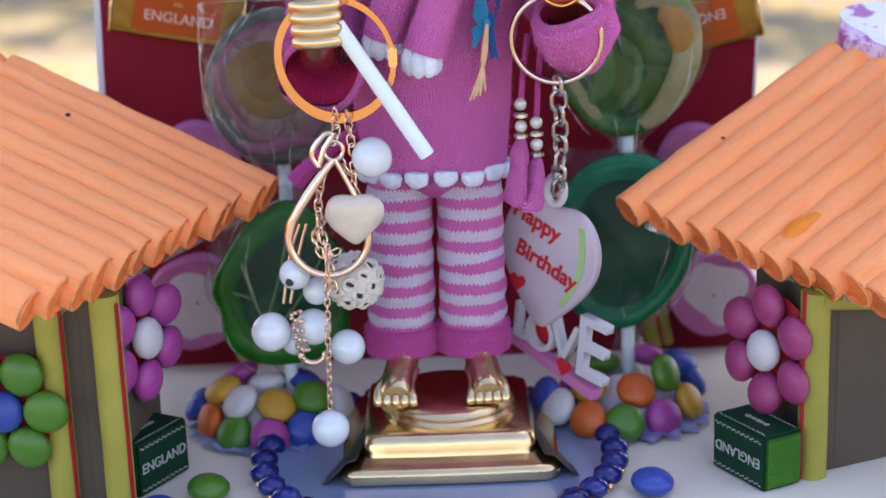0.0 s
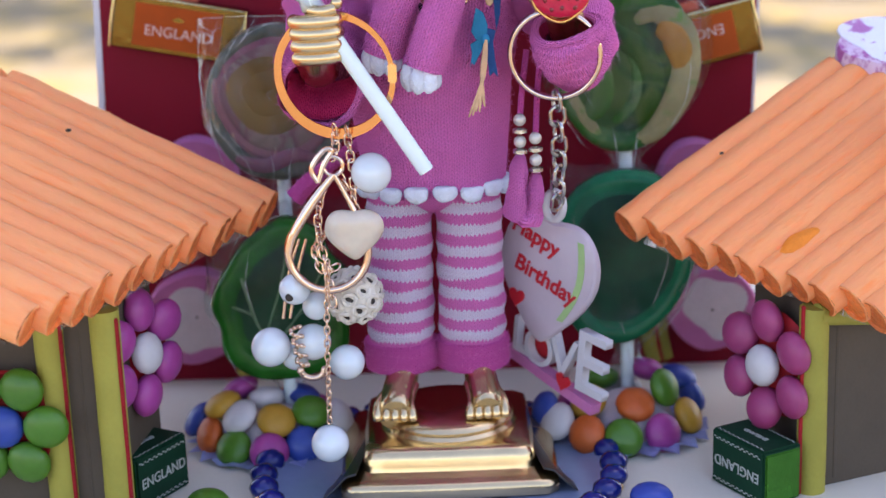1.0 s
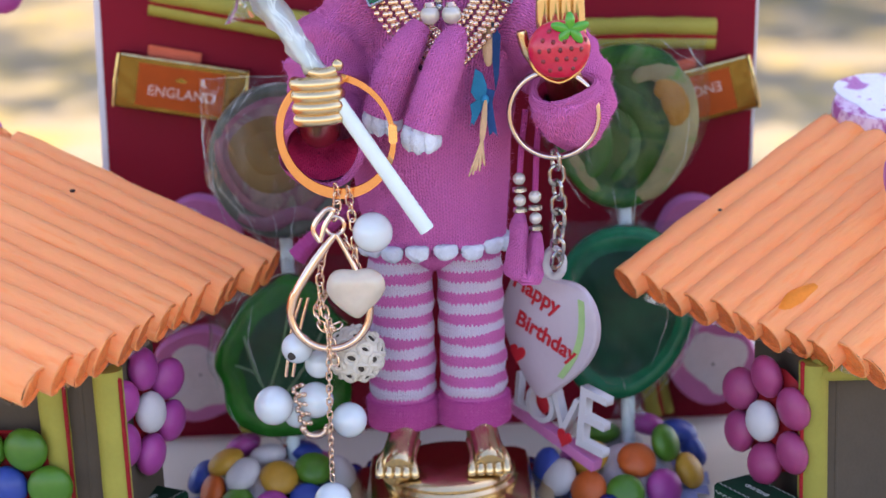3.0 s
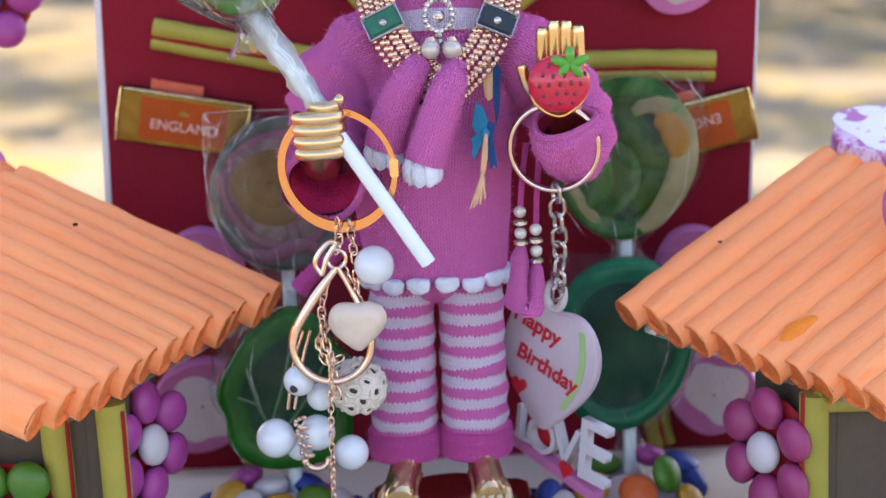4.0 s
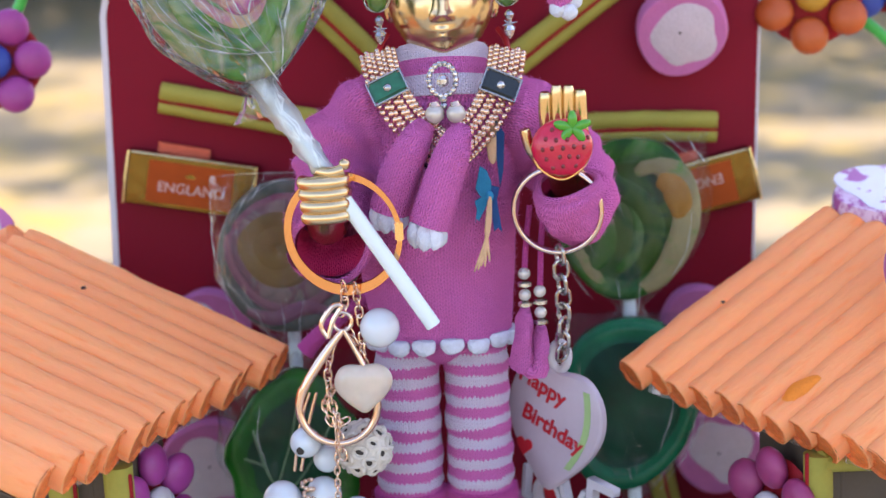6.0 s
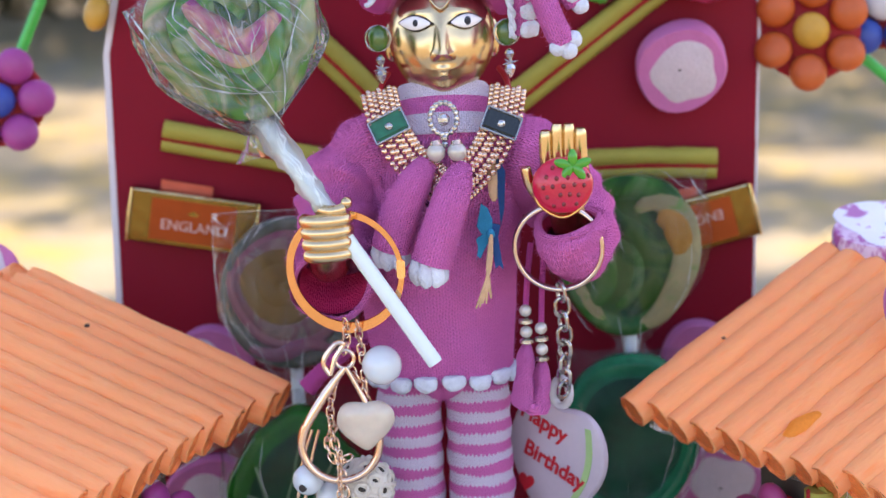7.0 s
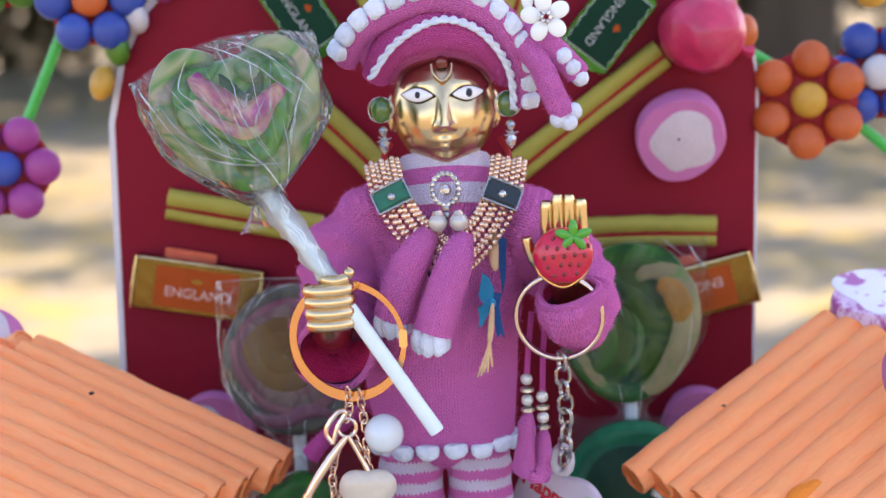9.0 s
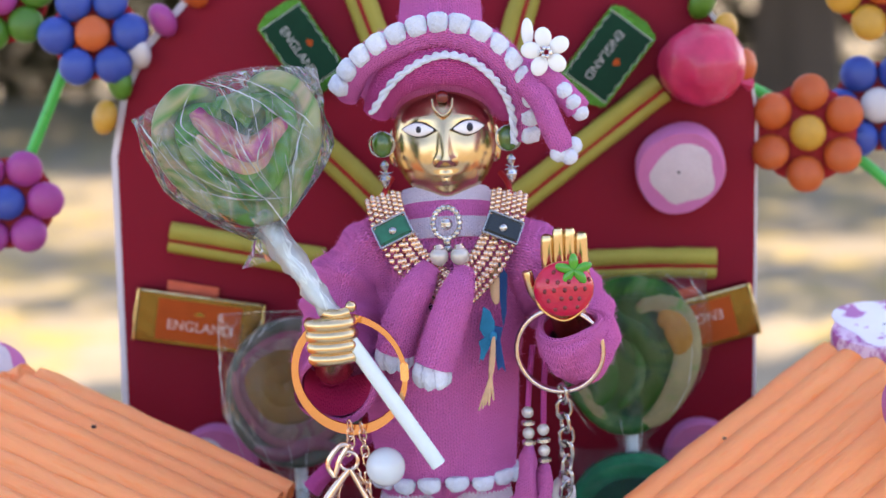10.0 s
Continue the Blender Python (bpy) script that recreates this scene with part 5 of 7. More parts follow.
def table_bar(c, yaw, turn):
    """A chocolate standing on its long edge on the table."""
    ob = thing("wrapped_chocolate", "dark green boxed chocolate standing on the table", "chocolate", group="chocolates on the table", m=pose(c[0] * MM, c[1] * MM, TOP * MM, 0, 0, yaw))
    bm = bm_new()
    rbox(bm, (0, 0, 8.5), (24, 14, 17), 0.7)
    part("paper_box", bm, GREEN_BOX, ob, local=True)
    for s in (-1, 1):
        bm = bm_new()
        rbox(bm, (s * 11.9, 0, 8.3), (1.2, 12.5, 15), 0.4)
        part("foil_end", bm, GREEN_FOIL, ob, "bright green foil", local=True)
    letters("ENGLAND", 4.4, Matrix.Translation((0, -7.15, 8.2)) @ pose(0, 0, 0, 0, turn, 0), PRINT, ob)
    letters("ENGLAND", 2.2, Matrix.Translation((0, 0, 17.1)) @ pose(0, 0, 0, -90, 0, 0) @ pose(0, 0, 0, 0, turn, 0), PRINT, ob)
    for z, y in ((14.8, -7.1), (1.8, -7.1)):
        bm = bm_new()
        for i in range(20):
            rbox(bm, (-10.2 + i * 1.07, y, z + 0.25 * (-1) ** i), (1.0, 0.12, 0.3), 0)
        part("printed_border", bm, PRINT, ob, local=True, smooth=False)
    for y in (-5.6, 5.6):
        bm = bm_new()
        for i in range(20):
            rbox(bm, (-10.2 + i * 1.07, y + 0.2 * (-1) ** i  , 17.02), (1.0, 0.25, 0.12), 0)
        part("printed_border", bm, PRINT, ob, local=True, smooth=False)
    return ob


table_bar((-88.0, -26.3), 60.5, 0)
table_bar((93.2, -37.2), -62, 180)

# ---- plate and pedestal ----
plate = thing("plate", "shallow blue glazed plate with a beaded rim under the statue", "plate", (0, -22, TOP))
bm = bm_new()
lathe(bm, [(30, TOP), (48, TOP + 0.4), (52.5, TOP + 3.4), (52, TOP + 4), (47.5, TOP + 1.4), (30, TOP + 0.8), (2, TOP + 0.8)], 64, (0, -22, 0))
part("dish", bm, PLATE_B, plate)
bead_bm = bm_new()
blob(bead_bm, (0, 0, 0), (2.6, 2.7, 2.0), 12, 8, bend=lambda p: p * (1 + 0.12 * noise.noise(p * 2.2)))
BEAD = mesh_of(bead_bm, BEAD_B)
bead_bm = bm_new()
blob(bead_bm, (0, 0, 0), 1.1, 8, 6)
BEAD_GOLD = mesh_of(bead_bm, GOLD)
for i in range(32):
    a = 6.2832 * i / 32
    k = 1.7 + 0.25 * noise.noise(V((i * 1.7, 4, 0)))
    shared("bead", BEAD, plate, Matrix.Translation(V((53.0 * math.cos(a), 53.0 * math.sin(a), 3.7)) * MM) @ pose(0, 0, 0, 8 * math.sin(i * 2.1), 0, math.degrees(a)) @ Matrix.Scale(k, 4))
    b = a + 0.098
    shared("gilt_bead", BEAD_GOLD, plate, Matrix.Translation(V((55.6 * math.cos(b), 55.6 * math.sin(b), 2.4)) * MM))
CX_SHEET = 3.3
sheet = thing("steel_sheet", "dark bent steel sheet under the brass pedestal", "metal sheet", (3, -2, TOP))
for s in (-1, 1):
    bm = bm_new()
    for i in range(11):
        y = -38 + 5 * i
        k = 1 - 0.006 * (y + 38)
        curl = 2.2 * math.exp(-((y + 34) / 5) ** 2)
        row = [bm.verts.new((CX_SHEET + s * w * k, y, z)) for w, z in ((27.5, 12.0 + 0.05 * (y + 38)), (30.5, 11.2 + 0.05 * (y + 38)), (34.0, 7.2 + curl * 0.3), (37.0, 4.4 + curl * 0.6), (37.6, 3.9 + curl * 0.6))]
        low = [bm.verts.new(v.co - V((0, 0, 0.6))) for v in row]
        if i:
            for p, q in ((last, row), (lastlow, low)):
                for j in range(4):
                    bm.faces.new((p[j], p[j + 1], q[j + 1], q[j]))
            for j in (0, 4):
                bm.faces.new((last[j], row[j], low[j], lastlow[j]))
        if i in (0, 10):
            for j in range(4):
                bm.faces.new((row[j], row[j + 1], low[j + 1], low[j]))
        last, lastlow = row, low
    part("metal_flap", bm, DARK_STEEL, sheet, "dark bent steel flap")

# ---- the brass statue: one mesh ----
CX, CY = 3.3, -2.0
bm = bm_new()
PY = -7.5
lathe(bm, [(31.6, 3.4), (32.6, 4.0), (32.8, 6.4), (32.4, 7.6), (31.2, 8.5), (28.4, 9.0), (26.4, 10.0), (26.0, 11.5), (25.8, 13.4), (25.2, 15.2), (24.0, 16.2), (22, 16.6), (10, 17)], 64, (CX, PY, 0), 0.93)
lathe(bm, [(20.5, 16.2), (20.8, 17.6), (19.8, 18.6), (20.2, 19.8), (19.4, 21.0), (17.6, 21.8), (4, 22.0)], 56, (CX + 0.2, PY - 2.0, 0))
for s in (-1, 1):
    fx = CX - 1.6 + s * 11.6
    tx = CX - 1.9 + s * 14.0
    sweep(bm, curve([(CX + s * 8, CY, 104), (fx - s * 0.4, CY - 1, 60), (fx, CY - 3, 38), (fx + s * 0.4, CY - 7, 30.5), (tx - s * 0.6, CY - 14, 26.2), (tx, CY - 20.0, 23.6)], 5), [5.6] * 8 + [5.7, 5.8, 5.9, 6.0, 6.0, 6.0, 6.1, 6.2, 6.3, 6.4, 6.5, 6.6, 6.7, 6.8, 6.8, 6.7, 6.4, 5.8], 20, flat=0.8)
    for k in range(5):
        x = tx + s * (-5.4 + 2.65 * k)
        sweep(bm, curve([(fx + (x - tx) * 0.75, CY - 11.0, 30.0), (x - (x - tx) * 0.1, CY - 17.0, 27.2), (x, CY - 20.8 + 0.2 * k, 24.4), (x, CY - 21.3 + 0.2 * k, 22.2)], 4), [0.9, 1.0, 1.1, 1.2, 1.25, 1.3, 1.35, 1.4, 1.45, 1.5, 1.55, 1.5, 1.1], 10)
# head
HX, HY, HZ = 6.3, -3.0, 192.8


def bell(a, b=0.0):
    return math.exp(-a * a - b * b)


def face(p):
    """A plain oval head: tapering jaw, soft nose, lips and chin."""
    q = p.copy()
    if p.z < -0.15:
        q.x *= 1 - 0.22 * (-0.15 - p.z) ** 1.2
    if p.y < 0:
        x, z = p.x, p.z
        rise = max(0.0, min(1.0, (0.42 - z) / 0.64))
        nose = 0.23 * rise * bell(x / (0.075 + 0.055 * rise)) * (1 if z > -0.22 else bell((z + 0.22) / 0.06))
        wings = 0.09 * bell((abs(x) - 0.14) / 0.06, (z + 0.24) / 0.06)
        lips = 0.085 * bell(x / 0.20, (z + 0.445) / 0.045) + 0.085 * bell(x / 0.16, (z + 0.545) / 0.05)
        soft = 0.10 * bell(x / 0.26, (z + 0.76) / 0.13) + 0.05 * bell((abs(x) - 0.45) / 0.26, (z + 0.26) / 0.26)
        brow = 0.035 * bell((abs(x) - 0.44) / 0.30, (z - 0.42) / 0.07) - 0.05 * bell((abs(x) - 0.47) / 0.27, (z - 0.19) / 0.12)
        q.y -= nose + wings + lips + soft + brow
    return q


blob(bm, (HX, HY, HZ), (15.8, 15.0, 19.4), 128, 72, bend=face)
for s in (-1, 1):
    blob(bm, (HX + s * 15.2, HY + 1, HZ - 1), (2.2, 3.2, 6.0), 10, 8)
    ex, ez = HX + s * 7.5 - 0.1, HZ + 4.6
    tilt = Matrix.Rotation(radians(s * 24), 3, "Z") @ Matrix.Rotation(radians(-s * 2), 3, "Y")
    for grow, dy, mi in ((1.07, 0.0, 2), (1.0, -0.35, 1)):
        blob(bm, (ex, HY - 13.0 + dy, ez + 0.3), (5.0 * grow, 0.95, 2.05 * grow * grow), 24, 10, tilt, mi, bend=lambda p: V((p.x, p.y, p.z * (1 - 0.55 * p.x * p.x))))
    blob(bm, (ex + 0.2, HY - 13.85, ez + 0.35), (1.35, 0.6, 1.4), 14, 8, tilt, 3)
    blob(bm, (ex + 0.2, HY - 14.25, ez + 0.35), (1.0, 0.4, 1.05), 10, 6, tilt, 2)
# forehead mark: a gilt loop with a dark red stone
sweep(bm, curve([(HX - 3, HY - 12.9, HZ + 13.6), (HX - 2.5, HY - 13.9, HZ + 11.0), (HX, HY - 14.6, HZ + 8.8), (HX + 2.5, HY - 13.9, HZ + 11.0), (HX + 3, HY - 12.9, HZ + 13.6)], 5), 0.5, 8)
blob(bm, (HX, HY - 12.8, HZ + 14.2), (2.0, 1.2, 1.9), 14, 8, None, 4)
# neck and body core
sweep(bm, [(4, -2, 100), (4, -2, 120), (5.5, -2, 160), (6, -2, 178)], [12, 13, 12, 9], 20)
# left fist, right open palm
for k in range(4):
    z = 144.6 - 3.3 * k
    sweep(bm, curve([(-35.0 + 0.3 * k, -33.5, z - 0.2), (-33.8, -38.0, z), (-28.6, -39.8, z + 0.2), (-24.0, -38.4, z + 0.4), (-23.2, -35, z + 0.3)], 5), 2.15 - 0.08 * k, 12)
blob(bm, (-28.6, -35.0, 139.8), (7.2, 3.6, 7.6), 16, 10)
sweep(bm, curve([(-31, -36, 148.0), (-27, -39.2, 147.6), (-23.4, -39, 148.4)], 5), 1.7, 10)
blob(bm, (-22.8, -38.8, 149.8), 1.7, 10, 8)
sweep(bm, curve([(-29, -33, 137), (-30, -18, 129), (-25, -5, 142), (2, -2, 154)], 5), [5.0, 5.2, 5.4, 5.6, 5.8, 6, 6, 6, 6, 6, 6, 6, 6, 6, 6, 6], 14)
for k in range(4):
    x = 34.2 + 3.3 * k
    sweep(bm, curve([(x + 0.6, -29.4, 151), (x, -30.2, 160), (x + 0.1, -31.0, (166.4, 168.2, 168, 166.6)[k])], 5), [2.0, 2.0, 2.0, 2.0, 2.0, 2.0, 1.95, 1.9, 1.85, 1.7, 1.3], 12)
blob(bm, (39.3, -28.6, 149.5), (8.0, 3.4, 7.2), 16, 10)
sweep(bm, curve([(33, -29, 146), (29.4, -32.5, 151), (28.0, -33.5, 156.5)], 5), [2.4, 2.2, 2.0, 1.9, 1.8, 1.7, 1.6, 1.6, 1.6, 1.6, 1.4], 10)
sweep(bm, curve([(39, -28, 145), (42, -15, 134), (36, -4, 145), (8, -2, 156)], 5), [5.0, 5.2, 5.4, 5.6, 5.8, 6, 6, 6, 6, 6, 6, 6, 6, 6, 6, 6], 14)
part_statue = new("statue", mesh_of(bm, [BRASS, EYE_W, EYE_D, EYE_G, RUBY]))
tagged(part_statue, "polished brass statuette standing on a square brass pedestal", "statue")

# ---- knitted clothes ----
trousers = thing("trousers", "pink and white striped knitted trousers on the statuette", "trousers", (3, -2, 33))
for s, x0, x1 in ((-1, -9.6, -10.2), (1, 12.2, 11.6)):
    bm = bm_new()
    line, rad = [], []
    for i in range(53):
        z = 33.5 + (90.0 - 33.5) * i / 52
        f = i / 52
        line.append((x1 + (x0 - x1) * f + (s * -0.3 if f > 0.5 else 0), -2.0 - 0.6 * math.sin(3 * f), z))
        rad.append(10.9 - 0.6 * f + 0.25 * math.sin(i * 0.75) - (0.5 if 7 < i < 10 else 0))
    sweep(bm, line, rad, 40, flat=0.95, rough=0.05)
    part("trouser_leg", bm, STRIPED, trousers)
    bm = bm_new()
    sweep(bm, [(x1, -2, 32.6), (x1, -2, 33.2), (x1, -2, 37), (x1, -2, 41.2), (x1, -2, 41.8)], [10.6, 11.5, 11.6, 11.4, 10.6], 36, rough=0.05)
    part("cuff", bm, PINK_DEEP, trousers, "pink knitted cuff")
bm = bm_new()
blob(bm, (2.0, -1, 90), (20, 11.5, 9), 32, 12)
part("seat", bm, PINK, trousers)

sweater = thing("sweater", "pink knitted sweater with scalloped white hem on the statuette", "sweater", (3, -2, 92))
bm = bm_new()
prof = [(90.5, 1.8, 21.6, 13.6), (97, 1.8, 21.9, 13.8), (104, 1.6, 22.6, 14.2), (112, 1.4, 23.2, 14.8), (122, 1.6, 23.8, 15.2), (132, 2.2, 24.4, 15.4), (142, 3.0, 25.4, 15.6), (150, 3.8, 26.6, 15.6), (157, 4.6, 27.6, 15.2), (163, 5.2, 27.6, 14.4), (168.0, 5.6, 25.0, 11.2), (171.5, 5.8, 14, 8.0)]
uvl = bm.loops.layers.uv.verify()
rings = []
fine = []
for (z0, c0, a0, b0), (z1, c1, a1, b1) in zip(prof, prof[1:]):
    for s in range(4):
        f = s / 4
        fine.append((z0 + (z1 - z0) * f, c0 + (c1 - c0) * f, a0 + (a1 - a0) * f, b0 + (b1 - b0) * f))
fine.append(prof[-1])
for z, cx, a, b in fine:
    ring = []
    for j in range(72):
        t = 6.2832 * j / 72
        x, y = a * math.cos(t), b * math.sin(t)
        fold = 1.3 * noise.noise(V((x * 0.09, y * 0.09, z * 0.05))) + 0.7 * noise.noise(V((x * 0.25, y * 0.25, z * 0.10))) + 0.45 * max(0.0, (z - 140) / 30) * noise.noise(V((x * 0.5, y * 0.5, z * 0.45))) + 0.35 * math.sin(x * 0.9 + z * 0.03) * max(0, (140 - z) / 50) * 0.5
        d = V((math.cos(t), math.sin(t), 0))
        ring.append(bm.verts.new(V((cx + x, -2 + y, z)) + d * fold))
    rings.append(ring)
for i, (p, q) in enumerate(zip(rings, rings[1:])):
    for j in range(72):
        k = (j + 1) % 72
        fc = bm.faces.new((p[j], p[k], q[k], q[j]))
        for loop, u, v in zip(fc.loops, (j, j + 1, j + 1, j), (fine[i][0], fine[i][0], fine[i + 1][0], fine[i + 1][0])):
            loop[uvl].uv = (u * 118 / 72, v)
part("body", bm, PINK, sweater)
for i in range(16):
    t = 6.2832 * (i + 0.35) / 16
    bm = bm_new()
    turn = Matrix.Rotation(math.atan2(13.6 * math.cos(t), -21.6 * math.sin(t)), 3, "Z")
    blob(bm, (1.8 + 21.7 * math.cos(t), -2 + 13.8 * math.sin(t), 90.0 + 0.5 * math.sin(i * 2.3)), (3.6, 2.0, 3.0), 18, 12, turn, bend=lambda p: V((p.x * (1.08 if p.z > 0 else 1.0), p.y, min(p.z, 0.62))) * (1 + 0.12 * noise.noise(p * 2.5 + V((i, 0, 0)))))
    part("hem_scallop", bm, FLUFF, sweater, "white fluffy scallop" if i == 0 else "")


def sleeve(line, rad):
    """A knitted sleeve with a turned lip and a lining that shows in its mouth."""
    pts = curve(line, 8)
    n = len(pts)
    r = []
    for i in range(n):
        f = i * (len(rad) - 1) / (n - 1)
        k = min(int(f), len(rad) - 2)
        r.append((rad[k] + (rad[k + 1] - rad[k]) * (f - k)) * (1 + 0.05 * math.sin(i * 0.9 + 0.6 * math.sin(i * 0.37))))
    bm = bm_new()
    sweep(bm, pts, r, 56, cap=False, rough=0.2)
    ob = part("sleeve", bm, PINK, sweater)
    bm = bm_new()
    sweep(bm, pts[n * 3 // 4:], [q * 0.84 for q in r[n * 3 // 4:]], 28, cap=False)
    part("lining", bm, LINING, ob, "deep pink lining")
    d = (pts[-1] - pts[-2]).normalized()
    s = d.cross(V((0, 0, 1))).normalized()
    t = s.cross(d)
    bm = bm_new()
    sweep(bm, [pts[-1] + r[-1] * 0.96 * (1 + 0.05 * math.sin(3 * a)) * (math.cos(a) * s + math.sin(a) * t) + d * 0.6 * math.sin(2 * a) for a in (6.2832 * i / 40 for i in range(40))], 1.15, 10, closed=True)
    part("lip", bm, PINK, ob)


sleeve([(-2, -1, 155), (-15, -2, 157), (-24, -4, 151), (-27.5, -8, 140), (-29, -17, 127.5), (-29, -26, 124)], [10, 13.0, 12.6, 12.2, 12.2, 12.2])
sleeve([(12, -1, 154), (27, -2, 155), (37, -3, 148), (43, -8, 139), (44, -16, 132.0), (41, -24, 132.5), (39.8, -27.0, 139.0)], [10, 13.0, 12.4, 11.6, 11.0, 10.4, 9.6])
collar_rows = [(162.5 + 1.2 * i, 16.0 - 0.16 * i + (0.5 if i in (6, 7) else 0) - (0.7 if i == 13 else 0)) for i in range(14)]
bm = bm_new()
sweep(bm, [(5.8, -4.6 + 0.26 * (z - 163), z) for z, r in collar_rows], [r for z, r in collar_rows], 48, mi=lambda i: 0 if 5 <= i <= 8 else 1, flat=0.84)
part("collar", bm, [PINK, WHITE_KNIT], sweater, "pink and white striped roll collar")
bm = bm_new()
sweep(bm, curve([(-18, 3, 104), (-28, 3, 97), (-36, 2, 91), (-41, 1, 86)], 5), [3, 3.2, 3.4, 3.6, 3.8, 4, 4.2, 4.4, 4.6, 4.8, 5, 5.2, 5.4, 5.6, 5.8, 5.9], 14, flat=0.5)
part("trailing_end", bm, PINK_DEEP, sweater, "deep pink loose end")

hat = thing("hat", "pink knitted beret with white fluffy trim on the statuette", "hat", (6, 0, 205))
bm = bm_new()
blob(bm, (6.0, 8.0, 213.5), (27.0, 21, 16.5), 48, 26, Matrix.Rotation(radians(4), 3, "Y"), bend=lambda p: p * (1 + 0.04 * noise.noise(p * 1.7)))
part("crown", bm, PINK, hat)
bm = bm_new()
band = curve([(-13.5, -8, 203), (-9, -13.5, 211), (-1, -17, 215.6), (7, -18, 216.6), (15, -17, 214.8), (22, -13, 209.5), (26.5, -7, 201)], 8)
sweep(bm, band, [4.2 + 2.2 * math.sin(math.pi * i / (len(band) - 1)) for i in range(len(band))], 24, up=(0, 1, 0), flat=0.85)
part("band", bm, PINK_DEEP, hat, "rolled deep pink knitted band")
bm = bm_new()
edge = curve([(-22, -9, 208), (-17, -15, 217), (-7, -19, 223), (5, -20, 226), (16, -19, 223), (24.5, -15.5, 215), (29.5, -11, 204), (29.5, -8, 193)], 8)
sweep(bm, edge, [3.4 + 1.4 * math.sin(math.pi * i / (len(edge) - 1)) for i in range(len(edge))], 20, up=(0, 1, 0))
part("rolled_edge", bm, PINK, hat)
bm = bm_new()
cord = curve([(-14.5, -17, 203.5), (-8, -20.5, 212), (0, -23.4, 217.4), (8, -24.4, 219.4), (16, -23, 216.8), (22.5, -19.5, 210.5), (26.5, -15, 202), (27, -13, 192)], 10)
for s in (0, 3.1416):
    sweep(bm, [p + V((0.55 * math.cos(i * 0.9 + s), 0.4 * math.sin(i * 0.9 + s), 0.55 * math.sin(i * 0.9 + s))) for i, p in enumerate(cord)], 0.75, 8)
part("braid", bm, FLUFF, hat, "white braided cord")
trim = curve([(-24.5, -12, 209.5), (-20.5, -16, 216.5), (-14, -19.5, 222), (-6, -22, 226), (3, -23, 228.6), (12, -22.5, 228.2), (20.5, -20, 223.5), (26.5, -17, 217), (30.5, -14, 208.5), (32, -11, 200), (31, -9, 192)], 3)
for i in range(0, len(trim) - 1, 2):
    a, b = trim[i], trim[min(i + 2, len(trim) - 1)]
    bm = bm_new()
    q = (b - a).to_track_quat("X", "Y").to_matrix()
    blob(bm, a.lerp(b, 0.5), ((b - a).length * 0.53, 3.2, 3.3), 16, 12, q, bend=lambda p: V([math.copysign(abs(k) ** 0.6, k) for k in p]) * (0.95 + 0.14 * noise.noise(p * 2.4)))
    part("trim_puff", bm, FLUFF, hat, "white fluffy puff" if i == 0 else "")
for line, ends in (([(29, -14, 212), (35, -18, 205), (38, -20, 197), (41, -20, 190)], [(39.5, -21, 189), (42.5, -21, 188), (44, -20, 191)]), ([(30, -12, 214), (38, -15, 210), (44, -16, 204), (46, -16, 201)], [(44.5, -18, 203.5), (46.5, -17.5, 200.5), (42, -18, 207)])):
    bm = bm_new()
    sweep(bm, curve(line, 6), 3.7, 18, rough=0.08)
    tassel = part("knitted_tassel", bm, PINK, hat, "pink knitted tube")
    for p in ends:
        bm = bm_new()
        blob(bm, p, 2.6, 12, 8, bend=lambda p: p * (1 + 0.15 * noise.noise(p * 3)))
        part("fluffy_tip", bm, FLUFF, tassel, "white fluff").parent = tassel
bm = bm_new()
sweep(bm, [(7, 6, 226), (7, 8, 236), (7, 10, 246)], [13, 12, 9], 24, rough=0.08)
part("top_tube", bm, PINK, hat)

brooch = thing("brooch", "white enamel five-petal flower brooch on the hat", "brooch", (37, -20, 218))
for k in range(5):
    a = radians(90 + 72 * k + 8)
    bm = bm_new()
    blob(bm, (37 + 4.4 * math.cos(a), -21, 218.5 + 4.4 * math.sin(a)), (3.0, 0.9, 2.5), 12, 8, Matrix.Rotation(-a, 3, "Y"))
    part("petal", bm, BROOCH_W, brooch)
bm = bm_new()
for k in range(7):
    blob(bm, (37 + 1.3 * math.cos(k), -22.4, 218.5 + 1.3 * math.sin(k)), 0.7, 8, 6)
part("stone_centre", bm, RHINE, brooch, "clear stones")
bm = bm_new()
blob(bm, (32, -19, 224.5), (1.8, 1, 4.2), 10, 8)
part("leaf", bm, BROOCH_W, brooch)

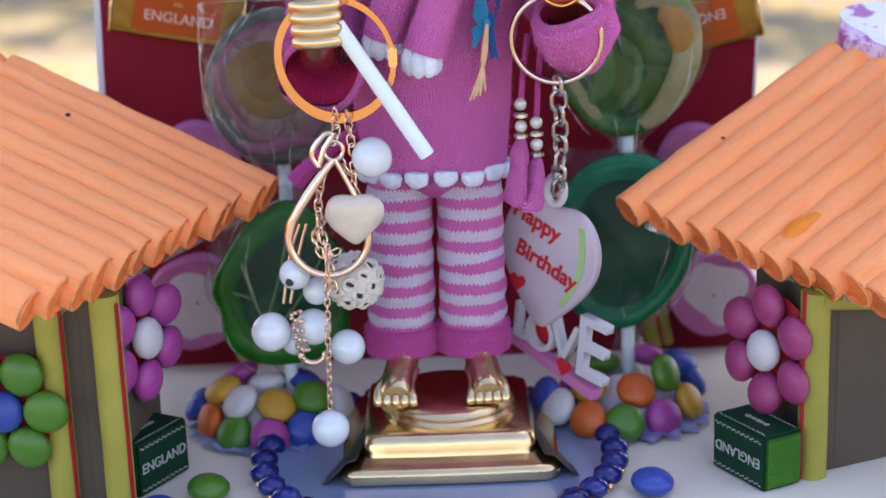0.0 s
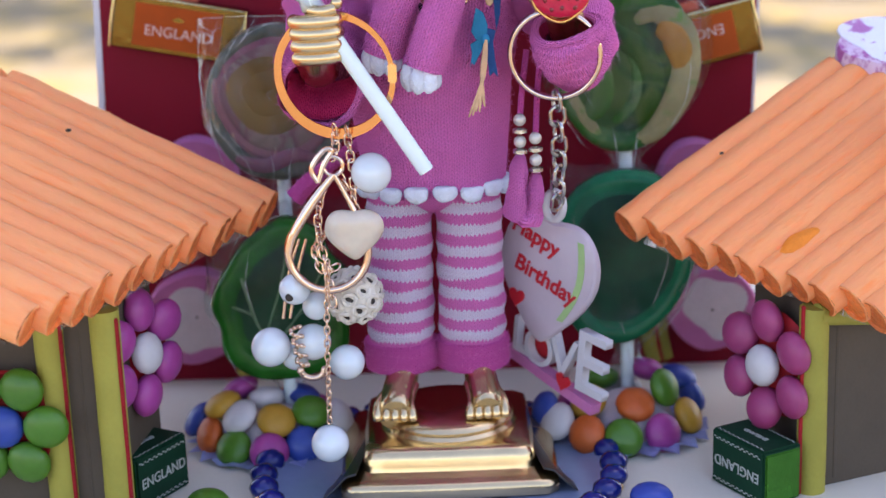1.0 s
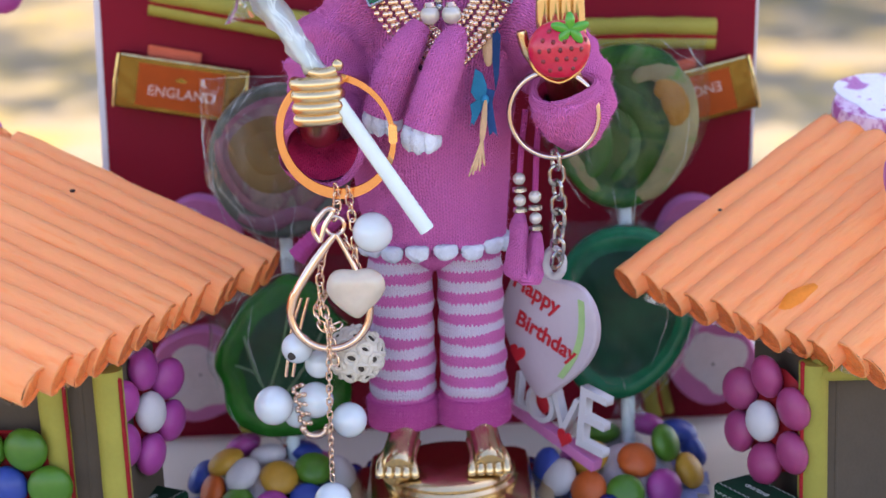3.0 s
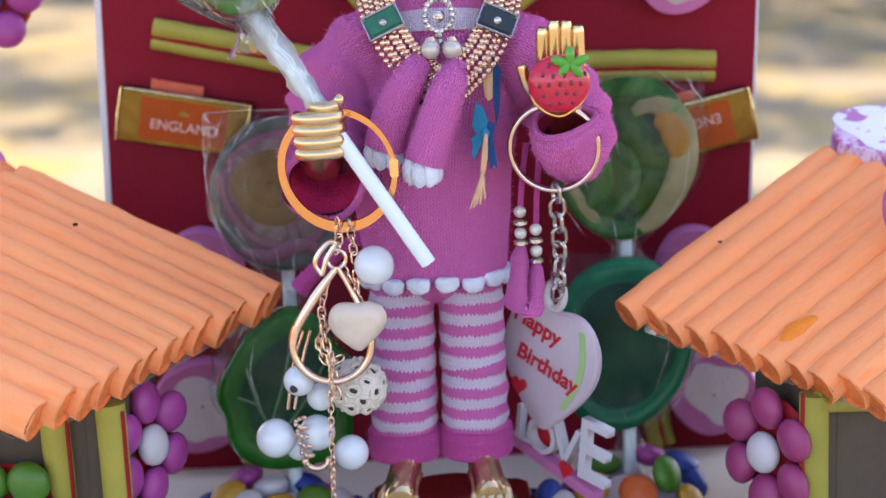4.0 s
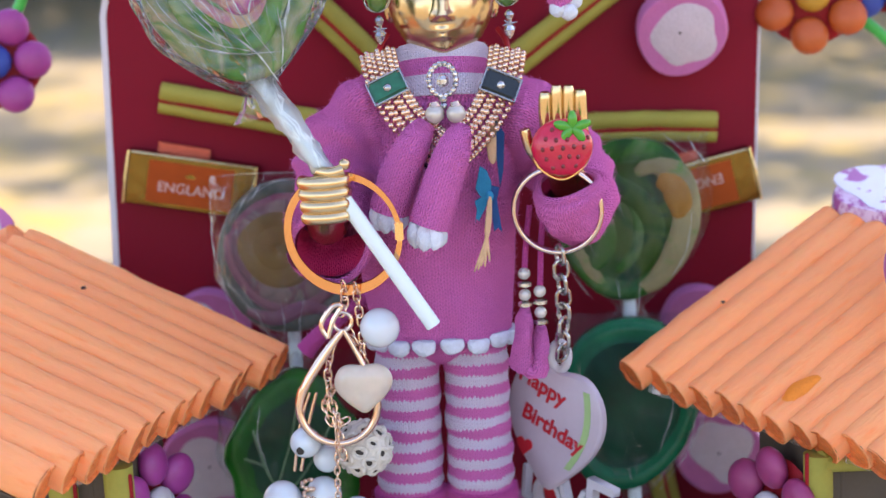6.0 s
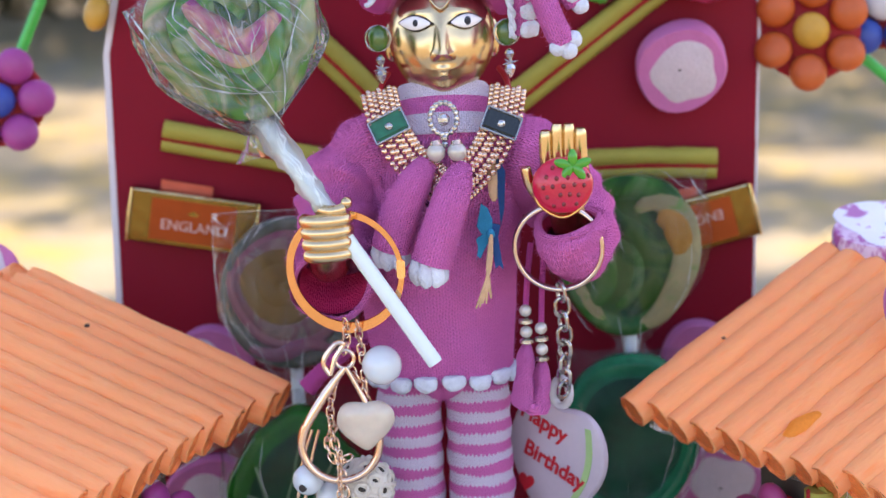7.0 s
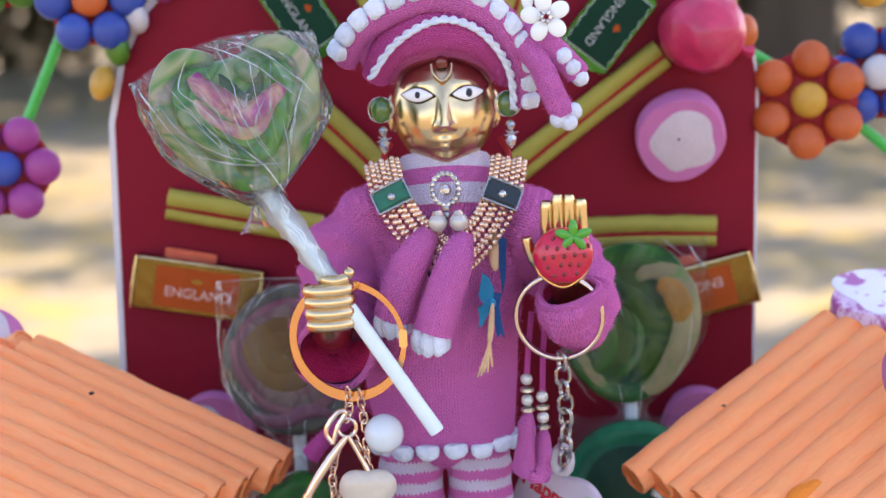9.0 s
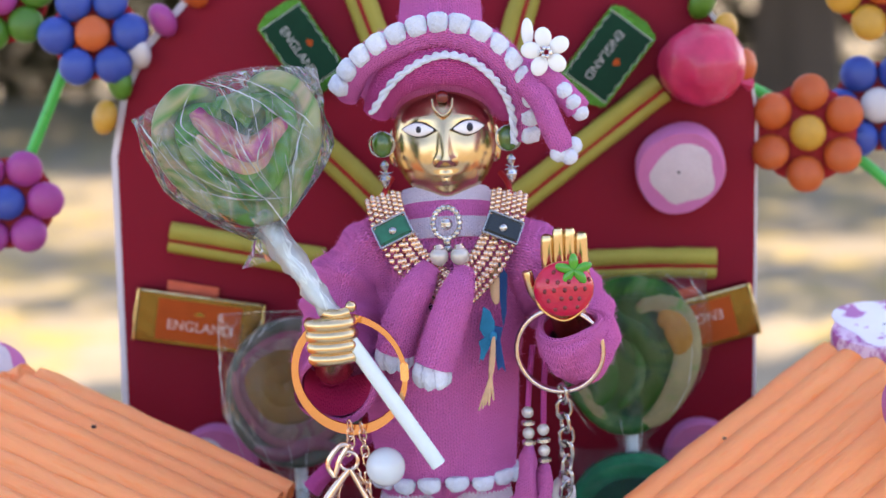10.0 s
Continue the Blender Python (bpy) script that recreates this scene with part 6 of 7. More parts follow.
# ---- jewellery ----
for s, x in ((-1, -12.4), (1, 25.4)):
    ear = thing("earring", "earring with a green jewel and silver drops", "earring", (x, -10, 180), group="earrings")
    bm = bm_new()
    blob(bm, (x, -10, 193.5), (3.1, 2.0, 3.9), 18, 14, bend=lambda p: p * (1 + 0.08 * noise.noise(p * 5)))
    part("jewel", bm, STAR, ear, "dark green jewel")
    bm = bm_new()
    sweep(bm, ring_points((x, -10, 193.5), 3.7, 24), 0.35, 8, closed=True)
    part("setting", bm, SILVER, ear)
    for z0, r0, h0 in ((187.2, 1.5, 2.0), (182.8, 1.7, 2.6)):
        bm = bm_new()
        lathe(bm, [(0.2, -h0), (r0 * 0.6, -h0 * 0.6), (r0, 0.1), (r0 * 0.7, h0 * 0.5), (0.3, h0 * 0.8)], 7, (x + 0.5, -10.5, z0))
        part("crystal_drop", bm, RHINE, ear, "clear crystal drop", smooth=False)
    bm = bm_new()
    for t in range(6):
        q = V((math.cos(1.0472 * t + 0.3), 0, 0.7 * math.sin(1.0472 * t + 0.3)))
        sweep(bm, [V((x + 0.6, -10.9, 184.6)) - q * 0.5, V((x + 0.6, -10.9, 184.6)) + q * 2.3], [0.6, 0.12], 6)
    part("star", bm, SILVER, ear, "small silver star")

necklace = thing("necklace", "rose-gold beaded band necklace with enamel panels", "necklace", (5, -20, 150))
half = curve([(-13, -10, 178), (-11, -17, 170.5), (-6, -21, 161), (1, -22.5, 153.5), (5, -23, 150.5)], 5)
for s, enamel in ((-1, GEM_G), (1, GEM_K)):
    line = [p if s < 0 else V((2 * 6.0 - p.x, p.y, p.z - 0.8)) for p in half]
    bm = bm_new()
    total = sum((b - a).length for a, b in zip(line, line[1:]))
    steps = int(total / 1.5)
    for i in range(steps):
        f = i / steps * (len(line) - 1)
        p = line[int(f)].lerp(line[min(int(f) + 1, len(line) - 1)], f % 1)
        d = (line[min(int(f) + 1, len(line) - 1)] - line[int(f)]).normalized()
        w = d.cross(V((0, -1, 0.1))).normalized()
        k0 = 3
        for k in range(-k0, k0 + 1):
            blob(bm, p + w * k * 1.56 + V((0, 0.03 * k * k - 0.6, 0.35 * math.cos(k * 3.14))), 0.98, 8, 6)
    tagged(part("bead_band", bm, ROSE, necklace, "woven band of small rose-gold beads"), kind="stuff")
    p, d = line[6], (line[7] - line[5]).normalized()
    w = d.cross(V((0, -1, 0))).normalized()
    rot = Matrix((w, w.cross(d), d)).transposed()
    bm = bm_new()
    rbox(bm, p + V((0, -1.9, 0)), (10.4, 2.2, 6.8), 0.8, rot)
    pan = part("panel", bm, enamel, necklace, "dark green enamel panel" if s < 0 else "black-green enamel panel")
    bm = bm_new()
    for e in (-1, 1):
        rbox(bm, p + V((0, -2.2, 0)) + d * e * 3.5, (11.0, 1.6, 0.45), 0.15, rot)
        rbox(bm, p + V((0, -2.2, 0)) + w * e * 5.35, (0.45, 1.6, 7.2), 0.15, rot)
    part("panel_frame", bm, SILVER, necklace, "silver frame")
    bm = bm_new()
    blob(bm, p + V((0, -3.2, 0)), (1.25, 0.8, 1.25), 10, 6)
    part("stone", bm, RHINE, necklace, "clear stone")
bm = bm_new()
sweep(bm, [(5.6 + 3.9 * math.cos(t), -21.2, 170.3 + 4.6 * math.sin(t)) for t in (6.2832 * i / 30 for i in range(30))], 0.7, 8, closed=True, up=(0, 1, 0))
pendant = part("pendant", bm, SILVER, necklace, "oval pendant ring set with clear stones")
for x, z, r in [(5.6 + 3.9 * math.cos(6.2832 * i / 18), 170.3 + 4.6 * math.sin(6.2832 * i / 18), 0.95) for i in range(18)] + [(5.6, 170, 1.9), (5.6, 164.6, 1.3), (5.6, 162.6, 1.3)]:
    bm = bm_new()
    blob(bm, (x, -21.7, z), r, 7, 5)
    part("stone", bm, RHINE, pendant, smooth=False)
for x in (-12.0, 24.6):
    bm = bm_new()
    sweep(bm, curve([(x + (2.0 if x < 0 else -2.0), -6, 183), (x, -9.5, 180), (x - (0.6 if x < 0 else -0.6), -11, 176.5)], 5), 0.9, 8)
    part("cord", bm, STRIPE, necklace, "dark red cord")
bm = bm_new()
lathe(bm, [(4.6, -0.6), (5.2, 0), (4.6, 0.6), (3.2, 0.9), (0.4, 1.2)], 24)
bmesh.ops.rotate(bm, cent=(0, 0, 0), matrix=Matrix.Rotation(radians(90), 3, "X"), verts=bm.verts)
bmesh.ops.translate(bm, vec=(4.2, -19.5, 146), verts=bm.verts)
part("medallion", bm, GEM_K, necklace, "dark round medallion")

muffler = thing("muffler_cord", "pink knitted tubes with white tips hanging at the chest", "muffler", (2, -26, 130))
for line, tip, bead in (([(0.5, -23.5, 158.5), (-4, -25, 152), (-8.5, -24.5, 143), (-11.5, -23, 133.5)], (-12.0, -23, 130.5), (3.0, -25, 161)), ([(10.5, -25, 157), (7.5, -29, 150), (3.5, -31, 140), (0, -31, 130)], (-1, -31.5, 126.5), (9.0, -26, 161))):
    bm = bm_new()
    pts = curve(line, 7)
    sweep(bm, pts, [2.6 + 2.5 * math.sin(min(1, i / 10) * 1.57) + 0.9 * i / len(pts) for i in range(len(pts))], 22, rough=0.05)
    tube = part("knitted_tube", bm, PINK, muffler)
    for k in range(7):
        a = 6.2832 * k / 7
        bm = bm_new()
        blob(bm, V(tip) + V((3.5 * math.cos(a), 3.0 * math.sin(a), 0.5 * math.sin(k * 2) + 0.8)), (2.5, 2.3, 3.9), 14, 10, bend=lambda p: p * (1 + 0.16 * noise.noise(p * 3)))
        o = part("fluffy_tip", bm, FLUFF, tube, "white fluff" if k == 0 else "")
    bm = bm_new()
    blob(bm, bead, 2.8, 16, 12)
    part("bead", bm, PEARL_S, muffler, "pearl bead")
    bm = bm_new()
    sweep(bm, [V(bead) + V((0, 0, 2.0)), V(bead) + V((-0.2, 0.2, 3.4))], [1.9, 1.3], 10)
    part("bead_cap", bm, ROSE, muffler, "rose-gold cap")

tassels = thing("beaded_tassels", "pink knitted tassels with pearl beads beside the sweater", "tassel", (28, -21, 82))
for x, z0 in ((26.9, 112.5), (31.3, 107.0)):
    bm = bm_new()
    sweep(bm, curve([(x + 2.5, -18, 132), (x + 1, -20, 122), (x, -21.5, z0)], 5), 0.9, 8)
    part("cord", bm, PINK_DEEP, tassels, "pink cord")
    for dz in (0, -6.4):
        bm = bm_new()
        blob(bm, (x - 0.1, -22, z0 + dz), 1.85, 14, 10)
        part("bead", bm, PEARL_S, tassels, "pearl bead")
    for dz in (-3.2, -9.2):
        bm = bm_new()
        lathe(bm, [(1.2, -0.9), (2.1, -0.5), (2.1, 0.5), (1.2, 0.9)], 16, (x - 0.1, -22, z0 + dz))
        part("spacer", bm, RHINE, tassels, "gold and crystal spacer")
    bm = bm_new()
    sweep(bm, curve([(x - 0.1, -22, z0 - 10.2), (x - 0.5, -22, z0 - 15), (x - 1.2, -21, z0 - 22), (x - 2.0, -20.5, 83 if x < 29 else 85)], 5), [1.8, 2.3, 2.8, 3.2, 3.5, 3.7, 3.9, 4.1, 4.3, 4.5, 4.7, 4.9, 5.0, 5.1, 5.2, 4.8], 24, flat=0.6, rough=0.3)
    part("knitted_end", bm, PINK, tassels, "pink knitted tube")

charm = thing("paper_charm", "teal and peach felt feather charm pinned on the sweater", "charm", (18, -20, 115))
bm = bm_new()
blob(bm, (19.5, -20.5, 152), (2.0, 0.9, 7.0), 12, 10, Matrix.Rotation(radians(4), 3, "Y"))
part("peach_blade", bm, PEACH, charm, "peach straw blade")
for k, (outline, m) in enumerate((
        ([(15.2, 145), (13.7, 138.3), (15, 136), (17.9, 136), (18.4, 140), (17.2, 143.5)], TEAL_CARD),
        ([(13.3, 134.6), (16.5, 136.5), (17.2, 134), (15.5, 131), (14.3, 128.6), (13.6, 129.5), (13.1, 127.8), (13.8, 132)], TEAL_CARD),
        ([(18.3, 139), (20.7, 138.3), (19.8, 135), (20.2, 131), (21.0, 125), (19.8, 126.5), (18.6, 125.3), (18, 131), (17.6, 136)], NAVY_CARD),
        ([(20.5, 158), (22.8, 154), (22, 143), (20.8, 138), (20.2, 147)], NAVY_CARD))):
    bm = bm_new()
    slab(bm, outline, 0.7, Matrix.Translation((0, -22.4 + 0.35 * k, 0)))
    part("felt_blade", bm, m, charm, "teal felt blade" if m is TEAL_CARD else "navy felt blade", smooth=False)
bm = bm_new()
blob(bm, (17.7, -22.6, 136), (1.2, 0.8, 1.6), 10, 8)
part("knot", bm, TEAL_CARD, charm, "teal thread knot")
bm = bm_new()
for i, (x, z) in enumerate(((12.3, 114.0), (13.4, 114.4), (14.4, 115.5), (15.4, 115.4), (16.9, 116.9))):
    sweep(bm, curve([(17.8, -23.0, 136), (16.9 - 0.15 * i, -23.6, 126), (x, -23.0, z)], 4), [0.5, 0.6, 0.6, 0.6, 0.6, 0.55, 0.5, 0.4, 0.25], 6)
part("straw_fringe", bm, PEACH, charm, "peach straw fringe")

# ---- key rings ----
def link_mesh(a, b, wire, m):
    bm = bm_new()
    pts = [V((b * math.cos(t) * 1.0, 0, a * math.sin(t) + (a * 0.35 if math.sin(t) > 0 else -a * 0.35))) for t in (6.2832 * i / 20 for i in range(20))]
    sweep(bm, pts, wire, 8, closed=True, up=(0, 1, 0))
    return mesh_of(bm, m)


def chain(parent, pts, me, pitch, name="link"):
    """Links along a line, turned alternately."""
    line = curve(pts, 10)
    run, want, k = 0.0, 0.0, 0
    base = origin(parent) / MM
    for a, b in zip(line, line[1:]):
        seg = (b - a).length
        while want <= run + seg:
            p = a.lerp(b, (want - run) / seg)
            q = (a - b).to_track_quat("Z", "Y").to_matrix().to_4x4()
            shared(name, me, parent, Matrix.Translation((p - base) * MM) @ q @ pose(0, 0, 0, 0, 0, 35 if k % 2 else -50))
            want += pitch
            k += 1
        run += seg


SMALL_LINK = link_mesh(1.35, 1.05, 0.33, ROSE)
FINE_LINK = link_mesh(1.0, 0.75, 0.27, ROSE)
BIG_LINK = link_mesh(2.2, 2.2, 0.62, SILVER)

keys = thing("key_ring", "copper-coloured key ring hung with white beads and charms", "key ring", (-24.6, -30, 112))
bm = bm_new()
pts = ring_points((-24.7, -33.5, 129.3), 16.8, 72, (3, 0, -16))
n = len(pts)
c = V((-24.7, -33.5, 129.3))
rings = []
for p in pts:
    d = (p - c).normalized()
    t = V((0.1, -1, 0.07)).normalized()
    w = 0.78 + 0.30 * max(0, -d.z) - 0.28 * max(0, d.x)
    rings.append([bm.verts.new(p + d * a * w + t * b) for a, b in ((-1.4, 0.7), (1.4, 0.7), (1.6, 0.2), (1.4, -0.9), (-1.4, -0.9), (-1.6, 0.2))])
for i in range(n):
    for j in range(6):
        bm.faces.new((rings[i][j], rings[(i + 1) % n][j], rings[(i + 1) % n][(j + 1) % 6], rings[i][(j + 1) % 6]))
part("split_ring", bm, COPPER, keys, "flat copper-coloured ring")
bm = bm_new()
rbox(bm, (-8.6, -38.6, 130), (2.4, 1.6, 5.5), 0.4)
part("clasp", bm, GOLD, keys)
chain(keys, [(-25.5, -34, 114), (-25.5, -33, 109), (-26.3, -33, 106)], SMALL_LINK, 2.6)
chain(keys, [(-22, -35, 113.5), (-21.5, -33, 106), (-21, -33, 98), (-21.5, -33, 92)], SMALL_LINK, 2.6)
chain(keys, [(-24.5, -33, 100), (-22, -33, 95), (-20.5, -33, 90)], SMALL_LINK, 2.6)
chain(keys, [(-29.5, -33, 97), (-31.5, -33, 89), (-31, -33, 80), (-29.5, -34, 72), (-28.5, -35, 64)], SMALL_LINK, 2.4)
chain(keys, [(-28, -33, 86), (-33, -32, 79), (-31, -33, 73), (-27, -34, 74)], SMALL_LINK, 2.4)
chain(keys, [(-29.3, -37, 76), (-30.2, -37, 62), (-30.8, -36.5, 45), (-31.2, -35.5, 27)], FINE_LINK, 2.0)
bm = bm_new()
sweep(bm, ring_points((-26.4, -34, 103.6), 2.7, 24), 0.6, 8, closed=True)
sweep(bm, curve([(-30.8, -34, 99), (-32.5, -34, 103), (-29, -34, 108), (-26.5, -34, 108), (-29, -34, 104), (-30.8, -34, 99)], 5), 0.8, 8)
part("swivel", bm, ROSE, keys, "rose-gold swivel eye")
bm = bm_new()
loop = curve([(-26.4, -34, 101), (-30.8, -34.4, 95.8), (-35.6, -35, 89.2), (-39.0, -35.4, 83.5), (-40.2, -35.6, 78.5)], 6)
sweep(bm, loop, [0.9 + 0.5 * math.sin(math.pi * i / (len(loop) - 1)) for i in range(len(loop))], 12, flat=0.9, up=(0, 1, 0))
part("clasp_arm", bm, ROSE, keys, "flat rose-gold arm")
bm = bm_new()
sweep(bm, curve([(-26.2, -34, 101), (-23.4, -34.3, 95.5), (-20.0, -35, 88), (-17.9, -35.3, 81)], 6), 0.8, 10, up=(0, 1, 0))
part("clasp_arm", bm, ROSE, keys, "thin rose-gold arm")
bm = bm_new()
sweep(bm, ring_points((-29.0, -35.4, 79.0), 11.4, 40, (0, 0, 0), 150, 370), 1.15, 12, up=(0, 1, 0))
part("lobster_clasp", bm, ROSE, keys, "curved rose-gold clasp")
for c, r, label in (((-15.8, -33, 101.0), 5.8, ""), ((-47.5, -30, 49.3), 5.8, ""), ((-35.4, -28, 49.8), 5.4, ""), ((-25.8, -27, 42.8), 5.3, ""), ((-31.4, -35, 20.6), 5.6, ""), ((-39.5, -31, 67.0), 4.6, ""), ((-33.8, -27, 60.5), 4.2, ""), ((-41, -26, 45), 4.2, "")):
    bm = bm_new()
    blob(bm, c, r, 28, 18)
    bead = part("bead", bm, PEARL, keys, "milky white round bead")
    if r == 4.6:
        bm = bm_new()
        blob(bm, (c[0] - 1.3, c[1] - 4.25, c[2] - 1.2), (1.25, 0.4, 1.25), 12, 6)
        part("bead_hole", bm, HOLE_SHADE_SPECK, bead, "drill hole, its shade a dark dot")
bm = bm_new()
hb = soft_heart(1.0, 44)
for y, k in ((0, 0.45), (0.5, 0.72), (1.6, 0.92), (3.2, 1.0), (4.8, 0.92), (6, 0.72), (6.6, 0.45)):
    rows = [bm.verts.new((-21.4 + x * 7.9 * k, -38.4 + y, 85.0 + z * 8.2 * k)) for x, z in hb]
    if y:
        for i in range(44):
            bm.faces.new((last[i], last[(i + 1) % 44], rows[(i + 1) % 44], rows[i]))
    else:
        bm.faces.new(rows)
    last = rows
bm.faces.new(last)
part("heart_bead", bm, CREAM_STONE, keys, "cream stone heart")
bm = bm_new()
blob(bm, (-22.7, -26.5, 63.0), 7.9, 28, 18)
croc = part("crochet_ball", bm, CROCHET, keys, "cream crocheted ball")
CR = random.Random(3)
for i in range(36):
    a, b = 2.39996 * i, math.asin(1 - 2 * (i + 0.5) / 36)
    d = V((math.cos(a) * math.cos(b), math.sin(a) * math.cos(b), math.sin(b)))
    if d.y > 0.35:
        continue
    bm = bm_new()
    q = d.to_track_quat("Z", "Y").to_matrix()
    # dark blob for the shade in a gap between stitches
    blob(bm, V((-22.7, -26.5, 63.0)) + d * 7.75, (CR.uniform(0.8, 1.5), CR.uniform(0.55, 0.95), 0.45), 8, 6, q @ Matrix.Rotation(CR.uniform(0, 3), 3, "Z"))
    part("stitch_hole", bm, HOLE_SHADE_SPECK, croc)
    bm = bm_new()
    sweep(bm, [V((-22.7, -26.5, 63.0)) + d * 7.95 + q @ V((1.95 * math.cos(t), 1.65 * math.sin(t), -0.25 + 0.35 * math.sin(3 * t + i))) for t in (6.2832 * k / 14 for k in range(14))], 0.72, 6, closed=True)
    part("stitch", bm, CROCHET, croc)
bm = bm_new()
for i in range(34):
    a = i * 0.9
    blob(bm, (-40.0 + 0.5 * i * 0.12 + 1.5 * math.cos(a), -32.5 + 1.5 * math.sin(a), 56 - i * 0.42), 0.75, 7, 5)
for i in range(16):
    a = 3.1416 + 3.1416 * i / 15
    blob(bm, (-35.5 + 3.4 * math.cos(a), -33, 43 + 2.6 * math.sin(a)), 1.0, 8, 6)
part("spiral_spacer", bm, ROSE, keys, "twisted spacer set with clear stones")
bm = bm_new()
sweep(bm, curve([(-38, -24, 80), (-41.5, -24, 70), (-44, -24, 56)], 5), 0.45, 8)
sweep(bm, curve([(-36, -24, 80), (-39, -24, 70), (-42, -24, 56)], 5), 0.45, 8)
part("pin", bm, ROSE, keys, "thin rose-gold pins")

tag = thing("birthday_key_ring", "silver key ring with a white heart-shaped birthday tag", "key ring", (36.8, -26, 119))
bm = bm_new()
for dy in (-0.7, 0.7):
    sweep(bm, [V((p.x, p.y + dy, p.z)) for p in ring_points((36.9, -26, 131.6), 12.6, 60, (6, 0, -10))], 0.85, 10, closed=True, up=(0, 1, 0))
part("split_ring", bm, NICKEL, tag, "shiny split ring")
chain(tag, [(37.2, -26.5, 118.5), (37.6, -25, 110), (38.0, -23, 101), (37.6, -21, 92), (37.4, -19, 87)], BIG_LINK, 4.6)
TM = Matrix.Translation((34.6, -4.5, 63.0)) @ pose(0, 0, 0, 0, 0, -42) @ pose(0, 0, 0, 0, 10, 0)
bm = bm_new()
slab(bm, [(x * 17.0, z * 22.5 - 1) for x, z in soft_heart(1.0, 48)], 3.4, TM, 0.04)
part("heart_tag", bm, TAG_W, tag, "white plastic heart")
bm = bm_new()
sweep(bm, [TM @ V((-1.0 + 3.2 * math.cos(t), 1.7, 19.5 + 4.4 * math.sin(t))) for t in (6.2832 * i / 20 for i in range(20))], 1.3, 10, closed=True, up=(0, 1, 0))
part("tag_loop", bm, PLASTIC_W, tag)
bm = bm_new()
edge = [(12.8 + 2.2 * math.sin(3.1416 * i / 10) - 4.0 * (i / 10) ** 2.2, 12 - 27 * i / 10) for i in range(11)]
slab(bm, edge + [(x - 2.3, z) for x, z in reversed(edge)], 0.25, TM @ Matrix.Translation((0, -0.28, 0)))
part("lime_line", bm, LIME, tag, "lime green printed line", smooth=False)
for text, x, z, s in (("Happy", -5.0, 8.6, 7.2), ("Birthday", 0.5, -3.8, 7.2)):
    o = letters(text, s, Matrix.Translation(-origin(tag) / MM) @ TM @ Matrix.Translation((x, -0.3, z)) @ pose(0, 0, 0, 0, 12, 0), PRINT_RED, tag, bold=0.022)
bm = bm_new()
slab(bm, [(x * 3.0 - 9.5, z * 3.2 - 13) for x, z in heart_line(1.0, 30)], 0.3, TM @ Matrix.Translation((0, -0.3, 0)))
part("red_heart_print", bm, PRINT_RED, tag, "red printed heart", smooth=False)

LM = Matrix.Translation((41, -6.5, 31.5)) @ pose(0, 0, 0, 0, 0, -50) @ pose(0, 0, 0, 0, 16, 0)
word = thing("word_charm", "white plastic word charm leaning below the birthday tag", "charm", (42, -13, 20))
for ch, x in (("L", -21), ("O", -12.5), ("V", -2.0), ("E", 9.0)):
    o = letters(ch, {"V": 21, "E": 29}.get(ch, 17), Matrix.Translation(-origin(word) / MM) @ LM @ Matrix.Translation((x, 0, {"V": 1.5, "E": 5.0}.get(ch, -0.5))) @ pose(0, 0, 0, 0, -8, 0), PLASTIC_W, word, "letter", 1.5)
bm = bm_new()
slab(bm, [(-26, -9), (14, -9), (14, -5.6), (-26, -5.6)], 4.0, LM @ Matrix.Translation((0, -2, 0)))
part("base_bar", bm, MARSH_P, word, "pink printed base bar", smooth=False)
bm = bm_new()
slab(bm, [(x * 3.0 + 1.0, z * 3.0 - 4.0) for x, z in heart_line(1.0, 24)], 0.6, LM @ Matrix.Translation((0, -2.8, 0)))
part("small_heart", bm, PRINT_RED, word, "small red heart", smooth=False)
bm = bm_new()
slab(bm, [(x * 7.0 - 15, z * 7.0 + 0.5) for x, z in heart_line(1.0, 30)], 1.0, LM @ Matrix.Translation((0, 2.6, 0)))
part("red_heart", bm, PRINT_RED, word, "red plastic heart", smooth=False)

straw_b = thing("strawberry_charm", "red enamel strawberry ring on the statuette's open palm", "strawberry charm", (38, -36, 143))
bm = bm_new()
blob(bm, (38.2, -36.5, 151.4), (8.7, 4.6, 8.0), 28, 18, bend=lambda p: V((p.x * (1 - 0.16 * max(0, -p.z)), p.y, p.z - 0.10 * abs(p.x) * (p.z < 0))))
part("berry", bm, BERRY, straw_b)
for i in range(22):
    x, z = 38.2 + 2.9 * ((i % 5) - 2) + (1.4 if (i // 5) % 2 else 0), 146.2 + 2.6 * (i // 5)
    x, z = x + 0.9 * noise.noise(V((i * 1.9, 0.3, 0))), z + 0.9 * noise.noise(V((0.7, i * 1.9, 0)))
    d2 = ((x - 38.2) / 8.7) ** 2 + ((z - 151.4) / 8.0) ** 2
    if d2 > 0.8:
        continue
    bm = bm_new()
    blob(bm, (x, -36.5 - 4.6 * math.sqrt(1 - d2), z), (0.62, 0.4, 0.75), 8, 6)
    part("seed", bm, SEED, straw_b)
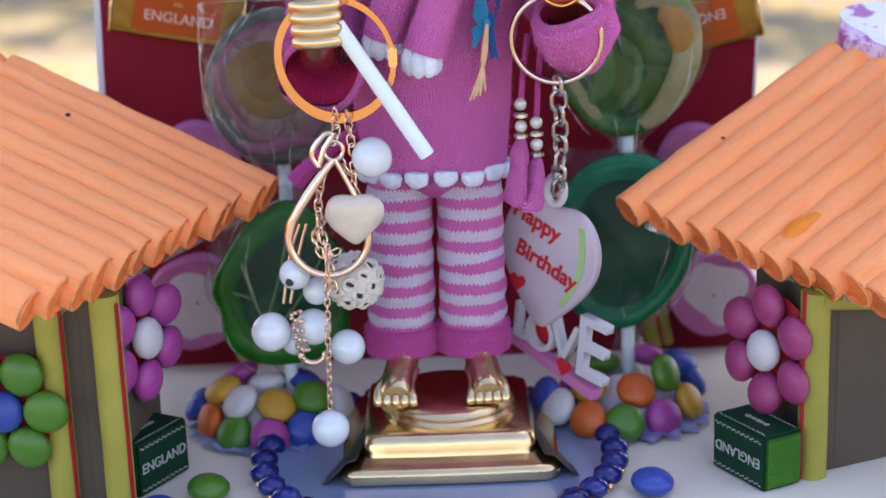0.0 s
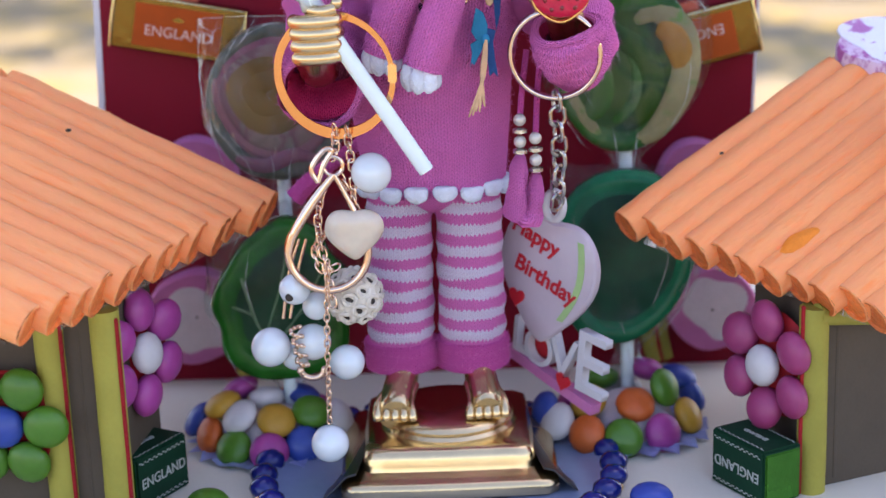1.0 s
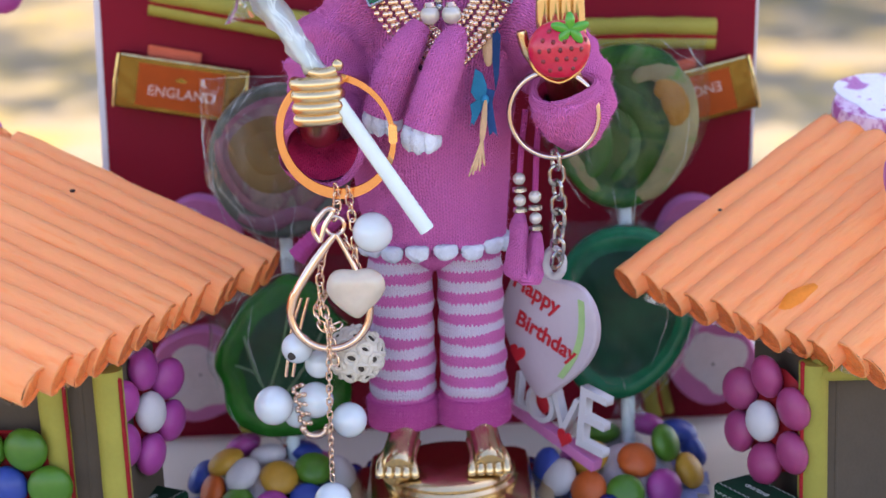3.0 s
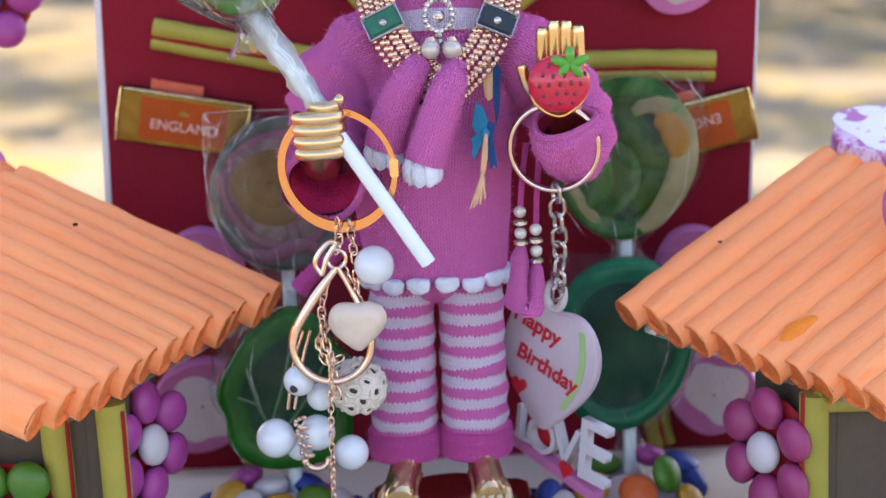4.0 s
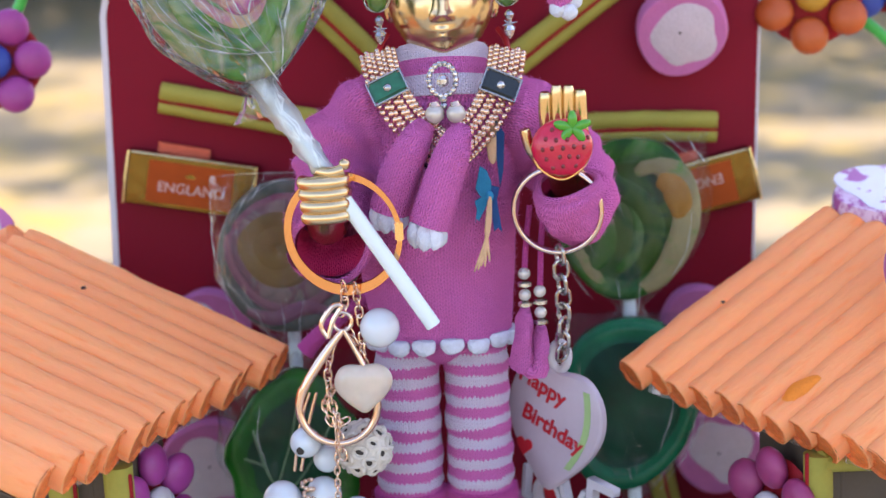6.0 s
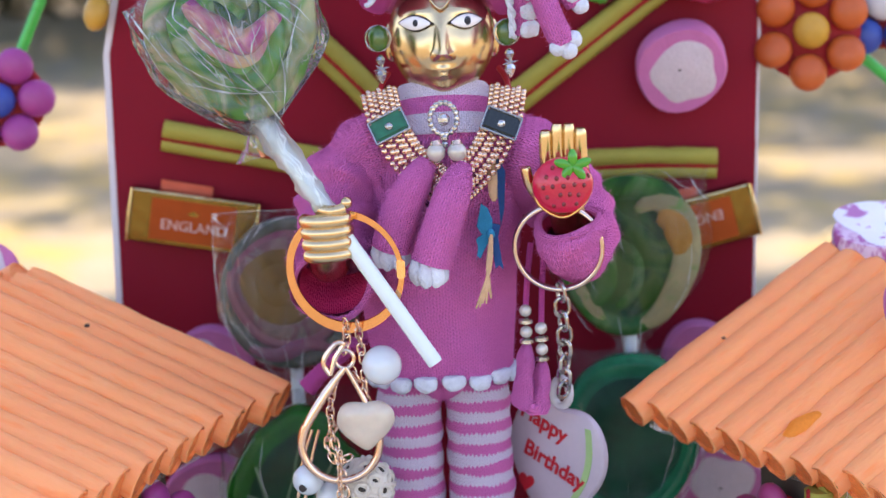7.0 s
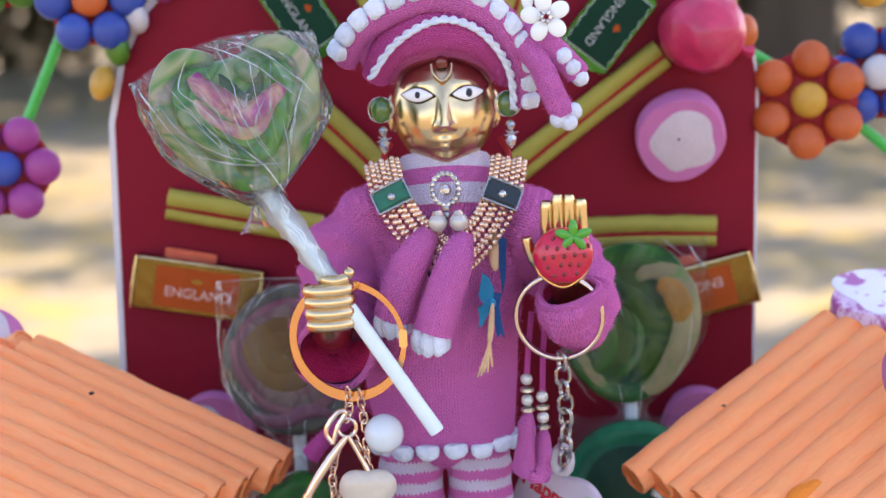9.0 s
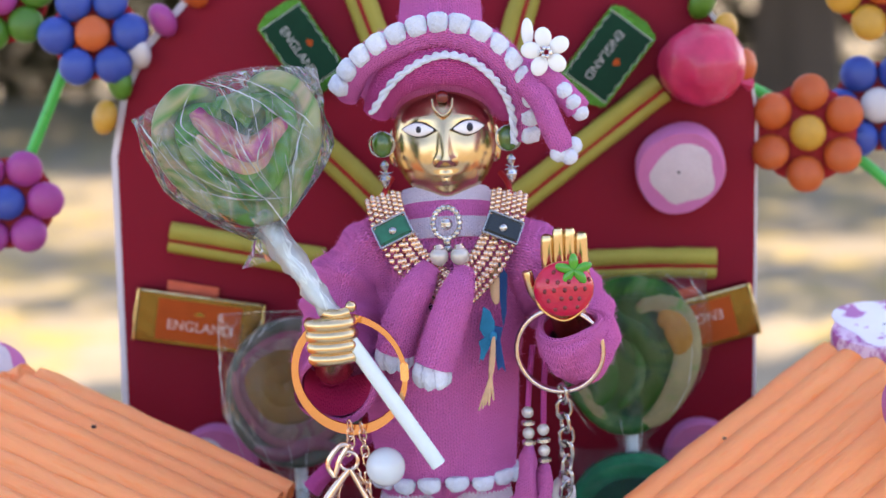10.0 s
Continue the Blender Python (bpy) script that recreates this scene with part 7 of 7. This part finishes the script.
bm = bm_new()
for k in range(5):
    a = radians(90 + 72 * k)
    blob(bm, (41.0 + 2.8 * math.cos(a), -40.2, 157.2 + 2.1 * math.sin(a)), (2.7, 0.9, 1.35), 12, 8, Matrix.Rotation(-a, 3, "Y"))
part("leaves", bm, LEAF_E, straw_b, "green enamel leaves")
bm = bm_new()
sweep(bm, curve([(30.0, -35, 152), (31.5, -35, 146), (38, -36, 142.2), (44.5, -35, 146), (46.5, -35, 152)], 6), 0.55, 8)
part("gold_setting", bm, GOLD, straw_b, "gold setting")


# ---- loose fibres standing off the knitted wool ----
def fuzz(ob, rng, dense=1.1):
    """Fine bent fibres on one knitted piece; dense: how many on a square millimetre."""
    verts, faces = [], []
    me = ob.data
    for f in me.polygons:
        want = f.area * 1e6 * dense
        for _ in range(int(want) + (rng.random() < want % 1)):
            ws = [rng.random() ** 1.5 + 0.02 for _ in f.vertices]
            p = sum((me.vertices[i].co * w for i, w in zip(f.vertices, ws)), V()) / sum(ws)
            n = V(f.normal)
            lean = V((rng.uniform(-1, 1), rng.uniform(-1, 1), rng.uniform(-1, 1)))
            k = rng.uniform(0.4, 1.35) * MM
            mid, tip = p + (n * 0.7 + lean * 0.5) * k * 0.5, p + (n * 0.6 + lean * 1.0) * k
            side = (tip - p).cross(n + V((0.1, 0.2, 0.1)))
            if side.length < 1e-9:
                continue
            side = side.normalized() * 0.035 * MM
            i = len(verts)
            verts += [p - side, p + side, mid + side, mid - side, tip]
            faces += [(i, i + 1, i + 2, i + 3), (i + 3, i + 2, i + 4)]
    hair = bpy.data.meshes.new("fibres")
    hair.from_pydata(verts, [], faces)
    hair.materials.append(YARN_FUZZ)
    t = tagged(new("yarn_fuzz", hair), kind="stuff")
    t.parent = ob


FUZZ_RNG = random.Random(21)
for garment in (sweater, hat, muffler, trousers):
    for piece in list(garment.children):
        if piece.type == "MESH" and len(piece.data.materials) == 1 and piece.data.materials[0] in (PINK, PINK_DEEP):
            fuzz(piece, FUZZ_RNG)
